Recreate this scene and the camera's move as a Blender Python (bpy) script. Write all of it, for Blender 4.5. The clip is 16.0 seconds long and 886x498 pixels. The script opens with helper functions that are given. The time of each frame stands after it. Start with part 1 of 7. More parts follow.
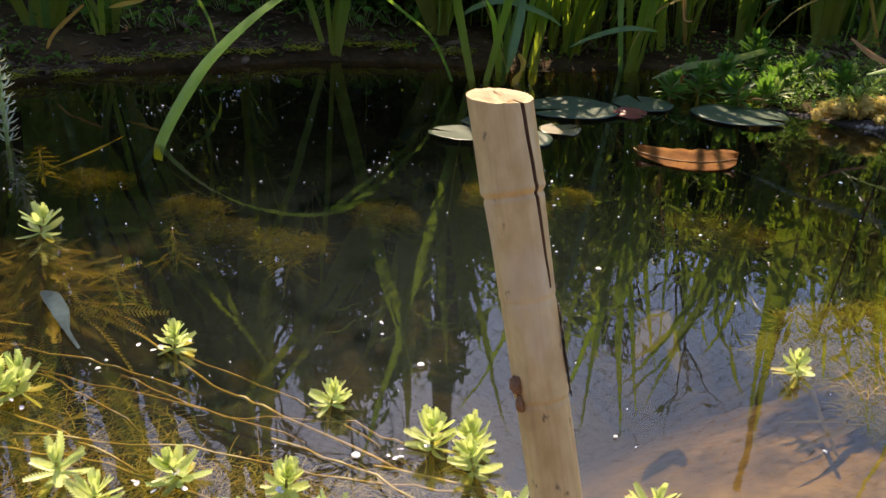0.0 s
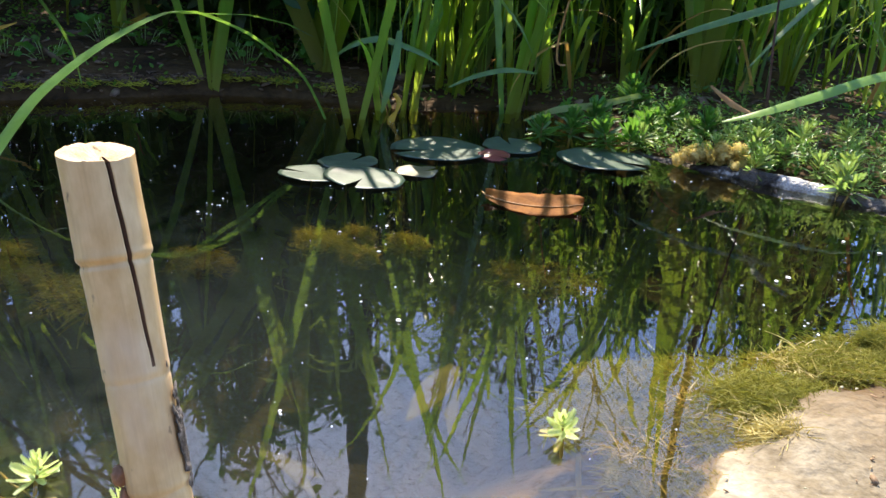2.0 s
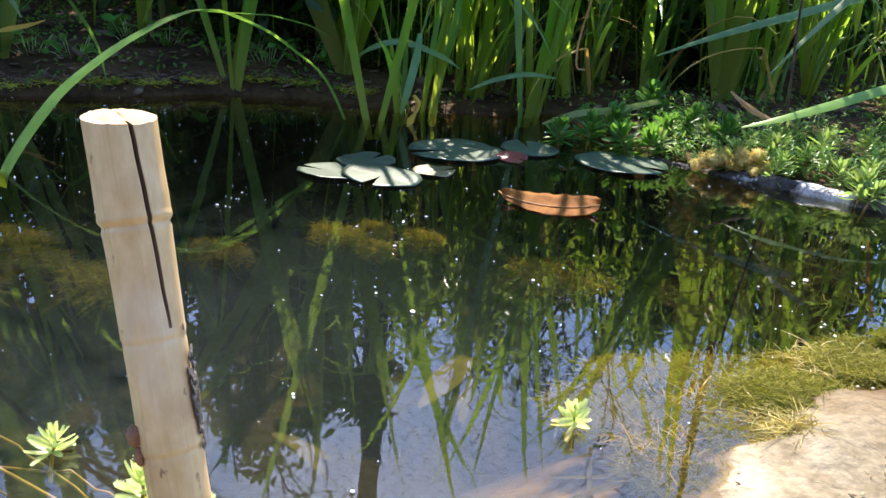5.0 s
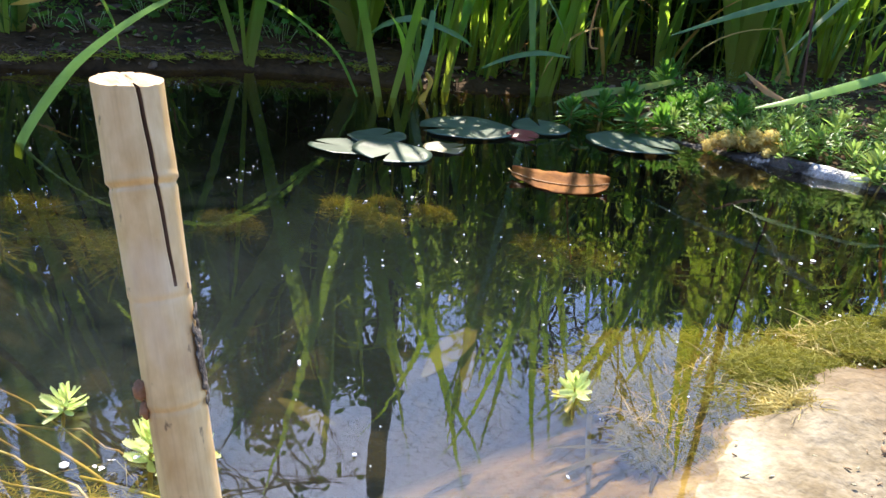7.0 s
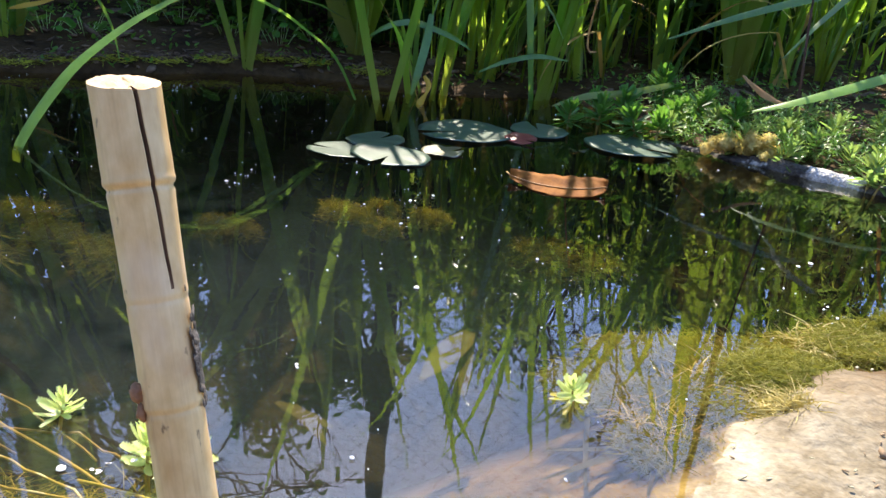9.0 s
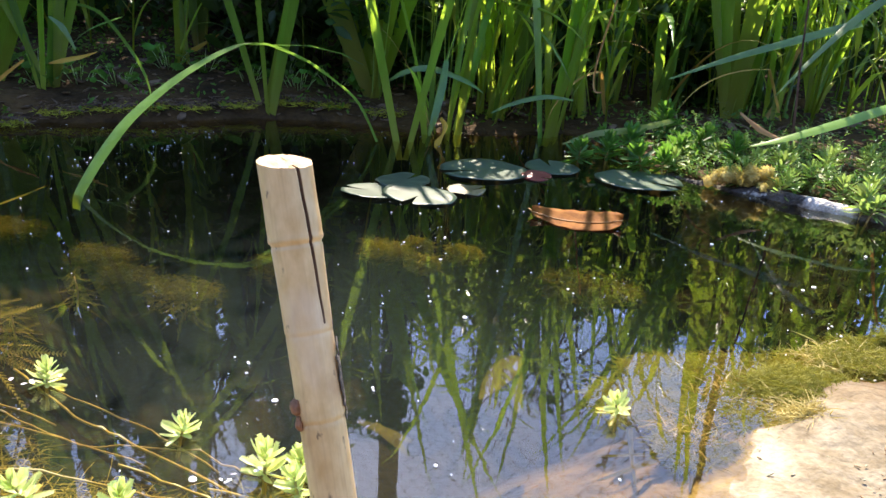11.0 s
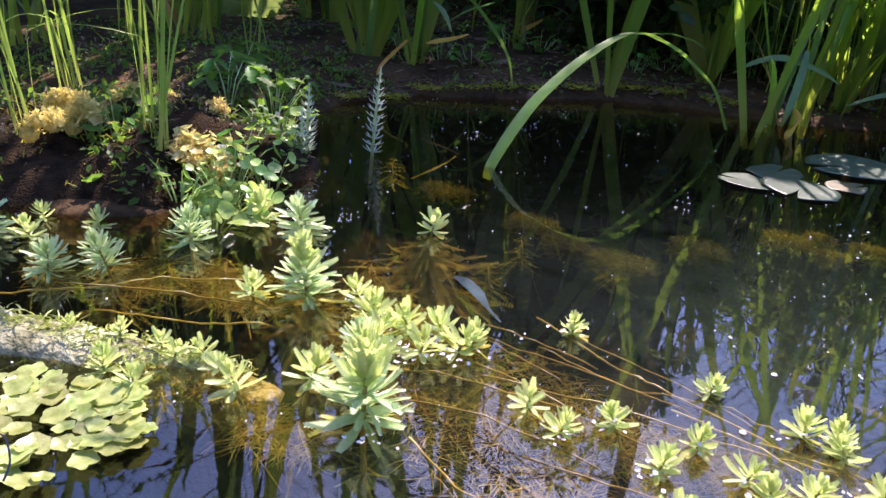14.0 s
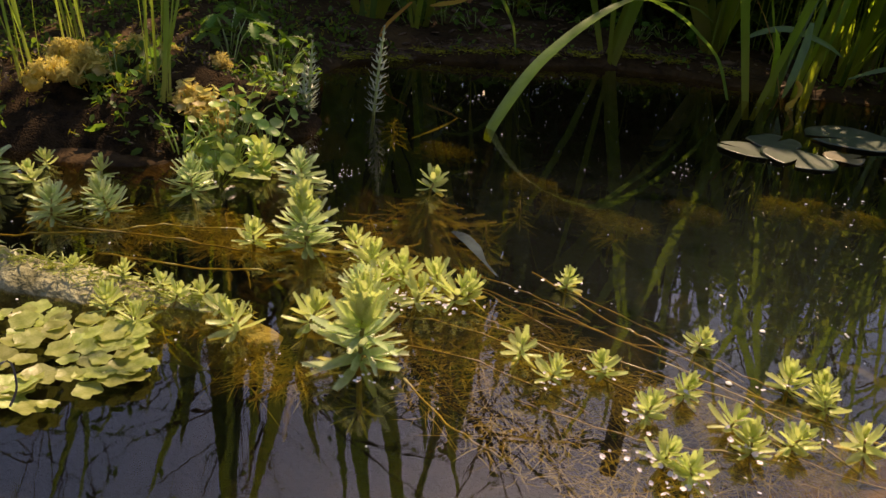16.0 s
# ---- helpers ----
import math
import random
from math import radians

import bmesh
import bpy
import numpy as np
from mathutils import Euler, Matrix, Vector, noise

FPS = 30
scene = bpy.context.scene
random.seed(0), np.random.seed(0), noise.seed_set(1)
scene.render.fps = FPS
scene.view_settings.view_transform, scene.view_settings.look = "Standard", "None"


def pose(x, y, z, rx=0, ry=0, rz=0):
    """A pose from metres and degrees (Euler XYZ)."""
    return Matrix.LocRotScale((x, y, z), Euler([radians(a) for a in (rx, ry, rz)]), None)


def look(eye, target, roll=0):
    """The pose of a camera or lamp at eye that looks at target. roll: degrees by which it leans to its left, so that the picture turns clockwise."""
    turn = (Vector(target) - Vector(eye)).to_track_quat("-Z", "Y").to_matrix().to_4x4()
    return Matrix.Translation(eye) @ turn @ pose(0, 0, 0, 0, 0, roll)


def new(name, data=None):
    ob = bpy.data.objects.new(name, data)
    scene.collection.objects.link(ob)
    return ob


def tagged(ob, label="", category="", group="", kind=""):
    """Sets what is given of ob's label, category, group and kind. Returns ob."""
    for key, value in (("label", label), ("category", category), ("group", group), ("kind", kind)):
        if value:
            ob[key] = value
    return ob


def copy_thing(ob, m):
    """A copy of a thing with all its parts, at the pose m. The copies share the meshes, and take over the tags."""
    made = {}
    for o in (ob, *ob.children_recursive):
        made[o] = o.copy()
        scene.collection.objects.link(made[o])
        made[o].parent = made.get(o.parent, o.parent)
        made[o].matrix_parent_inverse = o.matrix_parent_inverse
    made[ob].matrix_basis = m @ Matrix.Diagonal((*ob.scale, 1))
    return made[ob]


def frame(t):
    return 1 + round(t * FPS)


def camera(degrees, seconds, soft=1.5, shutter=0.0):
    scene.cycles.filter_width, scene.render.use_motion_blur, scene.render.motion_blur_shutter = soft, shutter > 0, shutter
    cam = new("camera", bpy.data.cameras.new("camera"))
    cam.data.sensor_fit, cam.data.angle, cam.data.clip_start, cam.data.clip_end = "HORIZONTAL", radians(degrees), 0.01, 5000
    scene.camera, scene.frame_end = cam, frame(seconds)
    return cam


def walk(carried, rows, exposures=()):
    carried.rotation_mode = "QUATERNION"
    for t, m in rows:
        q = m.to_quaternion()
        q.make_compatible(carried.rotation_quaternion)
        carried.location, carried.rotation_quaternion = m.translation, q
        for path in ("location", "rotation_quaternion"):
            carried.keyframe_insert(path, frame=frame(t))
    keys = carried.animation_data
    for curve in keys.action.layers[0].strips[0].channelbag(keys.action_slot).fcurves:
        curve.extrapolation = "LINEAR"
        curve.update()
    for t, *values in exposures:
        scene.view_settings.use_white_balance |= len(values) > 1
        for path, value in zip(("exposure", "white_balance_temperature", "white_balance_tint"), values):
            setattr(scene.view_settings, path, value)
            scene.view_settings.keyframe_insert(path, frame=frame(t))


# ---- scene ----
cam = camera(61.2, 16.0)
PATH = [
    (0, (0.073, 0.08, 0.319), (-0.001, 1.898, -0.512), 1.7),
    (0.5, (0.099, 0.097, 0.314), (0.107, 1.919, -0.509), 2.6),
    (1, (0.159, 0.115, 0.317), (0.234, 1.955, -0.464), 3.9),
    (1.5, (0.185, 0.119, 0.327), (0.241, 1.974, -0.419), 3.8),
    (2, (0.213, 0.119, 0.327), (0.281, 1.975, -0.417), 3.8),
    (2.5, (0.225, 0.119, 0.322), (0.318, 1.978, -0.41), 4.1),
    (3, (0.224, 0.115, 0.315), (0.319, 1.977, -0.41), 4.3),
    (3.5, (0.22, 0.116, 0.309), (0.315, 1.98, -0.409), 4.2),
    (6, (0.215, 0.105, 0.315), (0.2, 1.968, -0.412), 4.6),
    (6.5, (0.215, 0.104, 0.309), (0.204, 1.959, -0.439), 4.7),
    (7, (0.222, 0.101, 0.309), (0.213, 1.947, -0.461), 4.9),
    (7.5, (0.223, 0.1, 0.309), (0.214, 1.941, -0.473), 5.5),
    (8, (0.223, 0.1, 0.305), (0.21, 1.942, -0.473), 5.0),
    (8.5, (0.223, 0.101, 0.307), (0.214, 1.947, -0.463), 5.0),
    (10.8, (0.197, 0.056, 0.328), (0.21, 1.929, -0.373), 4.1),
    (11, (0.169, 0.023, 0.342), (0.174, 1.901, -0.346), 3.7),
    (11.5, (0.149, -0.035, 0.379), (0.092, 1.858, -0.266), 1.0),
    (12, (0.123, -0.046, 0.407), (-0.014, 1.844, -0.234), 1.5),
    (12.5, (0.082, -0.083, 0.393), (-0.142, 1.783, -0.291), 0.1),
    (13, (0.027, -0.098, 0.388), (-0.307, 1.732, -0.346), 1.1),
    (13.5, (-0.029, -0.11, 0.372), (-0.442, 1.688, -0.399), 2.2),
    (14, (-0.092, -0.112, 0.374), (-0.617, 1.648, -0.418), 3.1),
    (14.5, (-0.101, -0.119, 0.374), (-0.659, 1.626, -0.43), 3.9),
    (15, (-0.078, -0.13, 0.346), (-0.601, 1.604, -0.503), 2.3),
    (15.5, (-0.08, -0.128, 0.35), (-0.601, 1.598, -0.514), 3.2),
    (16, (-0.084, -0.13, 0.36), (-0.594, 1.604, -0.498), 4.6),
]
EXPOSURES = [(0, 1.02, 7300, 20), (0.5, 1.06, 6950, 18), (1, 1.30, 6600, 16), (1.5, 1.36, 6350, 14), (2, 1.63, 6100, 14), (3, 1.78, 5980, 14), (7.5, 1.78, 5950, 14), (8.5, 1.70, 5950, 14), (11.5, 1.98, 6250, 19),
             (12, 2.18, 6100, 23), (12.5, 2.12, 5900, 29), (13.5, 1.68, 5700, 33), (14, 1.42, 5800, 35), (14.5, 1.10, 6250, 29), (15, 0.60, 7950, 28), (16, 0.30, 9000, 28)]
walk(cam, [(t, look(eye, target, roll)) for t, eye, target, roll in PATH], EXPOSURES)

# ---------------- world, sun, exposure ----------------
SUN_EL, SUN_AZ = 51.0, -4.0          # degrees; azimuth east of the far bank's direction
world = bpy.data.worlds.new("sky")
scene.world = world
world.use_nodes = True
_nt = world.node_tree
_sky = _nt.nodes.new("ShaderNodeTexSky")
_sky.sky_type, _sky.sun_disc = "NISHITA", False
_sky.dust_density, _sky.ozone_density = 0.7, 4.5
_sky.sun_elevation, _sky.sun_rotation = radians(SUN_EL), radians(SUN_AZ)
_nt.links.new(_sky.outputs[0], _nt.nodes["Background"].inputs[0])
_nt.nodes["Background"].inputs[1].default_value = 0.15
sun_data = bpy.data.lights.new("sun", "SUN")
sun_data.energy, sun_data.angle, sun_data.color = 5.0, radians(0.55), (1.0, 0.86, 0.65)
sun = new("sun", sun_data)
_d = Vector((math.sin(radians(SUN_AZ)) * math.cos(radians(SUN_EL)), math.cos(radians(SUN_AZ)) * math.cos(radians(SUN_EL)), math.sin(radians(SUN_EL))))
sun.matrix_world = look(_d * 20, (0, 0, 0))


# ---------------- materials ----------------
def nodes_of(name):
    m = bpy.data.materials.new(name)
    m.use_nodes = True
    return m, m.node_tree.nodes, m.node_tree.links


def mixed_colour(N, L, low, high, scale, detail=6.0, coords="Object", stretch=(1, 1, 1)):
    """Two-scale noise between two colours; returns the colour socket and the fine noise."""
    tc = N.new("ShaderNodeTexCoord")
    mp = N.new("ShaderNodeMapping")
    mp.inputs["Scale"].default_value = stretch
    L.new(tc.outputs[coords], mp.inputs[0])
    n1, n2 = N.new("ShaderNodeTexNoise"), N.new("ShaderNodeTexNoise")
    n1.inputs["Scale"].default_value, n1.inputs["Detail"].default_value = scale, detail
    n2.inputs["Scale"].default_value, n2.inputs["Detail"].default_value = scale * 7.3, 3.0
    L.new(mp.outputs[0], n1.inputs[0]), L.new(mp.outputs[0], n2.inputs[0])
    add = N.new("ShaderNodeMath")
    add.operation = "MULTIPLY_ADD"
    add.inputs[1].default_value = 0.45
    L.new(n2.outputs[0], add.inputs[0]), L.new(n1.outputs[0], add.inputs[2])
    ramp = N.new("ShaderNodeValToRGB")
    ramp.color_ramp.elements[0].position, ramp.color_ramp.elements[1].position = 0.5, 0.98
    ramp.color_ramp.elements[0].color, ramp.color_ramp.elements[1].color = (*low, 1), (*high, 1)
    L.new(add.outputs[0], ramp.inputs[0])
    return ramp.outputs[0], n2.outputs[0]


def vary(N, L, colour, hue=0.02, value=0.3):
    """Shift a colour a little from object to object."""
    info = N.new("ShaderNodeObjectInfo")
    hsv = N.new("ShaderNodeHueSaturation")
    for sock, lo, hi in (("Hue", 0.5 - hue, 0.5 + hue), ("Value", 1 - value, 1 + value)):
        r = N.new("ShaderNodeMapRange")
        r.inputs[3].default_value, r.inputs[4].default_value = lo, hi
        L.new(info.outputs["Random"], r.inputs[0])
        L.new(r.outputs[0], hsv.inputs[sock])
    L.new(colour, hsv.inputs["Color"])
    return hsv.outputs[0]


def solid(name, low, high, scale=8.0, rough=0.8, bump=0.3, bump_size=0.004, coords="Object", stretch=(1, 1, 1), random_value=0.0, spec=0.4):
    m, N, L = nodes_of(name)
    b = N["Principled BSDF"]
    colour, fine = mixed_colour(N, L, low, high, scale, coords=coords, stretch=stretch)
    if random_value:
        colour = vary(N, L, colour, 0.02, random_value)
    L.new(colour, b.inputs["Base Color"])
    b.inputs["Roughness"].default_value = rough
    b.inputs["Specular IOR Level"].default_value = spec
    bp = N.new("ShaderNodeBump")
    bp.inputs["Strength"].default_value, bp.inputs["Distance"].default_value = bump, bump_size
    L.new(fine, bp.inputs["Height"]), L.new(bp.outputs[0], b.inputs["Normal"])
    return m


def leafy(name, low, high, scale=20.0, rough=0.4, through_light=0.4, glow_tint=(0.55, 0.75, 0.12), hue=0.015, value=0.25, base=None, base_height=0.1, stretch=(1, 1, 1), vein=0.3, spec=0.5):
    """Leaf: glossy skin over a body that lets light through; base: the colour at the leaf's foot."""
    m, N, L = nodes_of(name)
    b, out = N["Principled BSDF"], N["Material Output"]
    colour, fine = mixed_colour(N, L, low, high, scale, stretch=stretch)
    if base:
        tc, sep, rng, mix = N.new("ShaderNodeTexCoord"), N.new("ShaderNodeSeparateXYZ"), N.new("ShaderNodeMapRange"), N.new("ShaderNodeMix")
        mix.data_type = "RGBA"
        rng.inputs[1].default_value, rng.inputs[2].default_value = base_height, base_height * 0.15
        L.new(tc.outputs["Object"], sep.inputs[0]), L.new(sep.outputs[2], rng.inputs[0]), L.new(rng.outputs[0], mix.inputs[0])
        L.new(colour, mix.inputs[6])
        mix.inputs[7].default_value = (*base, 1)
        colour = mix.outputs[2]
    colour = vary(N, L, colour, hue, value)
    L.new(colour, b.inputs["Base Color"])
    b.inputs["Roughness"].default_value = rough
    b.inputs["Specular IOR Level"].default_value = spec
    bp = N.new("ShaderNodeBump")
    bp.inputs["Strength"].default_value, bp.inputs["Distance"].default_value = vein, 0.001
    L.new(fine, bp.inputs["Height"]), L.new(bp.outputs[0], b.inputs["Normal"])
    tr, tint, mx = N.new("ShaderNodeBsdfTranslucent"), N.new("ShaderNodeMix"), N.new("ShaderNodeMixShader")
    tint.data_type, tint.blend_type = "RGBA", "MIX"
    tint.inputs[0].default_value = 0.5
    tint.inputs[7].default_value = (*glow_tint, 1)
    L.new(colour, tint.inputs[6]), L.new(tint.outputs[2], tr.inputs[0])
    mx.inputs[0].default_value = through_light
    L.new(b.outputs[0], mx.inputs[1]), L.new(tr.outputs[0], mx.inputs[2]), L.new(mx.outputs[0], out.inputs[0])
    return m


def cane_material():
    """Old bamboo: fibres along the cane, brown stains, sparse dark freckles."""
    m, N, L = nodes_of("weathered_bamboo")
    b = N["Principled BSDF"]
    colour, fine = mixed_colour(N, L, (0.48, 0.295, 0.105), (0.78, 0.59, 0.305), 26, stretch=(1, 1, 0.5))
    tc = N.new("ShaderNodeTexCoord")

    def layer(below, tint, scale, lo, hi, most, stretch):
        mp, n, r, x = N.new("ShaderNodeMapping"), N.new("ShaderNodeTexNoise"), N.new("ShaderNodeMapRange"), N.new("ShaderNodeMix")
        mp.inputs["Scale"].default_value = stretch
        n.inputs["Scale"].default_value, n.inputs["Detail"].default_value = scale, 4.0
        r.inputs[1].default_value, r.inputs[2].default_value, r.inputs[4].default_value = lo, hi, most
        x.data_type = "RGBA"
        x.inputs[7].default_value = (*tint, 1)
        L.new(tc.outputs["Object"], mp.inputs[0]), L.new(mp.outputs[0], n.inputs[0]), L.new(n.outputs[0], r.inputs[0])
        L.new(r.outputs[0], x.inputs[0]), L.new(below, x.inputs[6])
        return x.outputs[2], n.outputs[0]
    colour, fibre = layer(colour, (0.36, 0.21, 0.09), 420, 0.5, 0.78, 0.32, (1, 1, 0.03))
    colour, _ = layer(colour, (0.34, 0.18, 0.08), 30, 0.52, 0.72, 0.55, (1, 1, 0.8))
    colour, _ = layer(colour, (0.72, 0.62, 0.48), 22, 0.56, 0.7, 0.6, (1, 1.3, 0.4))
    colour, _ = layer(colour, (0.10, 0.06, 0.035), 130, 0.67, 0.72, 0.75, (1, 1, 0.5))
    L.new(colour, b.inputs["Base Color"])
    b.inputs["Roughness"].default_value = 0.42
    bp = N.new("ShaderNodeBump")
    bp.inputs["Strength"].default_value, bp.inputs["Distance"].default_value = 0.35, 0.0006
    L.new(fibre, bp.inputs["Height"]), L.new(bp.outputs[0], b.inputs["Normal"])
    return m


def water_material():
    m, N, L = nodes_of("pond_water")
    out = N["Material Output"]
    N.remove(N["Principled BSDF"])
    tc, n1, n2, add, bp = N.new("ShaderNodeTexCoord"), N.new("ShaderNodeTexNoise"), N.new("ShaderNodeTexNoise"), N.new("ShaderNodeMath"), N.new("ShaderNodeBump")
    n1.inputs["Scale"].default_value, n1.inputs["Detail"].default_value = 7.0, 1.0
    n2.inputs["Scale"].default_value, n2.inputs["Detail"].default_value = 38.0, 1.5
    add.operation, add.inputs[1].default_value = "MULTIPLY_ADD", 0.13
    L.new(tc.outputs["Object"], n1.inputs[0]), L.new(tc.outputs["Object"], n2.inputs[0])
    L.new(n2.outputs[0], add.inputs[0]), L.new(n1.outputs[0], add.inputs[2])
    bp.inputs["Strength"].default_value, bp.inputs["Distance"].default_value = 0.12, 0.004
    L.new(add.outputs[0], bp.inputs["Height"])
    see, murk, body, gloss, fres, mx = N.new("ShaderNodeBsdfTransparent"), N.new("ShaderNodeBsdfDiffuse"), N.new("ShaderNodeMixShader"), N.new("ShaderNodeBsdfGlossy"), N.new("ShaderNodeLayerWeight"), N.new("ShaderNodeMixShader")
    see.inputs[0].default_value = (0.89, 0.785, 0.475, 1)
    murk.inputs[0].default_value = (0.21, 0.265, 0.235, 1)
    # milky glare over the middle of the pond, painted as a pale diffuse patch
    far, patch, haze, amount = N.new("ShaderNodeVectorMath"), N.new("ShaderNodeMapRange"), N.new("ShaderNodeMath"), N.new("ShaderNodeMath")
    cloud = N.new("ShaderNodeTexNoise")
    cloud.inputs["Scale"].default_value, cloud.inputs["Detail"].default_value = 3.2, 5.0
    far.operation, far.inputs[1].default_value = "DISTANCE", (0.04, 0.62, 0.0)
    patch.inputs[1].default_value, patch.inputs[2].default_value, patch.inputs[3].default_value, patch.inputs[4].default_value = 0.47, 0.06, 0.0, 1.0
    haze.operation, amount.operation = "MULTIPLY", "MULTIPLY_ADD"
    amount.inputs[1].default_value, amount.inputs[2].default_value = 0.085, 0.003
    L.new(tc.outputs["Object"], far.inputs[0]), L.new(tc.outputs["Object"], cloud.inputs[0]), L.new(far.outputs["Value"], patch.inputs[0])
    L.new(patch.outputs[0], haze.inputs[0]), L.new(cloud.outputs[0], haze.inputs[1]), L.new(haze.outputs[0], amount.inputs[0]), L.new(amount.outputs[0], body.inputs[0])
    gloss.inputs["Roughness"].default_value = 0.0
    power, schlick = N.new("ShaderNodeMath"), N.new("ShaderNodeMath")
    power.operation, power.inputs[1].default_value = "POWER", 5.0
    schlick.operation, schlick.inputs[1].default_value, schlick.inputs[2].default_value = "MULTIPLY_ADD", 0.91, 0.09
    L.new(fres.outputs["Facing"], power.inputs[0]), L.new(power.outputs[0], schlick.inputs[0])
    L.new(see.outputs[0], body.inputs[1]), L.new(murk.outputs[0], body.inputs[2])
    L.new(bp.outputs[0], gloss.inputs["Normal"]), L.new(bp.outputs[0], fres.inputs["Normal"])
    L.new(schlick.outputs[0], mx.inputs[0]), L.new(body.outputs[0], mx.inputs[1]), L.new(gloss.outputs[0], mx.inputs[2])
    L.new(mx.outputs[0], out.inputs[0])
    return m


def ground_material():
    """Dark wet soil, a fan of pale silt on one shore, the deep water's darkness painted on the bottom."""
    m, N, L = nodes_of("pond_soil")
    b = N["Principled BSDF"]
    soil, fine = mixed_colour(N, L, (0.013, 0.0075, 0.003), (0.095, 0.056, 0.022), 9.0)
    silt, _ = mixed_colour(N, L, (0.16, 0.13, 0.08), (0.39, 0.345, 0.25), 26.0)
    tc, dist, noisy, mad, rng, mix = N.new("ShaderNodeTexCoord"), N.new("ShaderNodeVectorMath"), N.new("ShaderNodeTexNoise"), N.new("ShaderNodeMath"), N.new("ShaderNodeMapRange"), N.new("ShaderNodeMix")
    dist.operation = "DISTANCE"
    dist.inputs[1].default_value = (0.27, 0.20, 0.0)
    noisy.inputs["Scale"].default_value, noisy.inputs["Detail"].default_value = 6.0, 5.0
    mad.operation, mad.inputs[1].default_value = "MULTIPLY_ADD", 0.55
    L.new(tc.outputs["Object"], dist.inputs[0]), L.new(tc.outputs["Object"], noisy.inputs[0])
    L.new(noisy.outputs[0], mad.inputs[0]), L.new(dist.outputs["Value"], mad.inputs[2])
    rng.inputs[1].default_value, rng.inputs[2].default_value = 0.98, 0.50
    L.new(mad.outputs[0], rng.inputs[0]), L.new(rng.outputs[0], mix.inputs[0])
    mix.data_type = "RGBA"
    # the deep bed fades to near black: the water's dimming, put into the colour
    sep, low, deep_dark = N.new("ShaderNodeSeparateXYZ"), N.new("ShaderNodeMapRange"), N.new("ShaderNodeMix")
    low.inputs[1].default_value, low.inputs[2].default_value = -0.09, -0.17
    deep_dark.data_type = "RGBA"
    deep_dark.inputs[7].default_value = (0.0045, 0.0042, 0.003, 1)
    L.new(tc.outputs["Object"], sep.inputs[0]), L.new(sep.outputs[2], low.inputs[0]), L.new(low.outputs[0], deep_dark.inputs[0])
    # below the waterline the silt's colour is browned to stand in for light lost in water
    dim_range, drowned = N.new("ShaderNodeMapRange"), N.new("ShaderNodeMix")
    dim_range.inputs[1].default_value, dim_range.inputs[2].default_value, dim_range.inputs[4].default_value = 0.0, -0.016, 0.84
    silt_dim, _ = mixed_colour(N, L, (0.020, 0.015, 0.006), (0.17, 0.12, 0.055), 26.0)
    drowned.data_type = "RGBA"
    L.new(sep.outputs[2], dim_range.inputs[0]), L.new(dim_range.outputs[0], drowned.inputs[0]), L.new(silt, drowned.inputs[6]), L.new(silt_dim, drowned.inputs[7])
    # drowned soil darkens the same way, its dimming painted by height
    wet, soil_dark = N.new("ShaderNodeMapRange"), N.new("ShaderNodeMix")
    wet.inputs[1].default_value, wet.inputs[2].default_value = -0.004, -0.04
    soil_dark.data_type = "RGBA"
    soil_dark.inputs[7].default_value = (0.0045, 0.0042, 0.003, 1)
    L.new(sep.outputs[2], wet.inputs[0]), L.new(wet.outputs[0], soil_dark.inputs[0]), L.new(soil, soil_dark.inputs[6])
    L.new(soil_dark.outputs[2], mix.inputs[6]), L.new(drowned.outputs[2], mix.inputs[7])
    L.new(mix.outputs[2], deep_dark.inputs[6]), L.new(deep_dark.outputs[2], b.inputs["Base Color"])
    b.inputs["Roughness"].default_value = 0.9
    b.inputs["Specular IOR Level"].default_value = 0.15
    bp = N.new("ShaderNodeBump")
    bp.inputs["Strength"].default_value, bp.inputs["Distance"].default_value = 0.8, 0.008
    L.new(fine, bp.inputs["Height"]), L.new(bp.outputs[0], b.inputs["Normal"])
    return m


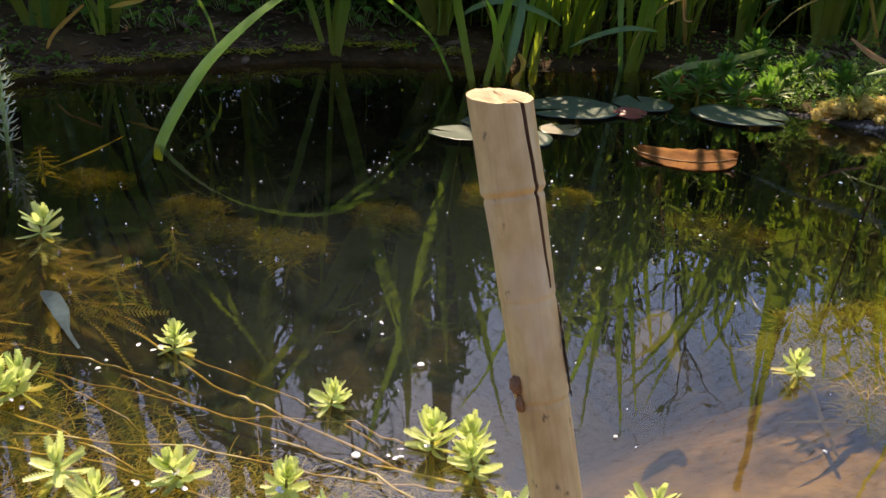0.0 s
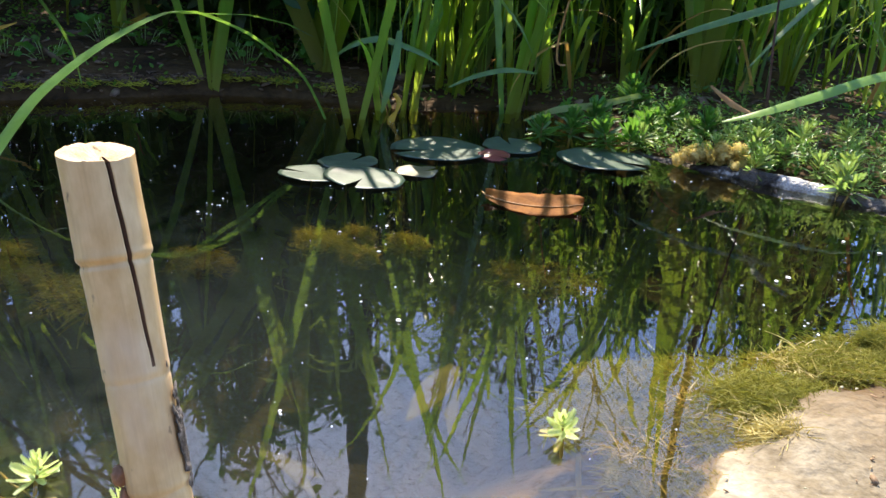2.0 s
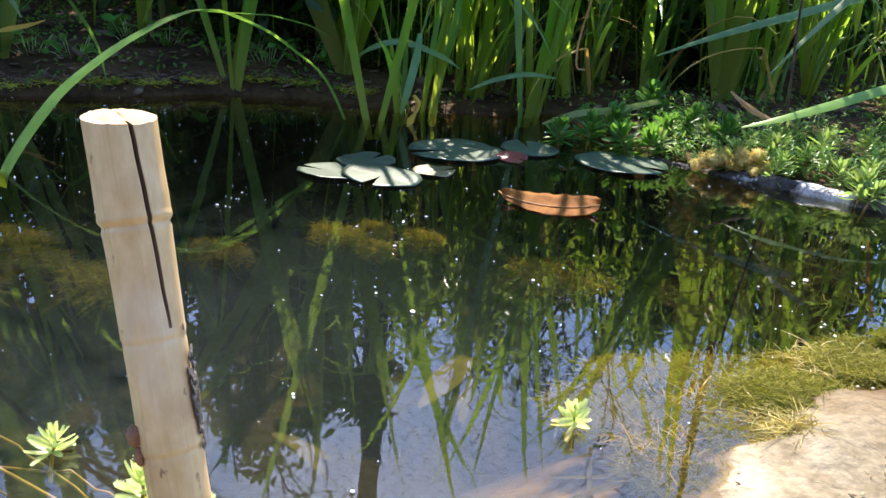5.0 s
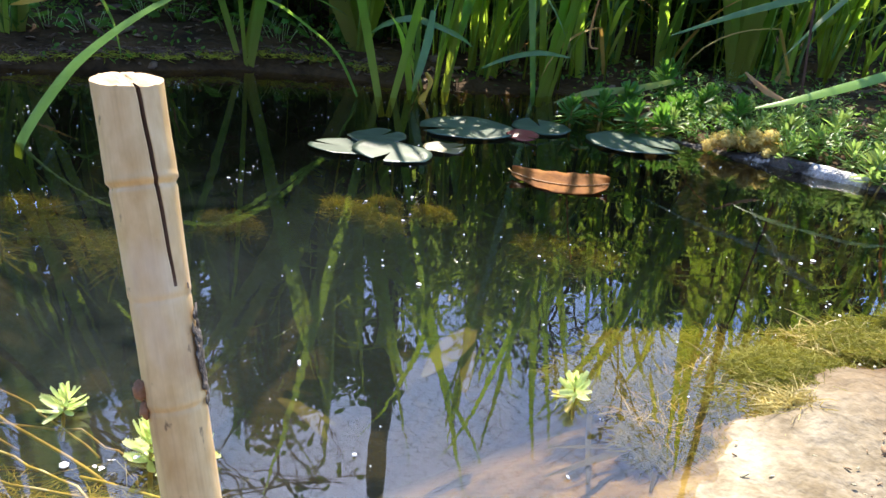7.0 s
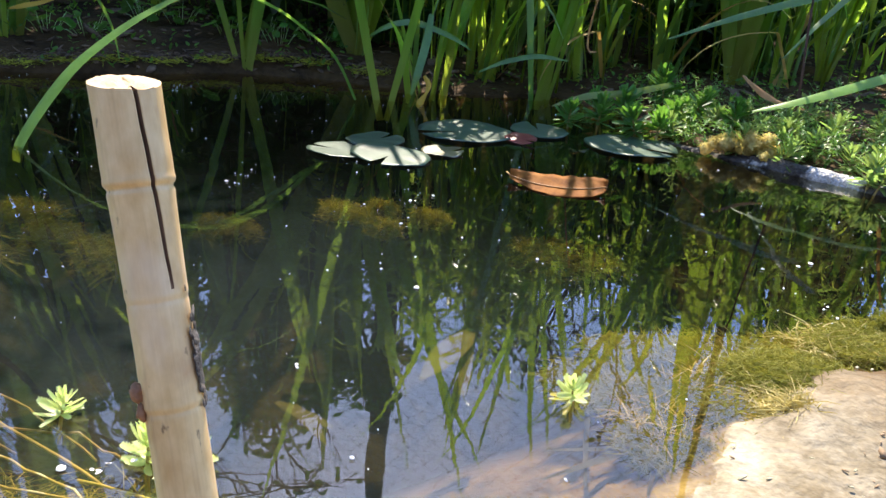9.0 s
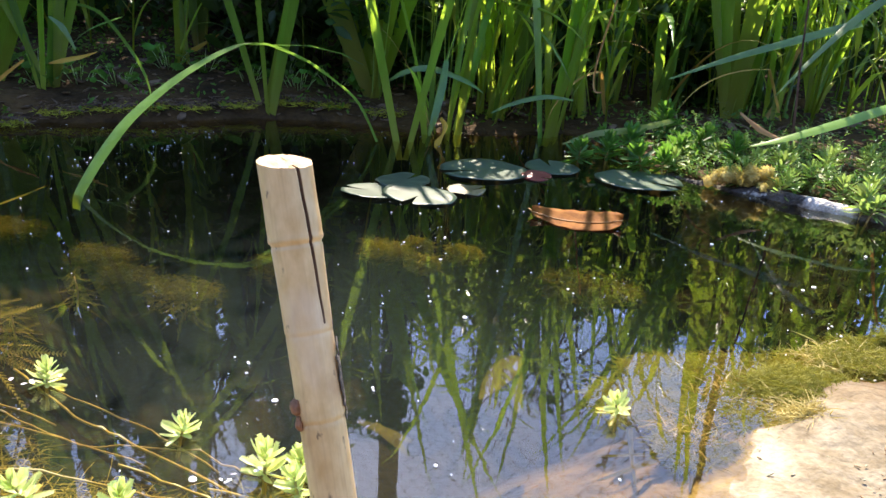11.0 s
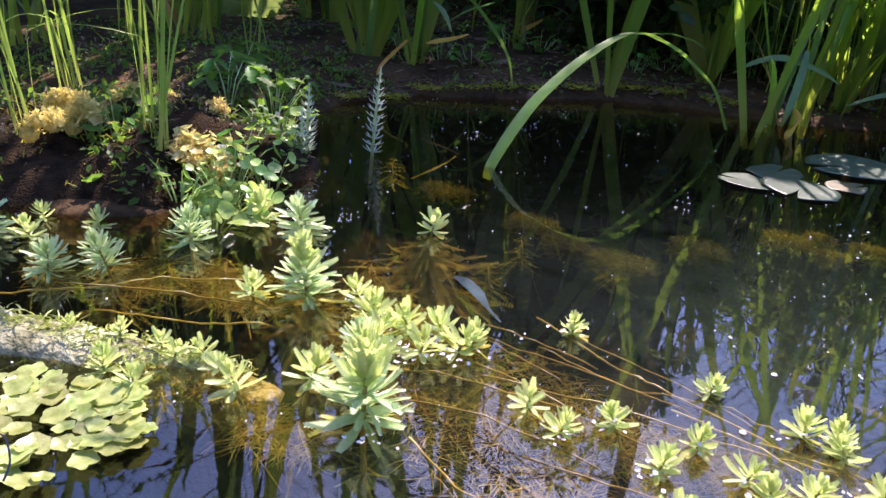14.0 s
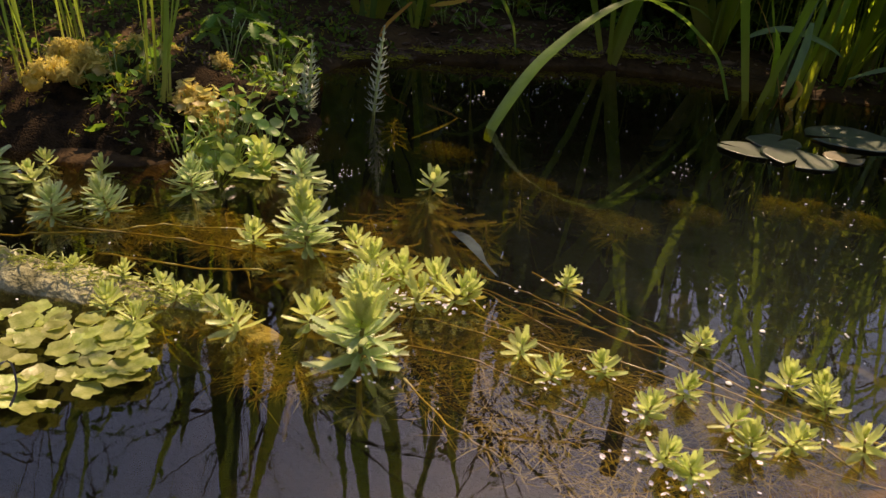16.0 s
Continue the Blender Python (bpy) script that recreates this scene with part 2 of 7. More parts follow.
def log_material():
    """Dark wet bark with small pale scars and one sunlit stretch painted in pale wood colours."""
    m, N, L = nodes_of("weathered_log_wood")
    b = N["Principled BSDF"]
    bark, fine = mixed_colour(N, L, (0.008, 0.007, 0.006), (0.13, 0.11, 0.095), 24)
    wood, _ = mixed_colour(N, L, (0.25, 0.23, 0.21), (0.66, 0.63, 0.58), 40)
    tc, dist, wob, mad, rng = N.new("ShaderNodeTexCoord"), N.new("ShaderNodeVectorMath"), N.new("ShaderNodeTexNoise"), N.new("ShaderNodeMath"), N.new("ShaderNodeMapRange")
    scar, scars, most, mix = N.new("ShaderNodeTexNoise"), N.new("ShaderNodeMapRange"), N.new("ShaderNodeMath"), N.new("ShaderNodeMix")
    # middle of the sunlit patch, whose brightness is put into the log's colour
    dist.operation, dist.inputs[1].default_value = "DISTANCE", (0.835, 1.268, 0.012)
    wob.inputs["Scale"].default_value, wob.inputs["Detail"].default_value = 45.0, 4.0
    mad.operation, mad.inputs[1].default_value = "MULTIPLY_ADD", 0.06
    rng.inputs[1].default_value, rng.inputs[2].default_value = 0.082, 0.072
    scar.inputs["Scale"].default_value, scar.inputs["Detail"].default_value = 38.0, 3.0
    scars.inputs[1].default_value, scars.inputs[2].default_value = 0.62, 0.68
    most.operation, mix.data_type = "MAXIMUM", "RGBA"
    L.new(tc.outputs["Object"], dist.inputs[0]), L.new(tc.outputs["Object"], wob.inputs[0]), L.new(tc.outputs["Object"], scar.inputs[0])
    L.new(wob.outputs[0], mad.inputs[0]), L.new(dist.outputs["Value"], mad.inputs[2]), L.new(mad.outputs[0], rng.inputs[0])
    L.new(scar.outputs[0], scars.inputs[0]), L.new(rng.outputs[0], most.inputs[0]), L.new(scars.outputs[0], most.inputs[1])
    L.new(most.outputs[0], mix.inputs[0]), L.new(bark, mix.inputs[6]), L.new(wood, mix.inputs[7]), L.new(mix.outputs[2], b.inputs["Base Color"])
    b.inputs["Roughness"].default_value, b.inputs["Specular IOR Level"].default_value = 0.6, 0.25
    bp = N.new("ShaderNodeBump")
    bp.inputs["Strength"].default_value, bp.inputs["Distance"].default_value = 1.0, 0.006
    L.new(fine, bp.inputs["Height"]), L.new(bp.outputs[0], b.inputs["Normal"])
    return m


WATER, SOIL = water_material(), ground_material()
REED = leafy("reed_leaf", (0.072, 0.17, 0.013), (0.19, 0.345, 0.038), 6, 0.32, 0.6, (0.68, 0.96, 0.06), 0.025, 0.35, (0.30, 0.30, 0.06), 0.20, (6, 6, 0.6))
REED_BLUE = leafy("reed_leaf_bloom", (0.06, 0.15, 0.02), (0.14, 0.27, 0.05), 7, 0.36, 0.42, (0.40, 0.66, 0.06), 0.01, 0.2, None, 0.1, (6, 6, 0.8), spec=1.0)
BROAD = leafy("broad_leaf", (0.06, 0.13, 0.02), (0.17, 0.26, 0.06), 6, 0.35, 0.36, (0.40, 0.60, 0.08), 0.015, 0.25, (0.36, 0.28, 0.1), 0.08, (4, 4, 0.7))
STRAW = leafy("dead_leaf_straw", (0.36, 0.19, 0.05), (0.62, 0.38, 0.12), 12, 0.6, 0.3, (0.6, 0.32, 0.06), 0.015, 0.25)
ORANGE = leafy("dead_leaf_orange", (0.40, 0.15, 0.02), (0.66, 0.31, 0.05), 14, 0.5, 0.4, (0.8, 0.36, 0.04), 0.01, 0.15)
YELLOW = leafy("dying_leaf_yellow", (0.55, 0.33, 0.03), (0.75, 0.52, 0.06), 14, 0.5, 0.35, (0.8, 0.5, 0.03), 0.01, 0.15)
GRASS = leafy("grass_blade", (0.12, 0.24, 0.036), (0.27, 0.40, 0.075), 8, 0.4, 0.5, (0.58, 0.78, 0.09), 0.015, 0.3, (0.3, 0.28, 0.08), 0.08)
TIP = leafy("milfoil_tip_leaf", (0.42, 0.53, 0.14), (0.74, 0.82, 0.38), 60, 0.34, 0.46, (0.78, 0.90, 0.26), 0.012, 0.15)
SPRIG = leafy("milfoil_leaf", (0.30, 0.47, 0.15), (0.68, 0.80, 0.47), 60, 0.30, 0.45, (0.72, 0.90, 0.36), 0.014, 0.2, spec=0.8)
# darker copy of the milfoil leaf: shade by the log put into its green
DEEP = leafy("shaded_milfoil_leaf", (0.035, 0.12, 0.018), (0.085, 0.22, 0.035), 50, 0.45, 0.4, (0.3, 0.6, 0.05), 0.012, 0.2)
PAD = leafy("lily_pad_skin", (0.024, 0.050, 0.032), (0.068, 0.108, 0.066), 30, 0.40, 0.08, (0.2, 0.4, 0.1), 0.01, 0.2, spec=0.55)
PAD_BROWN = leafy("lily_pad_brown", (0.06, 0.055, 0.02), (0.16, 0.13, 0.05), 24, 0.45, 0.1, (0.3, 0.25, 0.08), 0.01, 0.1, spec=0.9)
PAD_RED = leafy("lily_pad_red", (0.13, 0.018, 0.022), (0.27, 0.055, 0.055), 24, 0.3, 0.2, (0.5, 0.08, 0.08), 0.01, 0.1)
DRY = leafy("dry_leaf_tan", (0.11, 0.034, 0.007), (0.31, 0.125, 0.024), 34, 0.7, 0.25, (0.55, 0.2, 0.035), 0.005, 0.05, spec=0.1)
ROUND = leafy("pennywort_leaf", (0.035, 0.115, 0.014), (0.11, 0.25, 0.04), 30, 0.5, 0.45, (0.38, 0.64, 0.06), 0.02, 0.4, spec=0.22)
LIMP = leafy("floating_leaf_pale", (0.16, 0.22, 0.025), (0.50, 0.55, 0.19), 90, 0.32, 0.35, (0.56, 0.64, 0.10), 0.02, 0.3)
TAIL = leafy("mares_tail_leaf", (0.40, 0.48, 0.34), (0.75, 0.80, 0.66), 50, 0.3, 0.4, (0.7, 0.8, 0.5), 0.01, 0.15)
SUNK_PALE = leafy("drowned_leaf_pale", (0.018, 0.019, 0.006), (0.075, 0.074, 0.030), 60, 0.6, 0.12, (0.14, 0.14, 0.05), 0.01, 0.1, spec=0.04)
MUDDY = leafy("drowned_leaf_olive", (0.016, 0.016, 0.003), (0.06, 0.054, 0.012), 50, 0.6, 0.1, (0.12, 0.11, 0.02), 0.01, 0.15, spec=0.04)
SUNK = leafy("drowned_leaf_straw", (0.014, 0.016, 0.005), (0.06, 0.060, 0.022), 60, 0.6, 0.12, (0.14, 0.14, 0.05), 0.01, 0.1, spec=0.04)
GREY = leafy("drowned_leaf_grey", (0.014, 0.026, 0.030), (0.05, 0.08, 0.088), 24, 0.85, 0.02, (0.2, 0.3, 0.3), 0.01, 0.1, spec=0.15)
HEDGE = leafy("shrub_leaf", (0.012, 0.035, 0.008), (0.035, 0.085, 0.016), 9, 0.45, 0.35, (0.2, 0.42, 0.04), 0.02, 0.35)
MOSS = leafy("golden_moss", (0.20, 0.145, 0.018), (0.88, 0.74, 0.29), 24, 0.9, 0.4, (0.9, 0.72, 0.16), 0.02, 0.3)
STEM = solid("milfoil_stem", (0.22, 0.20, 0.05), (0.42, 0.32, 0.10), 30, 0.5, 0.2, 0.001, random_value=0.25)
RUNNER = solid("golden_runner", (0.19, 0.15, 0.045), (0.42, 0.35, 0.125), 30, 0.45, 0.2, 0.001, random_value=0.3)
RUST = leafy("drowned_frond_rust", (0.12, 0.105, 0.030), (0.36, 0.31, 0.11), 30, 0.7, 0.3, (0.42, 0.36, 0.11), 0.03, 0.45, spec=0.04)
OLIVE = leafy("drowned_weed_olive", (0.20, 0.20, 0.016), (0.48, 0.45, 0.06), 24, 0.6, 0.25, (0.55, 0.52, 0.06), 0.02, 0.25, spec=0.04)
DIMWEED = leafy("dim_thread_weed", (0.09, 0.10, 0.014), (0.26, 0.26, 0.05), 24, 0.7, 0.2, (0.3, 0.3, 0.05), 0.02, 0.25, spec=0.04)
MURKY = leafy("deep_weed", (0.06, 0.065, 0.012), (0.16, 0.15, 0.03), 24, 0.7, 0.2, (0.2, 0.2, 0.04), 0.02, 0.25, spec=0.04)
RIBBED = leafy("ribbed_leaf", (0.12, 0.20, 0.05), (0.28, 0.38, 0.13), 10, 0.4, 0.4, (0.5, 0.66, 0.14), 0.01, 0.15)
GOLD = leafy("golden_herb_leaf", (0.36, 0.29, 0.05), (0.82, 0.74, 0.34), 60, 0.5, 0.4, (0.85, 0.72, 0.2), 0.03, 0.35, spec=0.3)
FRESH = leafy("cress_leaf", (0.22, 0.40, 0.06), (0.52, 0.66, 0.20), 30, 0.36, 0.42, (0.66, 0.82, 0.16), 0.02, 0.25)
STRAWY = leafy("golden_thread_weed", (0.25, 0.19, 0.045), (0.50, 0.42, 0.14), 24, 0.6, 0.3, (0.6, 0.5, 0.12), 0.02, 0.25)
WEEDY = leafy("shore_weed_green_gold", (0.06, 0.085, 0.010), (0.34, 0.34, 0.06), 14, 0.7, 0.3, (0.48, 0.48, 0.06), 0.03, 0.35, spec=0.15)
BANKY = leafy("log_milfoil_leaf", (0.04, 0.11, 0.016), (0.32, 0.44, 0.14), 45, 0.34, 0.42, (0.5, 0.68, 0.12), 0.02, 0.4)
CANE = cane_material()
CANE_CUT = solid("sawn_bamboo_end", (0.38, 0.26, 0.13), (0.58, 0.44, 0.26), 120, 0.85, 0.4, 0.001)
CANE_DARK = solid("bamboo_crack", (0.08, 0.04, 0.02), (0.16, 0.09, 0.05), 60, 0.9, 0.4, 0.001)
LICHEN = solid("dark_lichen", (0.02, 0.017, 0.013), (0.22, 0.19, 0.16), 260, 0.9, 0.8, 0.002)
KNOT = solid("bamboo_knot", (0.17, 0.075, 0.03), (0.34, 0.17, 0.085), 90, 0.7, 0.5, 0.001)
BARK = log_material()
PALE = solid("sunken_pale_wood", (0.13, 0.12, 0.05), (0.52, 0.48, 0.33), 26, 0.6, 0.5, 0.004, spec=0.4)
SLIMY = solid("algae_covered_wood", (0.085, 0.085, 0.035), (0.50, 0.49, 0.29), 20, 0.65, 1.0, 0.006, spec=0.25)
HUMUS = solid("mound_peat", (0.006, 0.004, 0.002), (0.055, 0.034, 0.015), 40, 0.95, 1.0, 0.008, spec=0.1)
CHIP = solid("bark_mulch", (0.05, 0.03, 0.018), (0.2, 0.13, 0.08), 30, 0.8, 0.4, 0.002, random_value=0.3)
CRUMB = solid("dry_leaf_crumb", (0.12, 0.07, 0.035), (0.36, 0.25, 0.14), 60, 0.85, 0.4, 0.001)
TRUNK = solid("shrub_bark", (0.03, 0.024, 0.018), (0.10, 0.08, 0.06), 12, 0.9, 0.6, 0.004)
PETAL = solid("white_petal", (0.62, 0.58, 0.60), (0.85, 0.82, 0.84), 60, 0.5, 0.1, 0.0005)
SPECK = solid("floating_speck", (0.6, 0.62, 0.58), (0.85, 0.85, 0.82), 60, 0.5, 0.1, 0.0005)
WIRE = solid("fence_wire", (0.10, 0.10, 0.11), (0.2, 0.2, 0.21), 40, 0.45, 0.2, 0.0003)


# ---------------- building helpers ----------------
def mesh(name, verts, faces, materials, smooth=True, slots=None):
    me = bpy.data.meshes.new(name)
    me.from_pydata([tuple(v) for v in verts], [], faces)
    for m in (materials if isinstance(materials, (list, tuple)) else [materials]):
        me.materials.append(m)
    if slots:
        me.polygons.foreach_set("material_index", slots)
    if smooth:
        me.polygons.foreach_set("use_smooth", [True] * len(me.polygons))
    me.update()
    return me


def thing(name, place, label, category, group="", kind=""):
    """An empty at a thing's foot, which will hold its parts."""
    ob = new(name)
    ob.empty_display_size = 0.02
    ob.matrix_basis = place if isinstance(place, Matrix) else Matrix.Translation(place)
    return tagged(ob, label, category, group, kind)


def part(name, me, parent, m=None, label=""):
    ob = new(name, me)
    ob.parent = parent
    if m is not None:
        ob.matrix_basis = m
    if label:
        tagged(ob, label)
    return ob


def ribbon(points, widths, side, fold=0.15):
    """A leaf along points: three verts across, folded at the midrib. side: the direction across it."""
    verts, faces = [], []
    side = Vector(side).normalized()
    for i, (p, w) in enumerate(zip(points, widths)):
        p = Vector(p)
        a, b = Vector(points[max(i - 1, 0)]), Vector(points[min(i + 1, len(points) - 1)])
        t = (b - a).normalized()
        s = (side - t * side.dot(t)).normalized()
        up = s.cross(t)
        verts += [p - s * w / 2 + up * fold * w, p, p + s * w / 2 + up * fold * w]
    for i in range(len(points) - 1):
        k = 3 * i
        faces += [(k, k + 1, k + 4, k + 3), (k + 1, k + 2, k + 5, k + 4)]
    return verts, faces


def tube(points, radii, sides=6, cap=True):
    verts, faces = [], []
    n = len(points)
    ref = Vector((0.31, 0.17, 0.93))
    for i in range(n):
        a, b = Vector(points[max(i - 1, 0)]), Vector(points[min(i + 1, n - 1)])
        t = (b - a).normalized()
        u = t.cross(ref)
        if u.length < 0.1:
            u = t.cross(Vector((1, 0, 0)))
        u.normalize()
        v = t.cross(u)
        for k in range(sides):
            g = 2 * math.pi * k / sides
            verts.append(Vector(points[i]) + (u * math.cos(g) + v * math.sin(g)) * radii[i])
    for i in range(n - 1):
        for k in range(sides):
            a, b = i * sides + k, i * sides + (k + 1) % sides
            faces.append((a, b, b + sides, a + sides))
    if cap:
        faces += [tuple(range(sides - 1, -1, -1)), tuple(range((n - 1) * sides, n * sides))]
    return verts, faces


class Heap:
    """Collects many small pieces into one mesh."""

    def __init__(self):
        self.v, self.f = [], []

    def add(self, vf, m=None):
        k = len(self.v)
        self.v += [m @ Vector(p) for p in vf[0]] if m is not None else list(vf[0])
        self.f += [tuple(i + k for i in face) for face in vf[1]]

    def mesh(self, name, material, smooth=True):
        return mesh(name, self.v, self.f, material, smooth)


def curve_points(n, length, lean, bend, kink=None, droop=0.0):
    """A blade's spine in the x-z plane: leans, bends over, and may be kinked at a fraction of its length."""
    pts, p, a = [], Vector((0, 0, 0)), radians(lean)
    for i in range(n):
        pts.append(p.copy())
        u = i / (n - 1)
        a += radians(bend) * (u ** 1.5) * 2.0 / n
        if kink and abs(u - kink[0]) < 0.5 / (n - 1) + 1e-6:
            a += radians(kink[1])
        p = p + Vector((math.sin(a), 0, math.cos(a))) * (length / (n - 1))
    return pts


def paddle_leaf(length, width, curl, material, teeth=18):
    """A slender toothed leaf, widest past its middle, curling up."""
    v, f = [], []
    n = 2 * teeth
    for i in range(n + 1):
        u = i / n
        half = width * 0.5 * (0.22 + 0.78 * math.sin(math.pi * min(1, 0.06 + 0.86 * u ** 1.25)) ** 0.8) * (1.0 if i % 2 else 0.55)
        if i == n:
            half = width * 0.06
        x, z = length * (u + (0.05 if i % 2 else 0)), curl * length * u * u
        v += [(x, -half, z + half * 0.5), (length * u, 0, z), (x, half, z + half * 0.5)]
    for i in range(n):
        k = 3 * i
        f += [(k, k + 1, k + 4, k + 3), (k + 1, k + 2, k + 5, k + 4)]
    return mesh("leaf", v, f, material)


def strip(name, pts, widths, side, material, label, category="leaf", fold=0.12, group=""):
    """A single leaf or stem piece along a few points, smoothed."""
    fine, ws = [], []
    P = [Vector(p) for p in pts]
    for i in range(len(P) - 1):
        p0, p1, p2, p3 = P[max(i - 1, 0)], P[i], P[i + 1], P[min(i + 2, len(P) - 1)]
        for q in range(5):
            u = q / 5
            fine.append(0.5 * (2 * p1 + (p2 - p0) * u + (2 * p0 - 5 * p1 + 4 * p2 - p3) * u * u + (3 * p1 - p0 - 3 * p2 + p3) * u ** 3))
            ws.append(widths[i] * (1 - u) + widths[i + 1] * u)
    fine.append(P[-1]), ws.append(widths[-1])
    return tagged(new(name, mesh(name, *ribbon(fine, ws, side, fold), material)), label, category, group)


R = random.Random(11)

# ---------------- shore line and ground ----------------
SHORE = [(-1.7, 0.12), (-1.55, 0.72), (-1.2, 0.72), (-1.0, 0.66), (-0.86, 0.62), (-0.74, 0.64), (-0.66, 0.76), (-0.68, 0.95), (-0.80, 1.15),
         (-0.80, 1.40), (-0.70, 1.56), (-0.48, 1.64), (-0.29, 1.76), (-0.10, 1.78), (0.07, 1.74), (0.27, 1.74), (0.46, 1.80), (0.57, 1.66),
         (0.60, 1.50), (0.68, 1.40), (0.78, 1.315), (0.88, 1.245), (1.06, 1.12), (1.04, 0.88), (0.74, 0.78), (0.62, 0.695), (0.545, 0.655), (0.50, 0.60), (0.44, 0.555),
         (0.405, 0.50), (0.37, 0.40), (0.30, 0.14), (-0.2, 0.02), (-0.9, 0.0)]


def shore_distance(x, y):
    """Metres from the shore line: above zero over water, below zero on land. Arrays."""
    best, inside = np.full(x.shape, 1e9), np.zeros(x.shape, bool)
    for (ax, ay), (bx, by) in zip(SHORE, SHORE[1:] + SHORE[:1]):
        ex, ey = bx - ax, by - ay
        u = np.clip(((x - ax) * ex + (y - ay) * ey) / (ex * ex + ey * ey), 0, 1)
        best = np.minimum(best, np.hypot(x - ax - u * ex, y - ay - u * ey))
        cross = ((ay > y) != (by > y)) & (x < (bx - ax) * (y - ay) / (by - ay + 1e-12) + ax)
        inside ^= cross
    return np.where(inside, best, -best)


def ground_height(x, y):
    x, y = np.asarray(x, float), np.asarray(y, float)
    d = shore_distance(x, y)
    shelf = np.clip(1.52 - np.hypot(x - 0.28, 1.13 * (y - 0.22)) / 0.41, 0, 1)
    slope = 0.85 * (1 - shelf) + 0.19 * shelf
    under = -np.minimum(d, 0.34) * slope
    bank = 0.022 + 0.035 * np.clip((0.15 - x) / 0.3, 0, 1) * np.clip((y - 0.9) / 0.3, 0, 1)
    over = bank * (1 - np.exp(np.minimum(d, 0) / 0.10)) + 0.06 * np.clip(-d, 0, 2.0)
    # the silt fan runs out flat; it eases into the higher bank
    flat = np.clip((x - 0.0) / 0.3, 0, 1) * np.clip((1.05 - y) / 0.35, 0, 1)
    over = over * (1 - flat) + (0.06 * np.clip(-d, 0, 1.5) + 0.007 * (1 - np.exp(np.minimum(d, 0) / 0.015))) * flat
    return np.where(d > 0, under, over)


def height(x, y):
    return float(ground_height(np.array([x]), np.array([y]))[0])


def build_ground():
    fine = np.concatenate([np.arange(-2.4, 0.30, 0.025), np.arange(0.30, 0.95, 0.009), np.arange(0.95, 2.6, 0.025)])
    xs = np.concatenate([[-80, -30, -12, -6, -3.5], fine, [3.5, 6, 12, 30, 80]])
    ys = np.concatenate([[-80, -30, -12, -5, -2.2, -1.2], np.arange(-0.6, 0.2, 0.025), np.arange(0.2, 0.8, 0.009), np.arange(0.8, 3.6, 0.025), [4.5, 6, 12, 30, 80]])
    X, Y = np.meshgrid(xs, ys)
    Z = ground_height(X, Y)
    flat = [(x, y, z + 0.009 * (noise.noise((x * 9, y * 9, 3)) + 0.5 * noise.noise((x * 31, y * 31, 7)) + 0.3 * noise.noise((x * 80, y * 80, 5)) + 0.22 * noise.noise((x * 190, y * 190, 2)))) for x, y, z in zip(X.ravel(), Y.ravel(), Z.ravel())]
    w, h = len(xs), len(ys)
    faces = [(j * w + i, j * w + i + 1, (j + 1) * w + i + 1, (j + 1) * w + i) for j in range(h - 1) for i in range(w - 1)]
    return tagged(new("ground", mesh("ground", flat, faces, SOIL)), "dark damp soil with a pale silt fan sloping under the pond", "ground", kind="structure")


build_ground()


def build_water():
    n = 60
    verts = [(-2.0 + 3.4 * i / n, -0.2 + 2.3 * j / n, 0.0) for j in range(n + 1) for i in range(n + 1)]
    faces = [(j * (n + 1) + i, j * (n + 1) + i + 1, (j + 1) * (n + 1) + i + 1, (j + 1) * (n + 1) + i) for j in range(n) for i in range(n)]
    return tagged(new("water", mesh("water", verts, faces, WATER)), "still murky pond water mirroring reeds and blue sky", "pond water", kind="structure")


build_water()


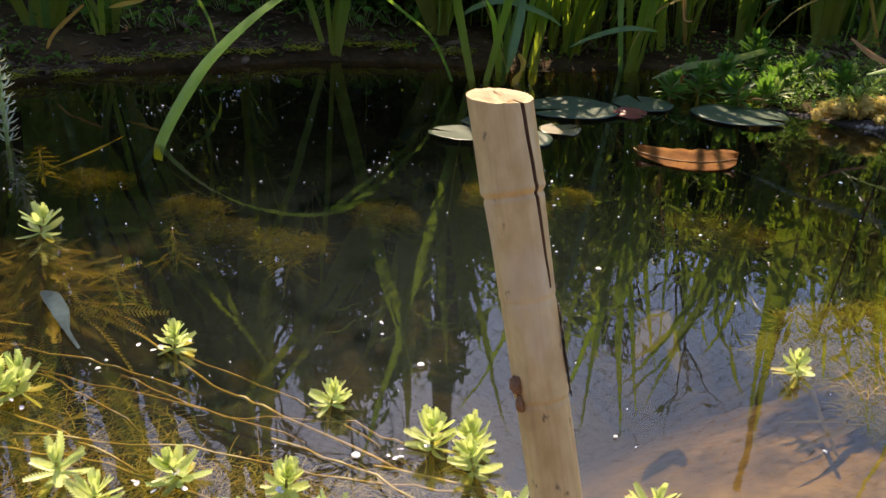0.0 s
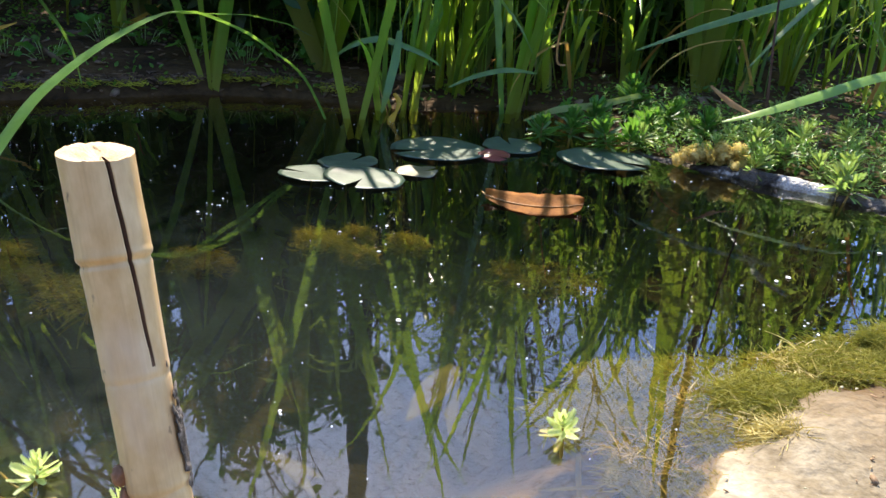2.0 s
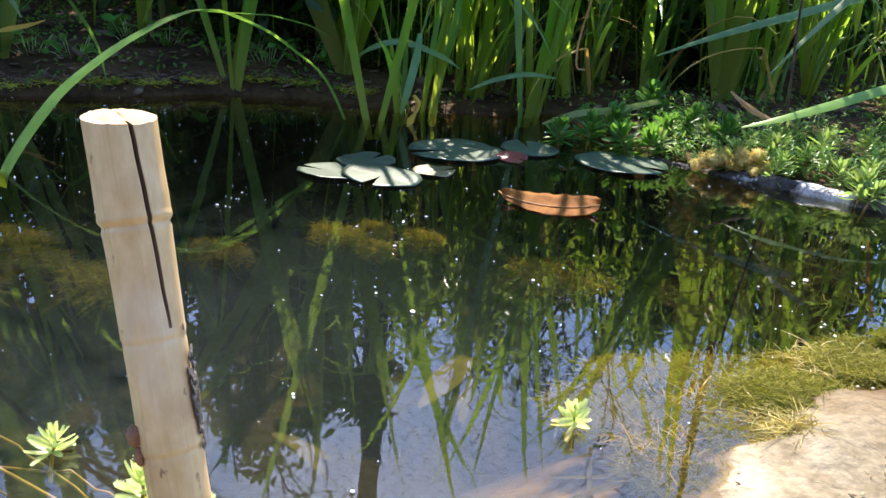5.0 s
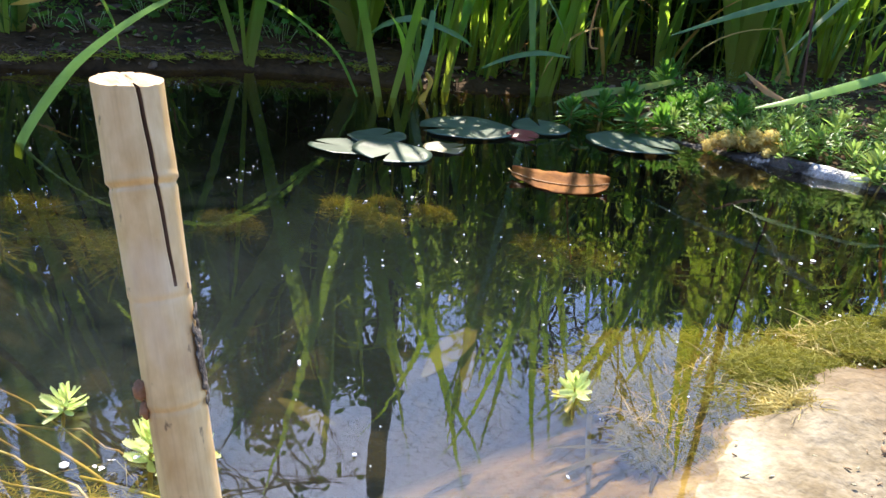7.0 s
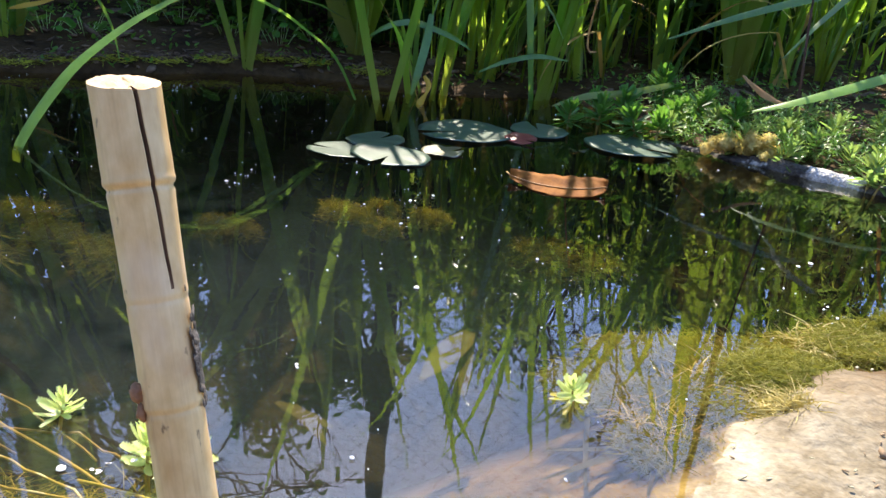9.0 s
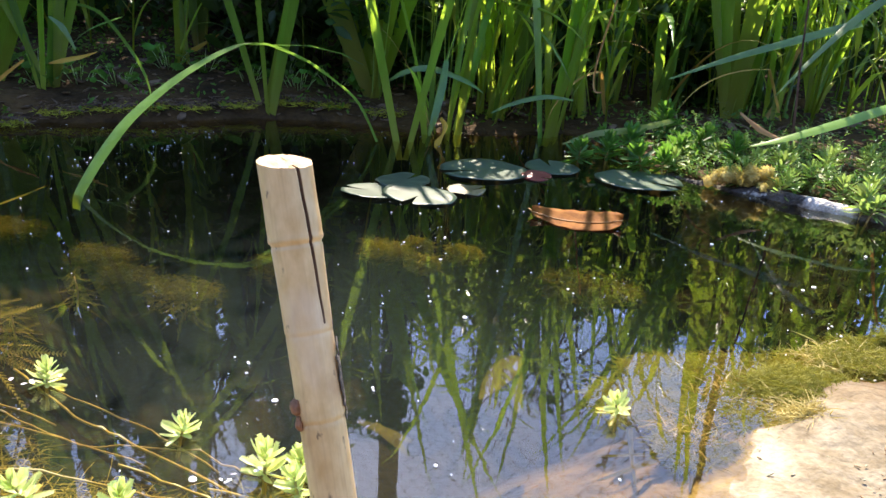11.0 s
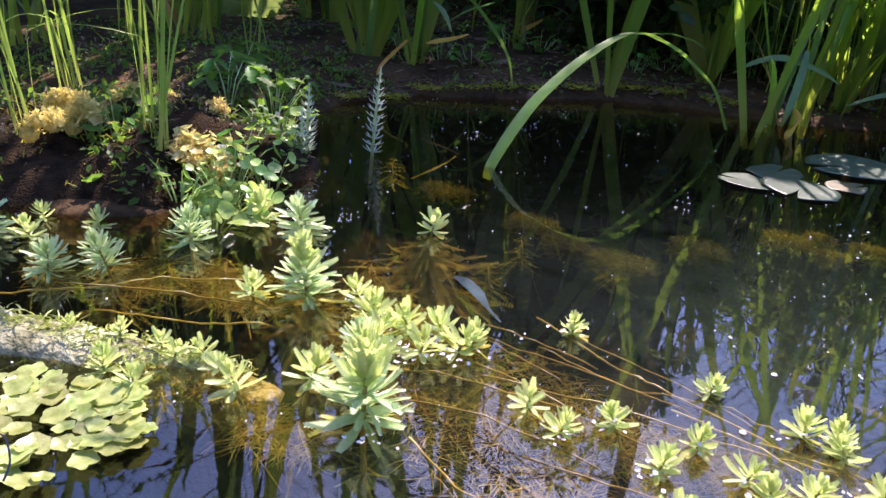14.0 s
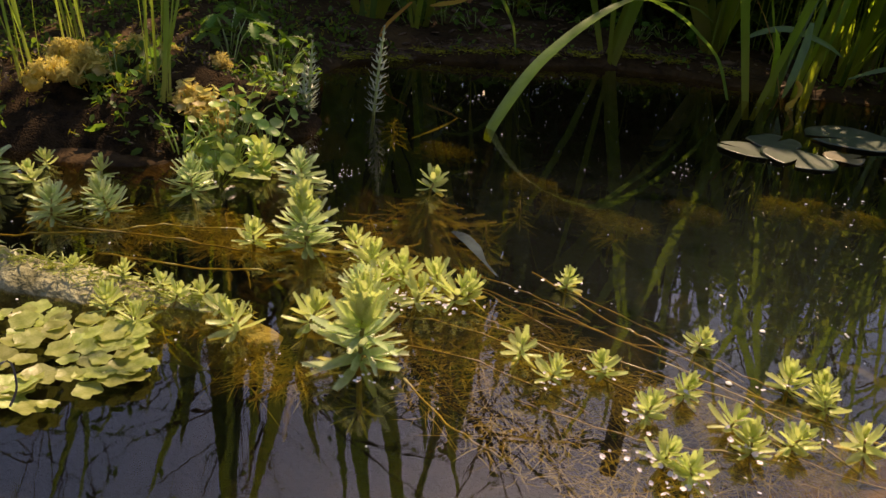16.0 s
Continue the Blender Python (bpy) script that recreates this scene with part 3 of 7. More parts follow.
# ---------------- bamboo stakes ----------------
def bamboo(top, foot, radius, crack_angle, seed, label):
    """A sawn cane with nodes, a long drying crack, a knot and lichen; local z runs along the cane, 0 at its foot."""
    rr = random.Random(seed)
    top, foot = Vector(top), Vector(foot)
    axis = top - foot
    length = axis.length
    az = axis.normalized()
    ax = (Vector((1, 0, 0)) - az * az.x).normalized()
    ay = az.cross(ax)
    m = Matrix.Translation(foot) @ Matrix((ax, ay, az)).transposed().to_4x4()
    ob = thing("bamboo_stake", m, label, "bamboo stake", "bamboo stakes")
    heights = list(np.linspace(0, length - 0.17, 50)) + list(np.linspace(length - 0.17, length, 231))[1:]
    rings = len(heights) - 1
    around = [-0.10, -0.055, -0.038, 0.0, 0.038, 0.055, 0.10] + [0.10 + (2 * math.pi - 0.2) * q / 72 for q in range(1, 72)]
    sides = len(around)
    node_at = [(length - 0.0415, 1.0), (length - 0.090, 0.45), (length - 0.138, 0.6), (length - 0.26, 1.0)]
    crack_end = length - 0.088
    verts, faces, slots = [], [], []
    for i in range(rings + 1):
        z = float(heights[i])
        for off in around:
            g = off + crack_angle + 3.4 * (length - z) + 0.03 * noise.noise((0, 0, z * 60))
            r = radius * float(np.interp(length - z, (0, 0.038, 0.05, 0.09, 0.15, 0.24), (0.99, 0.965, 0.925, 0.875, 0.855, 0.865))) * (1 + 0.012 * noise.noise((math.cos(g) * 2, math.sin(g) * 2, z * 25 + seed)))
            for nz, big in node_at:
                r *= 1 + big * (0.034 * math.exp(-((z - nz) / 0.0020) ** 2) - 0.06 * math.exp(-((z - nz + 0.0028) / 0.0012) ** 2) + 0.028 * math.exp(-((z - nz - 0.006) / 0.010) ** 2))
            if z > crack_end:
                deep = min(1.0, (z - crack_end) / 0.03)
                if abs(off) < 0.04:
                    r *= 1 - 0.40 * deep
                elif 0 < off < 0.95:
                    r *= 1 + (0.04 - 0.025 * off) * deep
            level = (axis.z - r * math.cos(g) * ax.z - r * math.sin(g) * ay.z) / az.z + 0.0006 * noise.noise((math.cos(g) * 1.5, math.sin(g) * 1.5, seed))
            zz = level if i == rings else z + max(0.0, (z - length + 0.016) / 0.016) * 0.9 * (level - length)
            verts.append((r * math.cos(g), r * math.sin(g), zz))
    for i in range(rings):
        z = float(heights[i] + heights[i + 1]) / 2
        for k in range(sides):
            a, b = i * sides + k, i * sides + (k + 1) % sides
            faces.append((a, b, b + sides, a + sides))
            slots.append(1 if z > crack_end and k in (1, 2, 3, 4) else 0)
    part("cane", mesh("cane", verts, faces, [CANE, CANE_DARK], True, slots), ob)
    # sawn end: concentric rings with a shallow pith hollow
    cv, cf = [], []
    fracs = (1.0, 0.93, 0.8, 0.55, 0.3)
    for q, fr in enumerate(fracs):
        for k in range(sides):
            x, y, z = verts[rings * sides + k]
            cv.append((x * fr, y * fr, z + (0.0, 0.0003, 0.0, -0.0008, -0.002)[q] + 0.0006 * noise.noise((x * 400, y * 400, seed))))
    for q in range(len(fracs) - 1):
        for k in range(sides):
            a, b = q * sides + k, q * sides + (k + 1) % sides
            cf.append((a, b, b + sides, a + sides))
    cf.append(tuple(range((len(fracs) - 1) * sides, len(fracs) * sides)))
    part("sawn_end", mesh("sawn_end", cv, cf, CANE_CUT), ob, label="pale fibrous sawn end")
    sv, sf = tube([(0.001, radius * 0.3, length - 0.006), (0.000, radius * 0.32, length - 0.001), (-0.002, radius * 0.3, length + 0.003)], [0.003, 0.0025, 0.0008], 7)
    part("splinter", mesh("splinter", sv, sf, CANE_CUT), ob)
    return ob, length


def blob(scale, seed, amount=0.35, freq=2.2, rings=10, sides=14):
    """A lumpy closed form round the origin."""
    verts, faces = [], []
    for i in range(rings + 1):
        a = math.pi * i / rings
        for k in range(sides):
            g = 2 * math.pi * k / sides
            d = Vector((math.sin(a) * math.cos(g), math.sin(a) * math.sin(g), math.cos(a)))
            r = 1 + amount * noise.noise(d * freq + Vector((seed, seed * 2.3, 0)))
            verts.append(Vector((d.x * scale[0], d.y * scale[1], d.z * scale[2])) * r)
    for i in range(rings):
        for k in range(sides):
            a, b = i * sides + k, i * sides + (k + 1) % sides
            faces.append((a, a + sides, b + sides, b))
    return verts, faces


stake, slen = bamboo((0.0825, 0.4128, 0.243), (0.1755, 0.2843, -0.21), 0.0147, -0.95, 3, "weathered split bamboo stake with sawn top standing in the pond")
# a knot on one flank and lichen on the other
kv, kf = blob((0.0028, 0.0028, 0.0045), 4, 0.6)
part("knot", mesh("knot", kv, kf, KNOT), stake, Matrix.Translation((-0.0114, -0.0078, slen - 0.131)), "rust-brown knot")
part("knot", mesh("knot", *blob((0.0022, 0.0022, 0.004), 9, 0.6), KNOT), stake, Matrix.Translation((-0.0108, -0.0084, slen - 0.140)), "rust-brown knot")
lh = Heap()
for i in range(150):
    g, z = 0.05 + R.gauss(0, 0.14), slen - 0.120 + R.gauss(0, 0.009)
    size = R.uniform(0.0005, 0.0012)
    lh.add(blob((size * 0.45, size * 1.4, size * 1.9), i, 0.8, rings=4, sides=6), Matrix.Translation((0.0138 * math.cos(g), 0.0138 * math.sin(g), z)))
tagged(part("lichen", lh.mesh("lichen", LICHEN), stake, None, "dark crusty lichen"), kind="stuff")
bamboo((0.549, 0.640, 0.270), (0.640, 0.585, -0.08), 0.0155, -0.3, 8, "weathered bamboo stake with sawn top in the silt shore")


# ---------------- reeds ----------------
def blade_mesh(name, length, width, lean, bend, kink, material, n=12, base_w=0.8):
    pts = curve_points(n, length, lean, bend, kink)
    ws = []
    for i in range(n):
        u = i / (n - 1)
        ws.append(max(width * (base_w + (1 - base_w) * min(u * 4, 1)) * (1 - max(u - 0.35, 0) ** 1.7 / 0.65 ** 1.7 * 0.97), 0.0006))
    v, f = ribbon(pts, ws, (0, 1, 0), 0.16)
    return mesh(name, v, f, material)


REEDS = []
for i in range(22):
    L_, w_ = R.uniform(0.7, 1.4), R.uniform(0.011, 0.025)
    kink = (R.uniform(0.35, 0.75), R.uniform(35, 115)) if i % 3 == 0 else None
    REEDS.append(blade_mesh("leaf", L_, w_, R.uniform(1, 20), R.uniform(4, 130), kink, REED if i % 7 else REED_BLUE))
SHORTS = [blade_mesh("leaf", R.uniform(0.25, 0.5), R.uniform(0.010, 0.018), R.uniform(8, 30), R.uniform(30, 120), None, REED if i % 3 else REED_BLUE) for i in range(9)]
STRAWS = [blade_mesh("dead_leaf", R.uniform(0.25, 0.6), R.uniform(0.008, 0.015), R.uniform(10, 35), R.uniform(30, 140), (0.4, 60) if i % 2 else None, STRAW) for i in range(6)]


def reed_clump(x, y, count, scale=1.0, spread=0.05, shorts=2, straws=1, seed=0, label="", fan=None, wide=1.0):
    rr = random.Random(seed)
    z = max(height(x, y), -0.05)
    ob = thing("reed_clump", (x, y, z - 0.01), label or "tall green sword-leaved reed clump on the far bank", "reeds", "reeds on the far bank")
    for k in range(count + shorts + straws):
        me = rr.choice(REEDS) if k < count else rr.choice(SHORTS) if k < count + shorts else rr.choice(STRAWS)
        ang = rr.uniform(0, 360) if fan is None else (fan + rr.gauss(0, 14) + (180 if rr.random() < 0.5 else 0))
        s = scale * rr.uniform(0.82, 1.15)
        r = spread * math.sqrt(rr.random())
        g = rr.uniform(0, 6.28)
        m = Matrix.Translation((r * math.cos(g), r * math.sin(g), 0)) @ Matrix.Rotation(radians(ang), 4, "Z") @ Matrix.Rotation(radians(rr.gauss(0, 2.5)), 4, "X") @ Matrix.Diagonal((s, s * wide * rr.uniform(0.9, 1.2), s, 1))
        part("dead_leaf" if k >= count + shorts else "leaf", me, ob, m)
    return ob


IRIS = []
for i in range(16):
    n, tall, w = 14, R.uniform(0.75, 1.25), R.uniform(0.020, 0.030)
    pts = curve_points(n, tall, R.uniform(0, 13), R.uniform(0, 26), (R.uniform(0.55, 0.8), R.uniform(50, 110)) if i % 8 == 0 else None)
    ws = [max(w * (0.62 + 0.38 * min(1, 3 * q / (n - 1))) * (1 - max(q / (n - 1) - 0.4, 0) ** 1.8 / 0.6 ** 1.8 * 0.97), 0.0008) for q in range(n)]
    IRIS.append(mesh("leaf", *ribbon(pts, ws, (1, 0.15, 0), 0.05), REED if i % 6 else REED_BLUE))


def iris_clump(x, y, fans, per, scale, spread, seed, wide=1.0, label="sword-leaved iris clump with pale yellow-green foot"):
    """Flat fans of sword leaves that rise out of one narrow foot."""
    rr = random.Random(seed)
    ob = thing("iris_clump", (x, y, max(height(x, y), -0.03) - 0.01), label, "iris", "iris on the far bank")
    for q in range(fans):
        fx, fy, turn = rr.gauss(0, spread), rr.gauss(0, spread), rr.gauss(0, 28)
        for k in range(per):
            side = (k - (per - 1) / 2) / max(per - 1, 1)
            s = scale * rr.uniform(0.8, 1.1) * (1 - 0.25 * abs(side))
            m = Matrix.Translation((fx + 0.012 * side, fy + 0.004 * (k % 2), 0)) @ Matrix.Rotation(radians(turn + (180 if side < 0 else 0) + rr.gauss(0, 12)), 4, "Z") @ Matrix.Rotation(radians(10 * abs(side) + rr.gauss(0, 2)), 4, "Y") @ Matrix.Diagonal((s * wide, s * wide, s, 1))
            part("leaf", rr.choice(IRIS), ob, m)
    return ob


CLUMPS = [(0.404, 1.770, 2, 3, 0.95, 0.012, 1.0), (0.845, 1.90, 2, 4, 0.95, 0.020, 1.1), (0.80, 2.18, 2, 4, 0.9, 0.02, 1.0), (0.070, 1.600, 1, 2, 1.10, 0.004, 0.8), (1.12, 1.98, 3, 4, 0.9, 0.025, 1.0), (0.62, 2.05, 2, 4, 0.9, 0.025, 1.0),
          (-0.86, 1.69, 4, 4, 0.75, 0.028, 1.4), (-0.72, 1.71, 3, 3, 0.75, 0.020, 1.3), (-0.26, 1.79, 2, 3, 0.8, 0.012, 1.1), (1.30, 1.80, 3, 4, 0.85, 0.03, 1.0), (-0.020, 1.93, 3, 4, 1.12, 0.016, 1.5), (-1.35, 1.62, 3, 4, 0.7, 0.03, 1.3), (-1.15, 2.0, 3, 4, 0.9, 0.03, 1.5)]
for i, (x, y, fans, per, scale, spread, wide) in enumerate(CLUMPS):
    iris_clump(x, y, fans, per, scale, spread, 800 + i, wide)
FRONT = [(0.15, 1.72, 6, 0.72, 0.04, 5, 1), (0.27, 1.86, 6, 0.75, 0.06, 5, 1), (0.52, 1.95, 4, 0.8, 0.05, 3, 1), (0.74, 2.0, 4, 0.8, 0.05, 3, 1), (0.98, 1.92, 5, 0.8, 0.05, 3, 2),
         (1.22, 1.75, 6, 0.8, 0.05, 3, 1), (0.36, 2.05, 5, 0.8, 0.05, 3, 1), (1.0, 2.15, 5, 0.85, 0.06, 3, 1), (-1.25, 1.5, 6, 0.7, 0.06, 3, 2), (-1.5, 1.25, 8, 0.7, 0.06, 3, 1), (-0.55, 2.05, 3, 0.7, 0.03, 3, 1)]
for i, (x, y, n, s, sp, sh, st) in enumerate(FRONT):
    reed_clump(x, y, n, s, sp, sh, st, 100 + i, wide=1.2)
for i in range(22):
    x = -2.3 + 5.0 * ((i * 0.381966 + 0.13) % 1.0)
    y = 2.45 + 0.7 * ((i * 0.7548 + 0.3) % 1.0)
    if x < -0.1 and i % 3 == 0:
        continue
    reed_clump(x, y + 0.15, R.randint(5, 8), R.uniform(0.55, 0.7) if x > -0.1 else R.uniform(0.85, 1.1), 0.10, 3, 2, 300 + i, "tall green reed clump deep in the bank")


# leafy grass stems between the reeds
def lance_mesh(length, width, bend, material):
    pts = curve_points(8, length, 35, bend)
    ws = [max(width * math.sin(math.pi * (0.08 + 0.92 * i / 7)) ** 0.8, 0.0006) for i in range(8)]
    return mesh("leaf", *ribbon(pts, ws, (0, 1, 0), 0.15), material)


LANCES = [lance_mesh(R.uniform(0.10, 0.22), R.uniform(0.008, 0.016), R.uniform(20, 110), (REED, GRASS, REED, REED_BLUE)[i % 4]) for i in range(10)]


def leafy_stem(x, y, tall, seed):
    rr = random.Random(seed)
    ob = thing("leafy_grass_stem", Matrix.Translation((x, y, max(height(x, y), 0) - 0.01)) @ pose(0, 0, 0, rr.gauss(0, 5), rr.gauss(0, 6), rr.uniform(0, 360)), "upright grass stem with narrow bright green leaves", "grass", "leafy grass among the reeds")
    part("stem", mesh("stem", *tube([(0, 0, 0), (0.006, 0, tall * 0.5), (0.02, 0, tall)], [0.0028, 0.0022, 0.001], 5), REED), ob)
    n = int(tall / 0.055)
    for k in range(1, n):
        u = k / n
        part("leaf", rr.choice(LANCES), ob, Matrix.Translation((0.02 * u * u, 0, tall * u)) @ Matrix.Rotation(radians(180 * (k % 2) + rr.gauss(0, 45)), 4, "Z") @ Matrix.Rotation(radians(rr.gauss(0, 12)), 4, "Y") @ Matrix.Scale(rr.uniform(0.7, 1.1), 4))
    return ob


for i in range(46):
    u, v = (i * 0.618034 + 0.37) % 1.0, (i * 0.754878 + 0.11) % 1.0
    leafy_stem(0.02 + 1.45 * u, 1.84 + 0.42 * v, 0.4 + 0.5 * ((i * 0.29) % 1.0), 700 + i)
for i in range(8):
    leafy_stem(-1.5 + 0.16 * i, 2.1 + 0.25 * ((i * 0.6) % 1), 0.5, 760 + i)


# broad pale leaf fans on the far bank
def broad_clump(x, y, count, size, wide, seed):
    rr = random.Random(seed)
    ob = thing("broad_leaved_plant", (x, y, height(x, y) - 0.01), "tall broad-leaved plant with pale green blades and yellowing foot", "plant", "broad-leaved plants on the far bank")
    for k in range(count):
        n = 16
        L_ = size * rr.uniform(0.75, 1.12)
        pts = curve_points(n, L_, rr.uniform(2, 11), rr.uniform(5, 40))
        ws = [max(0.002, (0.22 + 0.78 * min(1, i / (n - 1) / 0.45) ** 1.3) * wide * rr.uniform(0.97, 1.03) * (1 - max(0, i / (n - 1) - 0.5) ** 1.6 / 0.5 ** 1.6)) for i in range(n)]
        v, f = ribbon(pts, ws, (0, 1, 0), 0.1)
        part("leaf", mesh("leaf", v, f, BROAD), ob, Matrix.Rotation(radians(rr.uniform(50, 130) + 180 * (k % 2) + rr.gauss(0, 25)), 4, "Z") @ Matrix.Rotation(radians(rr.gauss(0, 5)), 4, "X"))
    return ob


for i, (x, y, n, size, wide) in enumerate([(-0.56, 2.22, 5, 1.2, 0.085), (-0.12, 2.08, 4, 1.12, 0.060), (0.345, 1.96, 3, 0.84, 0.065), (-1.60, 2.30, 8, 2.2, 0.10), (-1.22, 2.22, 8, 2.2, 0.085), (-1.95, 1.95, 7, 2.0, 0.09), (-0.98, 2.45, 7, 2.1, 0.085), (-2.2, 2.5, 6, 2.1, 0.09), (-1.45, 1.80, 6, 1.7, 0.075), (-0.62, 2.45, 6, 2.2, 0.08)]):
    broad_clump(x, y, n, size, wide, 5 + 7 * i)


# one large ribbed leaf and small three-part leaves on the mossy bank
def ribbed_leaf(foot, tip, length, width, label):
    n, across = 34, 17
    foot, tip = Vector(foot), Vector(tip)
    up = (tip - foot).normalized()
    side = up.cross(Vector((0.1, 1, 0.1))).normalized()
    out = side.cross(up)
    ob = thing("large_leaf", foot, label, "leaf")
    verts, faces = [], []
    for i in range(n):
        u = i / (n - 1)
        half = width * 0.5 * math.sin(math.pi * min(1, 0.04 + 0.96 * u ** 0.7)) ** 0.75 + 0.002
        for k in range(across):
            w = k / (across - 1) * 2 - 1
            vein = 0.006 * abs(math.sin((u * 9 - abs(w) * 2.2) * math.pi)) ** 0.5 * min(1, 4 * abs(w))
            ripple = 0.010 * noise.noise((u * 6, w * 3, 4)) * abs(w)
            verts.append(up * length * u + side * half * w * (1 + 0.05 * noise.noise((u * 20, w, 1))) + out * (0.05 * w * w - vein + ripple - 0.10 * u * u))
    for i in range(n - 1):
        for k in range(across - 1):
            a = i * across + k
            faces.append((a, a + 1, a + across + 1, a + across))
    part("blade", mesh("blade", verts, faces, RIBBED), ob)
    mid = [up * length * q / 10 + out * (-0.004 - 0.10 * (q / 10) ** 2) for q in range(11)]
    part("midrib", mesh("midrib", *tube([(0, 0, -0.06)] + mid, [0.007, 0.006] + [0.005 - 0.0004 * q for q in range(10)], 6), SPRIG), ob, label="pale thick midrib")


ribbed_leaf((-1.40, 1.87, 0.085), (-1.55, 1.93, 0.50), 0.46, 0.30, "large pale green ribbed leaf rising from the dark bank")
ribbed_leaf((-1.36, 1.90, 0.085), (-1.24, 1.98, 0.50), 0.40, 0.20, "smaller ribbed green leaf rising from the dark bank")


def trefoil(x, y, z, tall, seed):
    rr = random.Random(seed)
    ob = thing("trefoil_herb", (x, y, z), "low herb with three-part toothed green leaves", "herb", "herbs on the bank")
    for k in range(4):
        g, lean = 1.57 * k + rr.gauss(0, 0.4), rr.uniform(0.2, 0.7)
        top = Vector((math.cos(g) * tall * lean, math.sin(g) * tall * lean, tall * rr.uniform(0.7, 1.1)))
        st = part("stalk", mesh("stalk", *tube([(0, 0, -0.02), top * 0.5 + Vector((0, 0, tall * 0.1)), top], [0.0013, 0.0011, 0.0009], 5), SPRIG), ob)
        for q in range(3):
            part("leaflet", TREFOIL, st, Matrix.Translation(top) @ Matrix.Rotation(g + radians(70 * (q - 1)), 4, "Z") @ Matrix.Rotation(radians(rr.uniform(-5, 25)), 4, "Y") @ Matrix.Scale(rr.uniform(0.85, 1.1), 4))


TREFOIL = paddle_leaf(0.040, 0.024, -0.25, ROUND, 5)
for i, (x, y, z, tall) in enumerate([(-0.875, 1.08, 0.05, 0.075), (-0.93, 1.16, 0.05, 0.09), (-0.97, 1.28, 0.05, 0.08), (-0.83, 1.17, 0.04, 0.06)]):
    trefoil(x, y, z, tall, 900 + i)
strip("dead_twig", [(-1.153, 1.75, 0.05), (-1.10, 1.752, 0.10), (-1.06, 1.75, 0.115), (-0.968, 1.75, 0.117)], [0.006, 0.006, 0.005, 0.003], (0, 0.4, 1), TRUNK, "bent grey-brown dead twig lying on the bank", "twig", 0.5)


# ---------------- the arching blade over the water ----------------
def arching_blade():
    ob = thing("arching_reed_blade", (-0.371, 1.089, 0.0), "single bent reed blade arching over the water to its tip", "reed blade")
    o = Vector((-0.371, 1.089, 0.0))
    key = [(-0.376, 1.081, -0.02), (-0.371, 1.089, 0.005), (-0.346, 1.129, 0.06), (-0.314, 1.181, 0.112), (-0.254, 1.278, 0.172), (-0.186, 1.375, 0.207), (-0.115, 1.445, 0.180), (-0.066, 1.495, 0.140), (-0.015, 1.542, 0.085), (0.025, 1.578, -0.01)]
    wid = [0.018, 0.026, 0.030, 0.031, 0.029, 0.024, 0.014, 0.010, 0.008, 0.006]
    pts, ws = [], []
    for i in range(len(key) - 1):
        p0, p1, p2, p3 = (Vector(key[max(min(j, len(key) - 1), 0)]) for j in (i - 1, i, i + 1, i + 2))
        for q in range(5):
            u = q / 5
            pts.append(0.5 * (2 * p1 + (p2 - p0) * u + (2 * p0 - 5 * p1 + 4 * p2 - p3) * u * u + (3 * p1 - p0 - 3 * p2 + p3) * u ** 3) - o)
            ws.append(wid[i] * (1 - u) + wid[i + 1] * u)
    v, f = ribbon(pts, ws, (0.85, -0.5, 0.12), 0.08)
    part("leaf", mesh("leaf", v, f, REED_BLUE), ob)
    tip = [Vector(p) - o for p in ((-0.200, 1.355, 0.206), (-0.125, 1.570, 0.190), (-0.075, 1.70, 0.165), (-0.037, 1.80, 0.132))]
    v, f = ribbon(tip, [0.012, 0.013, 0.010, 0.002], (0.85, -0.5, 0.1), 0.12)
    part("torn_strip", mesh("torn_strip", v, f, REED_BLUE), ob)


arching_blade()


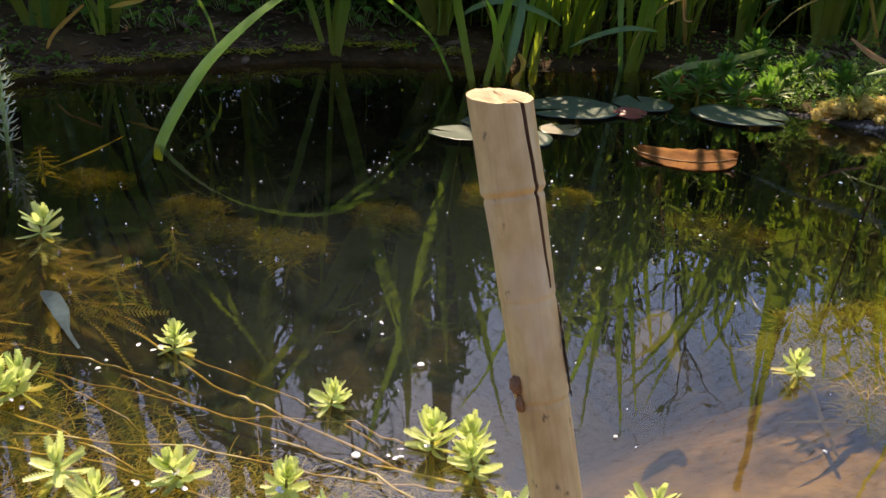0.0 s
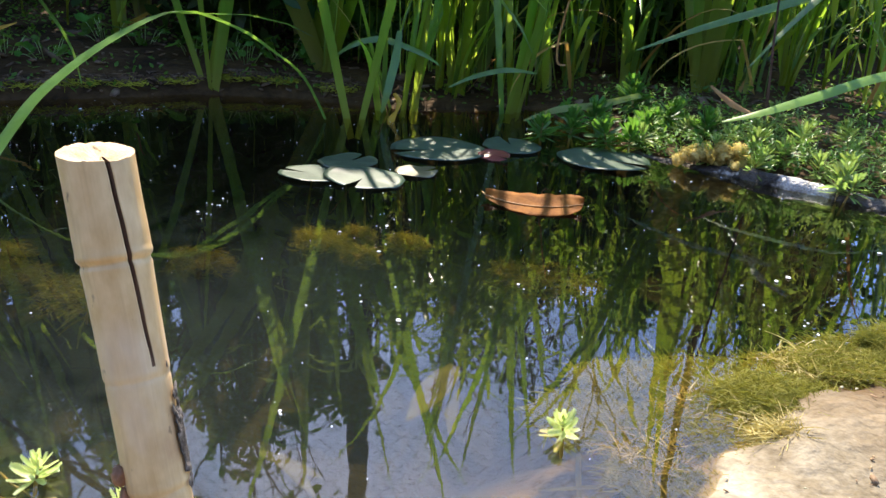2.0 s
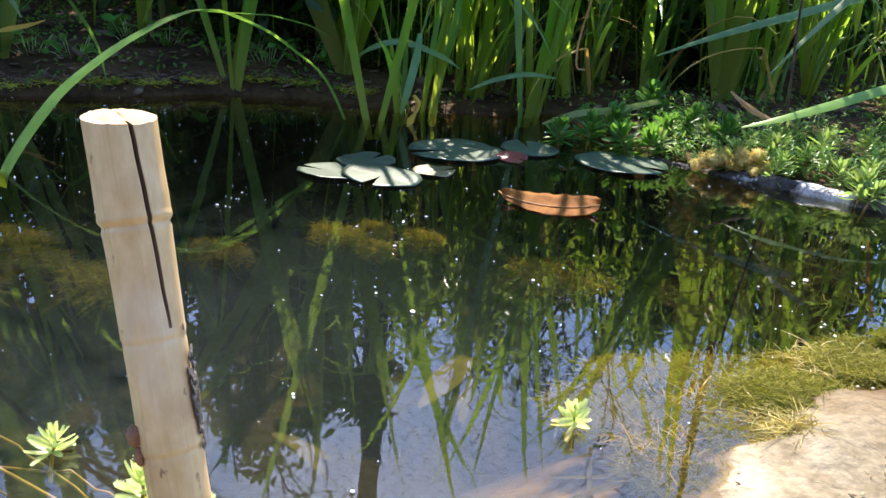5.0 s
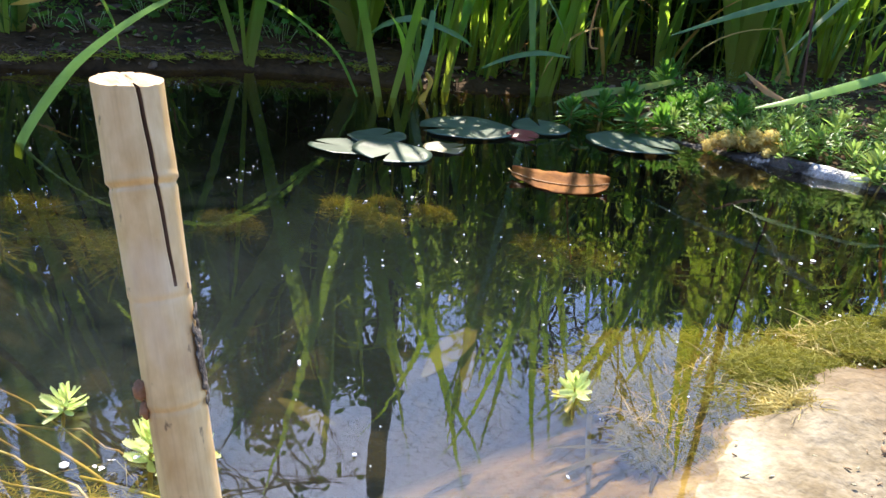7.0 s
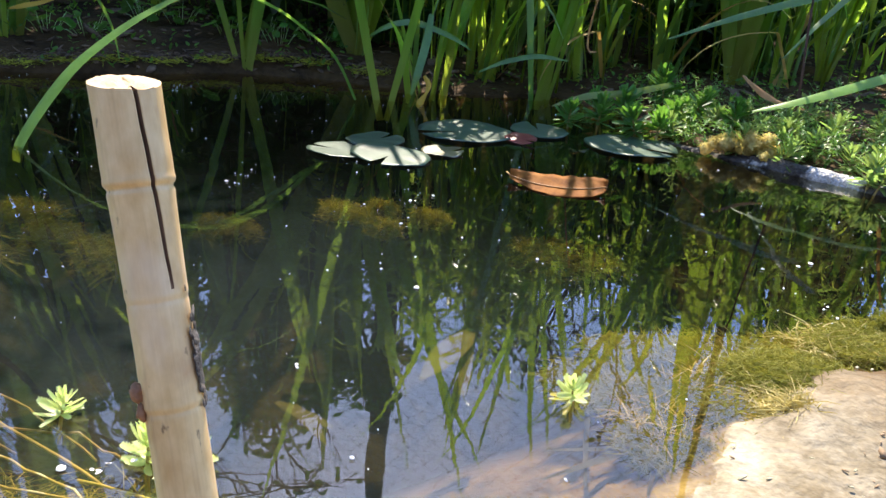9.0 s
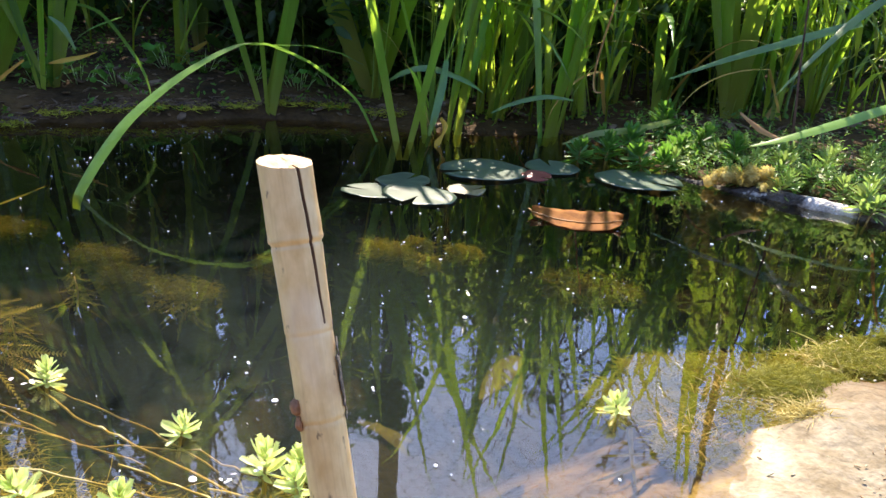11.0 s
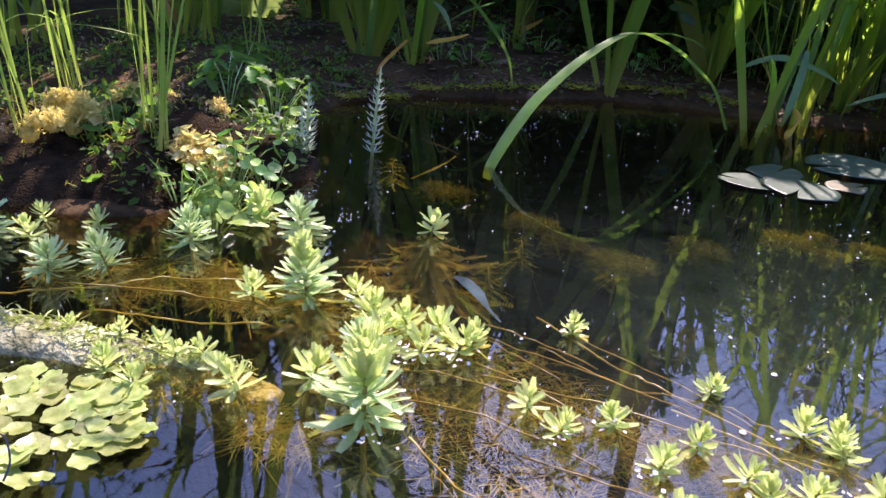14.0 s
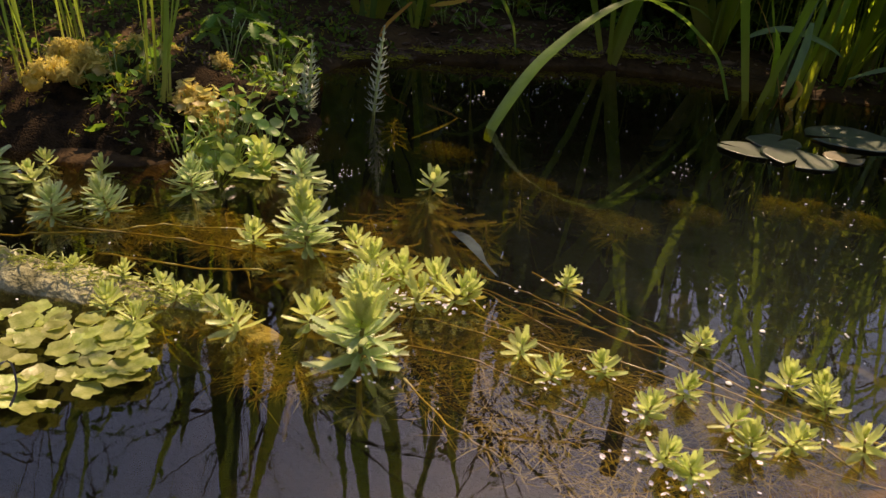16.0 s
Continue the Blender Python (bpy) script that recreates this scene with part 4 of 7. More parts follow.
# ---------------- lily pads ----------------
def lily_pad(x, y, rx, ry, turn, seed, material=None, label="", tilt=(0, 0), z=0.003):
    rr = random.Random(seed)
    n, rings = 40, 7
    notch = 0.16
    verts, faces = [(0, 0, 0.0)], []
    for q in range(1, rings + 1):
        fr = q / rings
        for k in range(n + 1):
            g = notch * fr ** 0.6 + (2 * math.pi - 2 * notch * fr ** 0.6) * k / n
            r = fr * (1 + (0.04 * noise.noise((math.cos(g) * 2, math.sin(g) * 2, seed)) + 0.02 * noise.noise((math.cos(g) * 9, math.sin(g) * 9, seed))) * fr)
            zz = 0.0012 * fr * fr + 0.0035 * fr * fr * noise.noise((math.cos(g) * 1.6, math.sin(g) * 1.6, seed + 5.0))
            verts.append((rx * r * math.cos(g), ry * r * math.sin(g), zz))
    for k in range(n):
        faces.append((0, 1 + k, 2 + k))
    for q in range(rings - 1):
        for k in range(n):
            a = 1 + q * (n + 1) + k
            faces.append((a, a + n + 1, a + n + 2, a + 1))
    # underside, 1.2 mm below, and the rim between
    k0 = len(verts)
    verts += [(vx * 0.995, vy * 0.995, vz - 0.0006) for vx, vy, vz in verts]
    faces += [tuple(i + k0 for i in reversed(f)) for f in faces]
    last = 1 + (rings - 1) * (n + 1)
    faces += [(last + k, last + k + k0, last + k + 1 + k0, last + k + 1) for k in range(n)]
    ob = thing("lily_pad", Matrix.Translation((x, y, z)) @ Euler((radians(tilt[0]), radians(tilt[1]), radians(turn))).to_matrix().to_4x4(), label or "grey-green lily pad floating on dark water", "lily pad", "lily pads")
    part("blade", mesh("blade", verts, faces, material or PAD), ob)
    sv, sf = tube([(0, 0, -0.001), (0.004, 0.006, -0.05), (0.012, 0.012, -0.14)], [0.0016] * 3, 6)
    part("stalk", mesh("stalk", sv, sf, MURKY), ob)
    return ob


lily_pad(0.050, 1.207, 0.052, 0.048, 160, 1, tilt=(2, 0), z=0.002)
lily_pad(0.095, 1.280, 0.050, 0.046, 60, 2, z=0.003)
lily_pad(0.128, 1.195, 0.052, 0.062, 250, 3, z=0.004, tilt=(-2, 1))
lily_pad(0.205, 1.245, 0.034, 0.030, 20, 4, PAD_BROWN, "small browned lily pad half under the water", z=0.003)
lily_pad(0.240, 1.392, 0.085, 0.080, 200, 5)
lily_pad(0.374, 1.447, 0.058, 0.053, 100, 6, z=0.003)
lily_pad(0.335, 1.362, 0.030, 0.022, 320, 7, PAD_RED, "small lily pad with a wine-red underside turned up", z=0.005, tilt=(14, 0))
lily_pad(0.528, 1.388, 0.082, 0.076, 330, 8, label="large lily pad lying against the log", tilt=(0, -1))


# ---------------- the curled dry leaf ----------------
def dry_leaf():
    ob = thing("dry_leaf", Matrix.Translation((0.372, 1.112, 0.006)) @ pose(0, 0, 0, 0, 0, -3), "large curled tan dry leaf afloat on the pond", "leaf")
    n, across = 26, 9
    verts, faces = [], []
    def mid(u):
        return (0.024 if u < 0 else 0.008) * u * u - 0.010

    for i in range(n):
        u = i / (n - 1) * 2 - 1
        half = 0.029 * ((1 - max(-u, 0) ** 1.5) ** 0.75 if u < 0 else (1 - u ** 3.2) ** 0.55) + 0.0010
        for k in range(across):
            w = k / (across - 1) * 2 - 1
            verts.append((0.068 * u, half * w + mid(u), 0.004 * w * w + 0.006 * w + 0.004 * u * u + 0.004 * max(0, u - 0.6) + 0.0022 * noise.noise((u * 5, w * 4, 1)) - 0.003))
    for i in range(n - 1):
        for k in range(across - 1):
            a = i * across + k
            faces.append((a, a + across, a + across + 1, a + 1))
    blade = part("blade", mesh("blade", verts, faces, DRY), ob)
    sm = blade.modifiers.new("thickness", "SOLIDIFY")
    sm.thickness = 0.0008
    mv, mf = tube([(0.068 * u, mid(u), 0.004 * u * u + 0.004 * max(0, u - 0.6) - 0.0022) for u in [i / 12 * 2 - 1 for i in range(13)]], [0.0012] * 13, 5)
    part("midrib", mesh("midrib", mv, mf, STRAW), ob)
    sv, sf = tube([(-0.066, 0.013, 0.001), (-0.073, 0.019, 0.005)], [0.0012, 0.0009], 5)
    part("leaf_stalk", mesh("leaf_stalk", sv, sf, STRAW), ob)


dry_leaf()


# ---------------- milfoil sprigs ----------------
def comb_leaf(length, width, lobes, curl, material, name="leaf"):
    """A feathery leaf: pairs of narrow lobes joined along a midrib, cupped upward."""
    v, f = [], []

    def at(u, s, lift=0.0):
        return Vector((length * u, s, curl * length * u * u + lift))
    for i in range(2 * lobes + 1):
        v.append(at(i / (2 * lobes), 0))
    for i in range(lobes):
        u, wide = 2 * i / (2 * lobes), 1 / (2 * lobes)
        reach = width * math.sin(math.pi * min(0.16 + 0.80 * u, 1)) ** 0.7 * (0.25 + 0.45 * abs(math.sin(i * 12.99 + curl * 50)))
        for s in (-1, 1):
            k = len(v)
            v += [at(u + wide * 0.8 + reach * 0.7 / length, s * reach, reach * 0.25), at(u + wide * 0.1 + reach * 0.7 / length, s * reach * 0.95, reach * 0.22)]
            f.append((2 * i, 2 * i + 1, k, k + 1) if s > 0 else (k + 1, k, 2 * i + 1, 2 * i))
        rib = len(v)
        v.append(at(u + wide * 1.5, length * 0.012))
        f.append((2 * i + 1, 2 * i + 2, rib))
    return mesh(name, v, f, material)


LOW_LEAF = [paddle_leaf(l, w, c, SPRIG) for l, w, c in ((0.027, 0.0060, -0.15), (0.024, 0.0056, 0.12), (0.028, 0.0064, 0.3))]
TOP_LEAF = [paddle_leaf(l, w, c, TIP, 11) for l, w, c in ((0.021, 0.0074, 0.05), (0.019, 0.0070, 0.3), (0.020, 0.0078, 0.5))]
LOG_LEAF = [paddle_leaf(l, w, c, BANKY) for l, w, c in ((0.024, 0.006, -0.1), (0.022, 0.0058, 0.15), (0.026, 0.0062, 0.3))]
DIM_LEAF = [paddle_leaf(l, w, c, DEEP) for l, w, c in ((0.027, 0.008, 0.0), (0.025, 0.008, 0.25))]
FROND = [comb_leaf(0.06, 0.0065, 30, c, RUST, "frond") for c in (-0.45, -0.25, -0.08, 0.1)]
FROND_DIM = [comb_leaf(0.05, 0.006, 24, c, DIMWEED, "frond") for c in (-0.35, -0.1, 0.05)]
FROND_OLIVE = [comb_leaf(0.05, 0.006, 24, c, OLIVE, "frond") for c in (-0.2, 0.05)]


def sprig(whorls, seed, low, top, label, group, per=7, rise=0.0045, open_angle=96, name="milfoil_sprig"):
    """A whorled water plant: a stem with rings of feathery leaves, wide below and upright at the tip."""
    rr = random.Random(seed)
    ob = thing(name, (0, 0, -5), label, "water plant", group)
    h = whorls * rise
    bendx, bendy = rr.uniform(-0.012, 0.012), rr.uniform(-0.012, 0.012)
    pts = [(bendx * (q / 6) ** 2, bendy * (q / 6) ** 2, -0.035 + (h + 0.035) * q / 6) for q in range(7)]
    part("stem", mesh("stem", *tube(pts, [0.0022, 0.0021, 0.002, 0.0019, 0.0017, 0.0014, 0.001], 6), STEM), ob)
    for wi in range(whorls):
        u = wi / max(whorls - 1, 1)
        z = 0.002 + h * u
        q = (z + 0.035) / (h + 0.035)
        for k in range(per):
            ang = 360 * (k + 0.5 * (wi % 2)) / per + rr.gauss(0, 12)
            pitch = open_angle * (1 - u) + 30 * u + rr.gauss(0, 10)
            me = rr.choice(top if u > 0.45 else low)
            s = (1.15 - 0.45 * u ** 2) * rr.uniform(0.85, 1.15)
            m = Matrix.Translation((bendx * q * q, bendy * q * q, z)) @ Matrix.Rotation(radians(ang), 4, "Z") @ Matrix.Rotation(radians(-(90 - pitch)), 4, "Y") @ Matrix.Rotation(radians(rr.gauss(0, 22)), 4, "X") @ Matrix.Scale(s, 4)
            part("leaf", me, ob, m)
    return ob


RAFT = "milfoil sprigs on the pond"
KINDS = {"tiny": (3, 7, TOP_LEAF, TOP_LEAF, "small yellow-green milfoil tip just above the water"),
         "low": (3, 7, TOP_LEAF, TOP_LEAF, "pale milfoil rosette lying open on the water"),
         "mid": (4, 8, TOP_LEAF, TOP_LEAF, "sunlit yellow-green feathery milfoil rosette on the water"),
         "pale": (6, 11, LOW_LEAF, LOW_LEAF, "pale green feathery milfoil rosette with shining leaves"),
         "tall": (9, 11, LOW_LEAF, TOP_LEAF, "tall feathery milfoil shoot with yellow-green tip"),
         "dim": (6, 7, DIM_LEAF, DIM_LEAF, "milfoil shoot beside the log, its shade put into a deep green"),
         "bright": (6, 7, LOG_LEAF, LOG_LEAF, "sunlit milfoil shoot rooted along the log")}
MASTERS, USED = {}, {}
for key, (w, per, lo, hi, text) in KINDS.items():
    MASTERS[key] = [sprig(w + q % 2, 40 + q + 10 * len(key), lo, hi, text, RAFT if key not in ("dim", "bright") else "milfoil along the log", per) for q in range(3)]


def plant(kind, x, y, size, lean=12, z=0.0, seed=None):
    rr = random.Random(int((x * 7919 + y * 104729) * 1000))
    masters = MASTERS[kind]
    i = USED.get(kind, 0)
    USED[kind] = i + 1
    m = Matrix.Translation((x, y, z)) @ Matrix.Rotation(radians(rr.uniform(0, 360)), 4, "Z") @ Matrix.Rotation(radians(rr.uniform(0.3, 1) * lean), 4, "X")
    src = masters[i % 3]
    if i < 3:
        src.matrix_basis = m @ Matrix.Scale(size, 4)
        return src
    ob = copy_thing(src, m)
    ob.scale = (size, size, size)
    return ob


LEFT_RAFT = [("tall", -0.865, 0.53, 1.15), ("mid", -0.81, 0.545, 0.8), ("pale", -0.722, 0.475, 0.85), ("pale", -0.675, 0.513, 0.85), ("tiny", -0.76, 0.595, 0.9),
             ("pale", -0.63, 0.605, 0.95), ("mid", -0.592, 0.71, 1.0), ("pale", -0.522, 0.698, 1.05), ("mid", -0.487, 0.517, 0.9), ("tall", -0.432, 0.53, 1.15),
             ("low", -0.372, 0.762, 0.95), ("tiny", -0.50, 0.64, 0.7), ("mid", -0.655, 0.735, 0.7), ("tiny", -0.69, 0.70, 0.9), ("tiny", -0.625, 0.765, 0.9), ("tiny", -0.845, 0.60, 0.7)]
NEAR_RAFT = [("mid", -0.347, 0.518, 0.9), ("mid", -0.305, 0.51, 0.95), ("tiny", -0.255, 0.488, 1.0), ("mid", -0.36, 0.388, 0.95), ("mid", -0.313, 0.435, 1.1),
             ("tall", -0.292, 0.352, 1.25), ("tiny", -0.168, 0.426, 0.95), ("mid", -0.139, 0.401, 0.8), ("mid", -0.092, 0.428, 0.78), ("mid", -0.154, 0.566, 0.7),
             ("mid", -0.022, 0.508, 0.7), ("mid", -0.06, 0.378, 0.78), ("mid", -0.029, 0.42, 0.72), ("mid", -0.04, 0.332, 0.85), ("tiny", 0.054, 0.465, 0.9), ("tiny", -0.335, 0.485, 1.0), ("tiny", -0.285, 0.472, 1.0), ("pale", -0.335, 0.452, 0.75), ("tiny", -0.275, 0.515, 0.9), ("mid", -0.375, 0.55, 0.8), ("tiny", 0.005, 0.395, 0.9), ("mid", 0.02, 0.365, 0.8)]
NEAR_RIGHT = [("mid", 0.082, 0.442, 0.78), ("mid", 0.046, 0.385, 0.8), ("tiny", 0.106, 0.40, 1.0), ("mid", 0.080, 0.465, 0.75), ("tiny", -0.24, 0.50, 0.8),
              ("mid", -0.017, 0.318, 0.8), ("low", 0.328, 0.577, 0.72), ("tiny", 0.178, 0.417, 0.9), ("tiny", -0.406, 0.353, 0.95), ("mid", -0.485, 0.318, 0.7), ("mid", -0.53, 0.335, 0.7)]
for kind, x, y, s in LEFT_RAFT + NEAR_RAFT + NEAR_RIGHT:
    plant(kind, x, y, s * (0.92 if x > -0.2 else 1.08), 16)
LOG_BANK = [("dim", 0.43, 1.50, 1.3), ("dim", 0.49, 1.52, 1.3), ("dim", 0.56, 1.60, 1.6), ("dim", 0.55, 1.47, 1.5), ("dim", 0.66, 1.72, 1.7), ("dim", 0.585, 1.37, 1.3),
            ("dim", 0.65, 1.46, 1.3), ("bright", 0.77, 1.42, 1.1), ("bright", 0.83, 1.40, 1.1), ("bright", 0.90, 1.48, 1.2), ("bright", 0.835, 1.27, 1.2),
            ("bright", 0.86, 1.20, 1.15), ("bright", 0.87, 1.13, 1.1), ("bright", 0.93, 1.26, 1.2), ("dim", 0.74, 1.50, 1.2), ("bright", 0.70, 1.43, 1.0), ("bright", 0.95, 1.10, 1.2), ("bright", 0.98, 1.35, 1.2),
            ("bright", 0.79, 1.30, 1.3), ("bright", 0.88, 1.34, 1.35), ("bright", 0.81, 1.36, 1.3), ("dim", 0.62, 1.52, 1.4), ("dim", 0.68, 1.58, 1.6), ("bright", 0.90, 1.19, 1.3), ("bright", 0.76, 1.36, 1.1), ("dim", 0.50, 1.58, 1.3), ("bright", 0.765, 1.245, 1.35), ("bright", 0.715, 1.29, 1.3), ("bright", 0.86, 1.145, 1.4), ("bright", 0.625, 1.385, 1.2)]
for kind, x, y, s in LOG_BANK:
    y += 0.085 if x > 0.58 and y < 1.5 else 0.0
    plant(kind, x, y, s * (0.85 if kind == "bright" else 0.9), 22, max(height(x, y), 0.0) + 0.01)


# ---------------- log with its moss lump ----------------
def rough_log(name, points, radii, material, label, seed, category="log", swell=0.010, knobs=0.008):
    fine, rad = [], []
    for (p, r), (p2, r2) in zip(zip(points, radii), zip(points[1:], radii[1:])):
        for q in range(16):
            fine.append(Vector(p).lerp(Vector(p2), q / 16)), rad.append(r + (r2 - r) * q / 16)
    fine.append(Vector(points[-1])), rad.append(radii[-1])
    v, f = tube(fine, rad, 28)
    v = [p + Vector((noise.noise(p * 75 + Vector((seed, 0, 0))), noise.noise(p * 60 + Vector((0, seed, 0))), noise.noise(p * 34 + Vector((0, 0, seed))))) * knobs + Vector((0, noise.noise(p * 13), noise.noise(p * 11 + Vector((3, 0, 0))))) * swell for p in v]
    return tagged(new(name, mesh(name, v, f, material)), label, category)


rough_log("log", [(0.595, 1.46, -0.008), (0.692, 1.380, -0.004), (0.788, 1.302, -0.003), (0.877, 1.236, -0.004), (1.02, 1.125, -0.006)], [0.010, 0.015, 0.017, 0.018, 0.018], BARK, "grey weathered log lying along the planted shore", 2, swell=0.008, knobs=0.007)
rough_log("sunken_log", [(-1.0, 0.325, -0.030), (-0.78, 0.345, -0.026), (-0.60, 0.362, -0.027), (-0.45, 0.385, -0.032), (-0.40, 0.39, -0.045)], [0.042, 0.042, 0.038, 0.032, 0.02], SLIMY, "pale silt-covered log lying half sunk in the water", 5, swell=0.010, knobs=0.006)


def tufts(name, spots, material, label, size=0.012, count=60, seed=0, kind="stuff", category="moss"):
    """Lumps of moss: many tiny leaf tips over rounded cushions."""
    rr = random.Random(seed)
    heap = Heap()
    lumps = []
    for x, y, z, r in spots:
        for k in range(9):
            q = r * rr.uniform(0.25, 0.55)
            lumps.append((x + rr.gauss(0, r * 0.55), y + rr.gauss(0, r * 0.55), z + rr.uniform(-0.6, 0.35) * r, q))
    for x, y, z, r in lumps:
        heap.add(blob((r * 0.9, r * 0.9, r * 0.8), rr.random() * 40, 0.6, 2.6, 8, 12), Matrix.Translation((x, y, z)))
        for k in range(int(count * 0.9 * (r / 0.03) ** 1.3)):
            d = Vector((rr.gauss(0, 1), rr.gauss(0, 1), abs(rr.gauss(0, 1)) + 0.1)).normalized()
            p = Vector((x, y, z)) + Vector((d.x * r, d.y * r, d.z * r * 0.9)) * rr.uniform(0.75, 1.12)
            s = size * rr.uniform(0.5, 1.1)
            q = d.to_track_quat("Z", "Y").to_matrix().to_4x4() @ Matrix.Rotation(rr.uniform(0, 6.28), 4, "Z")
            star = ([(0, 0, 0), (s, s * 0.25, s * 0.5), (s * 1.1, -s * 0.2, s * 0.55), (-s * 0.7, s * 0.8, s * 0.5), (-s * 0.9, s * 0.5, s * 0.5), (-s * 0.5, -s * 0.9, s * 0.5), (-s * 0.1, -s, s * 0.5)], [(0, 2, 1), (0, 3, 4), (0, 5, 6)])
            heap.add(star, Matrix.Translation(p) @ q)
    return tagged(new(name, heap.mesh(name, material)), label, category, kind=kind)


tufts("moss", [(0.672, 1.372, 0.022, 0.022), (0.700, 1.368, 0.032, 0.027), (0.735, 1.360, 0.030, 0.024), (0.755, 1.352, 0.022, 0.018)], MOSS, "golden brown moss lump on the log", 0.006, 130, 3)


# ---------------- the left mound ----------------
def mound_height(x, y):
    """Top of the peat mound; local metres from its middle."""
    g = math.atan2(y / 0.26, x / 0.34)
    fr = min(1.0, math.hypot(x / 0.34, y / 0.26) / (1 + 0.18 * noise.noise((math.cos(g) * 1.5, math.sin(g) * 1.5, 2.0))))
    return 0.085 * (1 - fr ** 3.5) - 0.03 * fr + 0.03 * noise.noise((x * 11, y * 11, 4)) + 0.012 * noise.noise((x * 45, y * 45, 9))


def mound_cover(name, count, material, label, seed, size, narrow):
    """Small leaves and crumbs that clothe the mound and the bank behind it."""
    rr = random.Random(seed)
    heap = Heap()
    for _ in range(count):
        x, y = rr.uniform(-1.45, -0.62), rr.uniform(0.64, 1.55)
        if noise.noise((x * 6, y * 6, seed)) < -0.12:
            continue
        z = max(mound_height(x + 0.93, y - 0.86), height(x, y))
        if z < 0.008:
            continue
        s = size * rr.uniform(0.5, 1.3)
        leaf = ([(0, 0, 0), (s * 0.6, s * narrow, s * 0.2), (s * 1.4, s * narrow * 0.8, s * 0.3), (s * 1.8, 0, s * 0.2), (s * 1.4, -s * narrow * 0.8, s * 0.3), (s * 0.6, -s * narrow, s * 0.2)], [(0, 5, 4, 3), (0, 3, 2, 1)])
        heap.add(leaf, Matrix.Translation((x, y, z + rr.uniform(0.0, 0.02))) @ Euler((rr.gauss(0, 0.5), rr.gauss(-0.3, 0.5), rr.uniform(0, 6.28))).to_matrix().to_4x4())
    return tagged(new(name, heap.mesh(name, material)), label, "ground cover", kind="stuff")


def mound():
    ob = thing("peat_mound", (-0.93, 0.86, 0.0), "dark peaty mound at the water's edge", "mound")
    verts, faces = [], []
    n, rings = 60, 22
    for q in range(rings + 1):
        fr = q / rings
        for k in range(n):
            g = 2 * math.pi * k / n
            r = fr * (1 + 0.18 * noise.noise((math.cos(g) * 1.5, math.sin(g) * 1.5, 2.0)))
            x, y = 0.34 * r * math.cos(g), 0.26 * r * math.sin(g)
            z = 0.085 * (1 - fr ** 3.5) - 0.03 * fr + 0.03 * noise.noise((x * 11, y * 11, 4)) + 0.012 * noise.noise((x * 45, y * 45, 9))
            verts.append((x, y, z))
    for q in range(rings):
        for k in range(n):
            a, b = q * n + k, q * n + (k + 1) % n
            faces.append((a, b, b + n, a + n))
    part("peat", mesh("peat", verts, faces, HUMUS), ob)


mound()
mound_cover("mound_greenery", 5200, ROUND, "small dark green leaves creeping over the peat mound", 41, 0.008, 0.45)
mound_cover("mound_litter", 2600, CHIP, "brown leaf crumbs over the peat mound", 42, 0.007, 0.25)
mound_cover("mound_moss", 2200, OLIVE, "thin olive moss shoots over the peat mound", 43, 0.007, 0.14)
tufts("moss", [(-0.945, 0.735, 0.085, 0.026), (-0.975, 0.79, 0.10, 0.032), (-0.93, 0.78, 0.10, 0.026), (-0.965, 0.92, 0.09, 0.020), (-0.90, 0.95, 0.085, 0.016)], MOSS, "golden orange moss cushions on the mound", 0.009, 110, 5)
tufts("moss", [(-0.750, 0.80, 0.060, 0.026), (-0.722, 0.78, 0.040, 0.024), (-0.700, 0.760, 0.020, 0.018), (-0.794, 0.929, 0.085, 0.012)], MOSS, "golden moss cushions beside the tall grass", 0.009, 110, 6)

BLADES = [blade_mesh("blade", R.uniform(0.28, 0.5), R.uniform(0.0035, 0.0065), R.uniform(1, 14), R.uniform(2, 70), (R.uniform(0.4, 0.7), 60) if i % 4 == 0 else None, GRASS, 10) for i in range(10)]


def grass_tuft(x, y, z, count, spread, label, seed, tilt=(0, 0), size=1.0):
    rr = random.Random(seed)
    ob = thing("grass_tuft", Matrix.Translation((x, y, z)) @ Euler((radians(tilt[0]), radians(tilt[1]), 0)).to_matrix().to_4x4(), label, "grass", "grass tufts on the mound")
    for k in range(count):
        g, r = rr.uniform(0, 6.28), spread * rr.random()
        s = size * rr.uniform(0.8, 1.15)
        part("blade", rr.choice(BLADES), ob, Matrix.Translation((r * math.cos(g), r * math.sin(g), 0)) @ Matrix.Rotation(rr.uniform(0, 6.28), 4, "Z") @ Matrix.Scale(s, 4))
    return ob


grass_tuft(-0.975, 0.71, 0.07, 9, 0.025, "tall green grass tuft leaning out of the moss", 1, (-2, -14))
grass_tuft(-0.81, 0.79, 0.07, 8, 0.02, "tall yellow-green rush tuft on the mound", 2, (0, 2))
grass_tuft(-0.775, 0.755, 0.06, 4, 0.012, "few bent rush stems in the moss", 3, (0, 10))
grass_tuft(-1.15, 1.0, 0.06, 9, 0.03, "tall green grass tuft behind the mound", 4, (0, -6))
grass_tuft(-1.3, 1.35, 0.06, 10, 0.04, "tall green grass tuft on the mossy bank", 5, (0, 0), 1.2)
grass_tuft(-1.05, 1.45, 0.05, 6, 0.03, "thin grass tuft on the mossy bank", 6, (0, 5), 1.1)


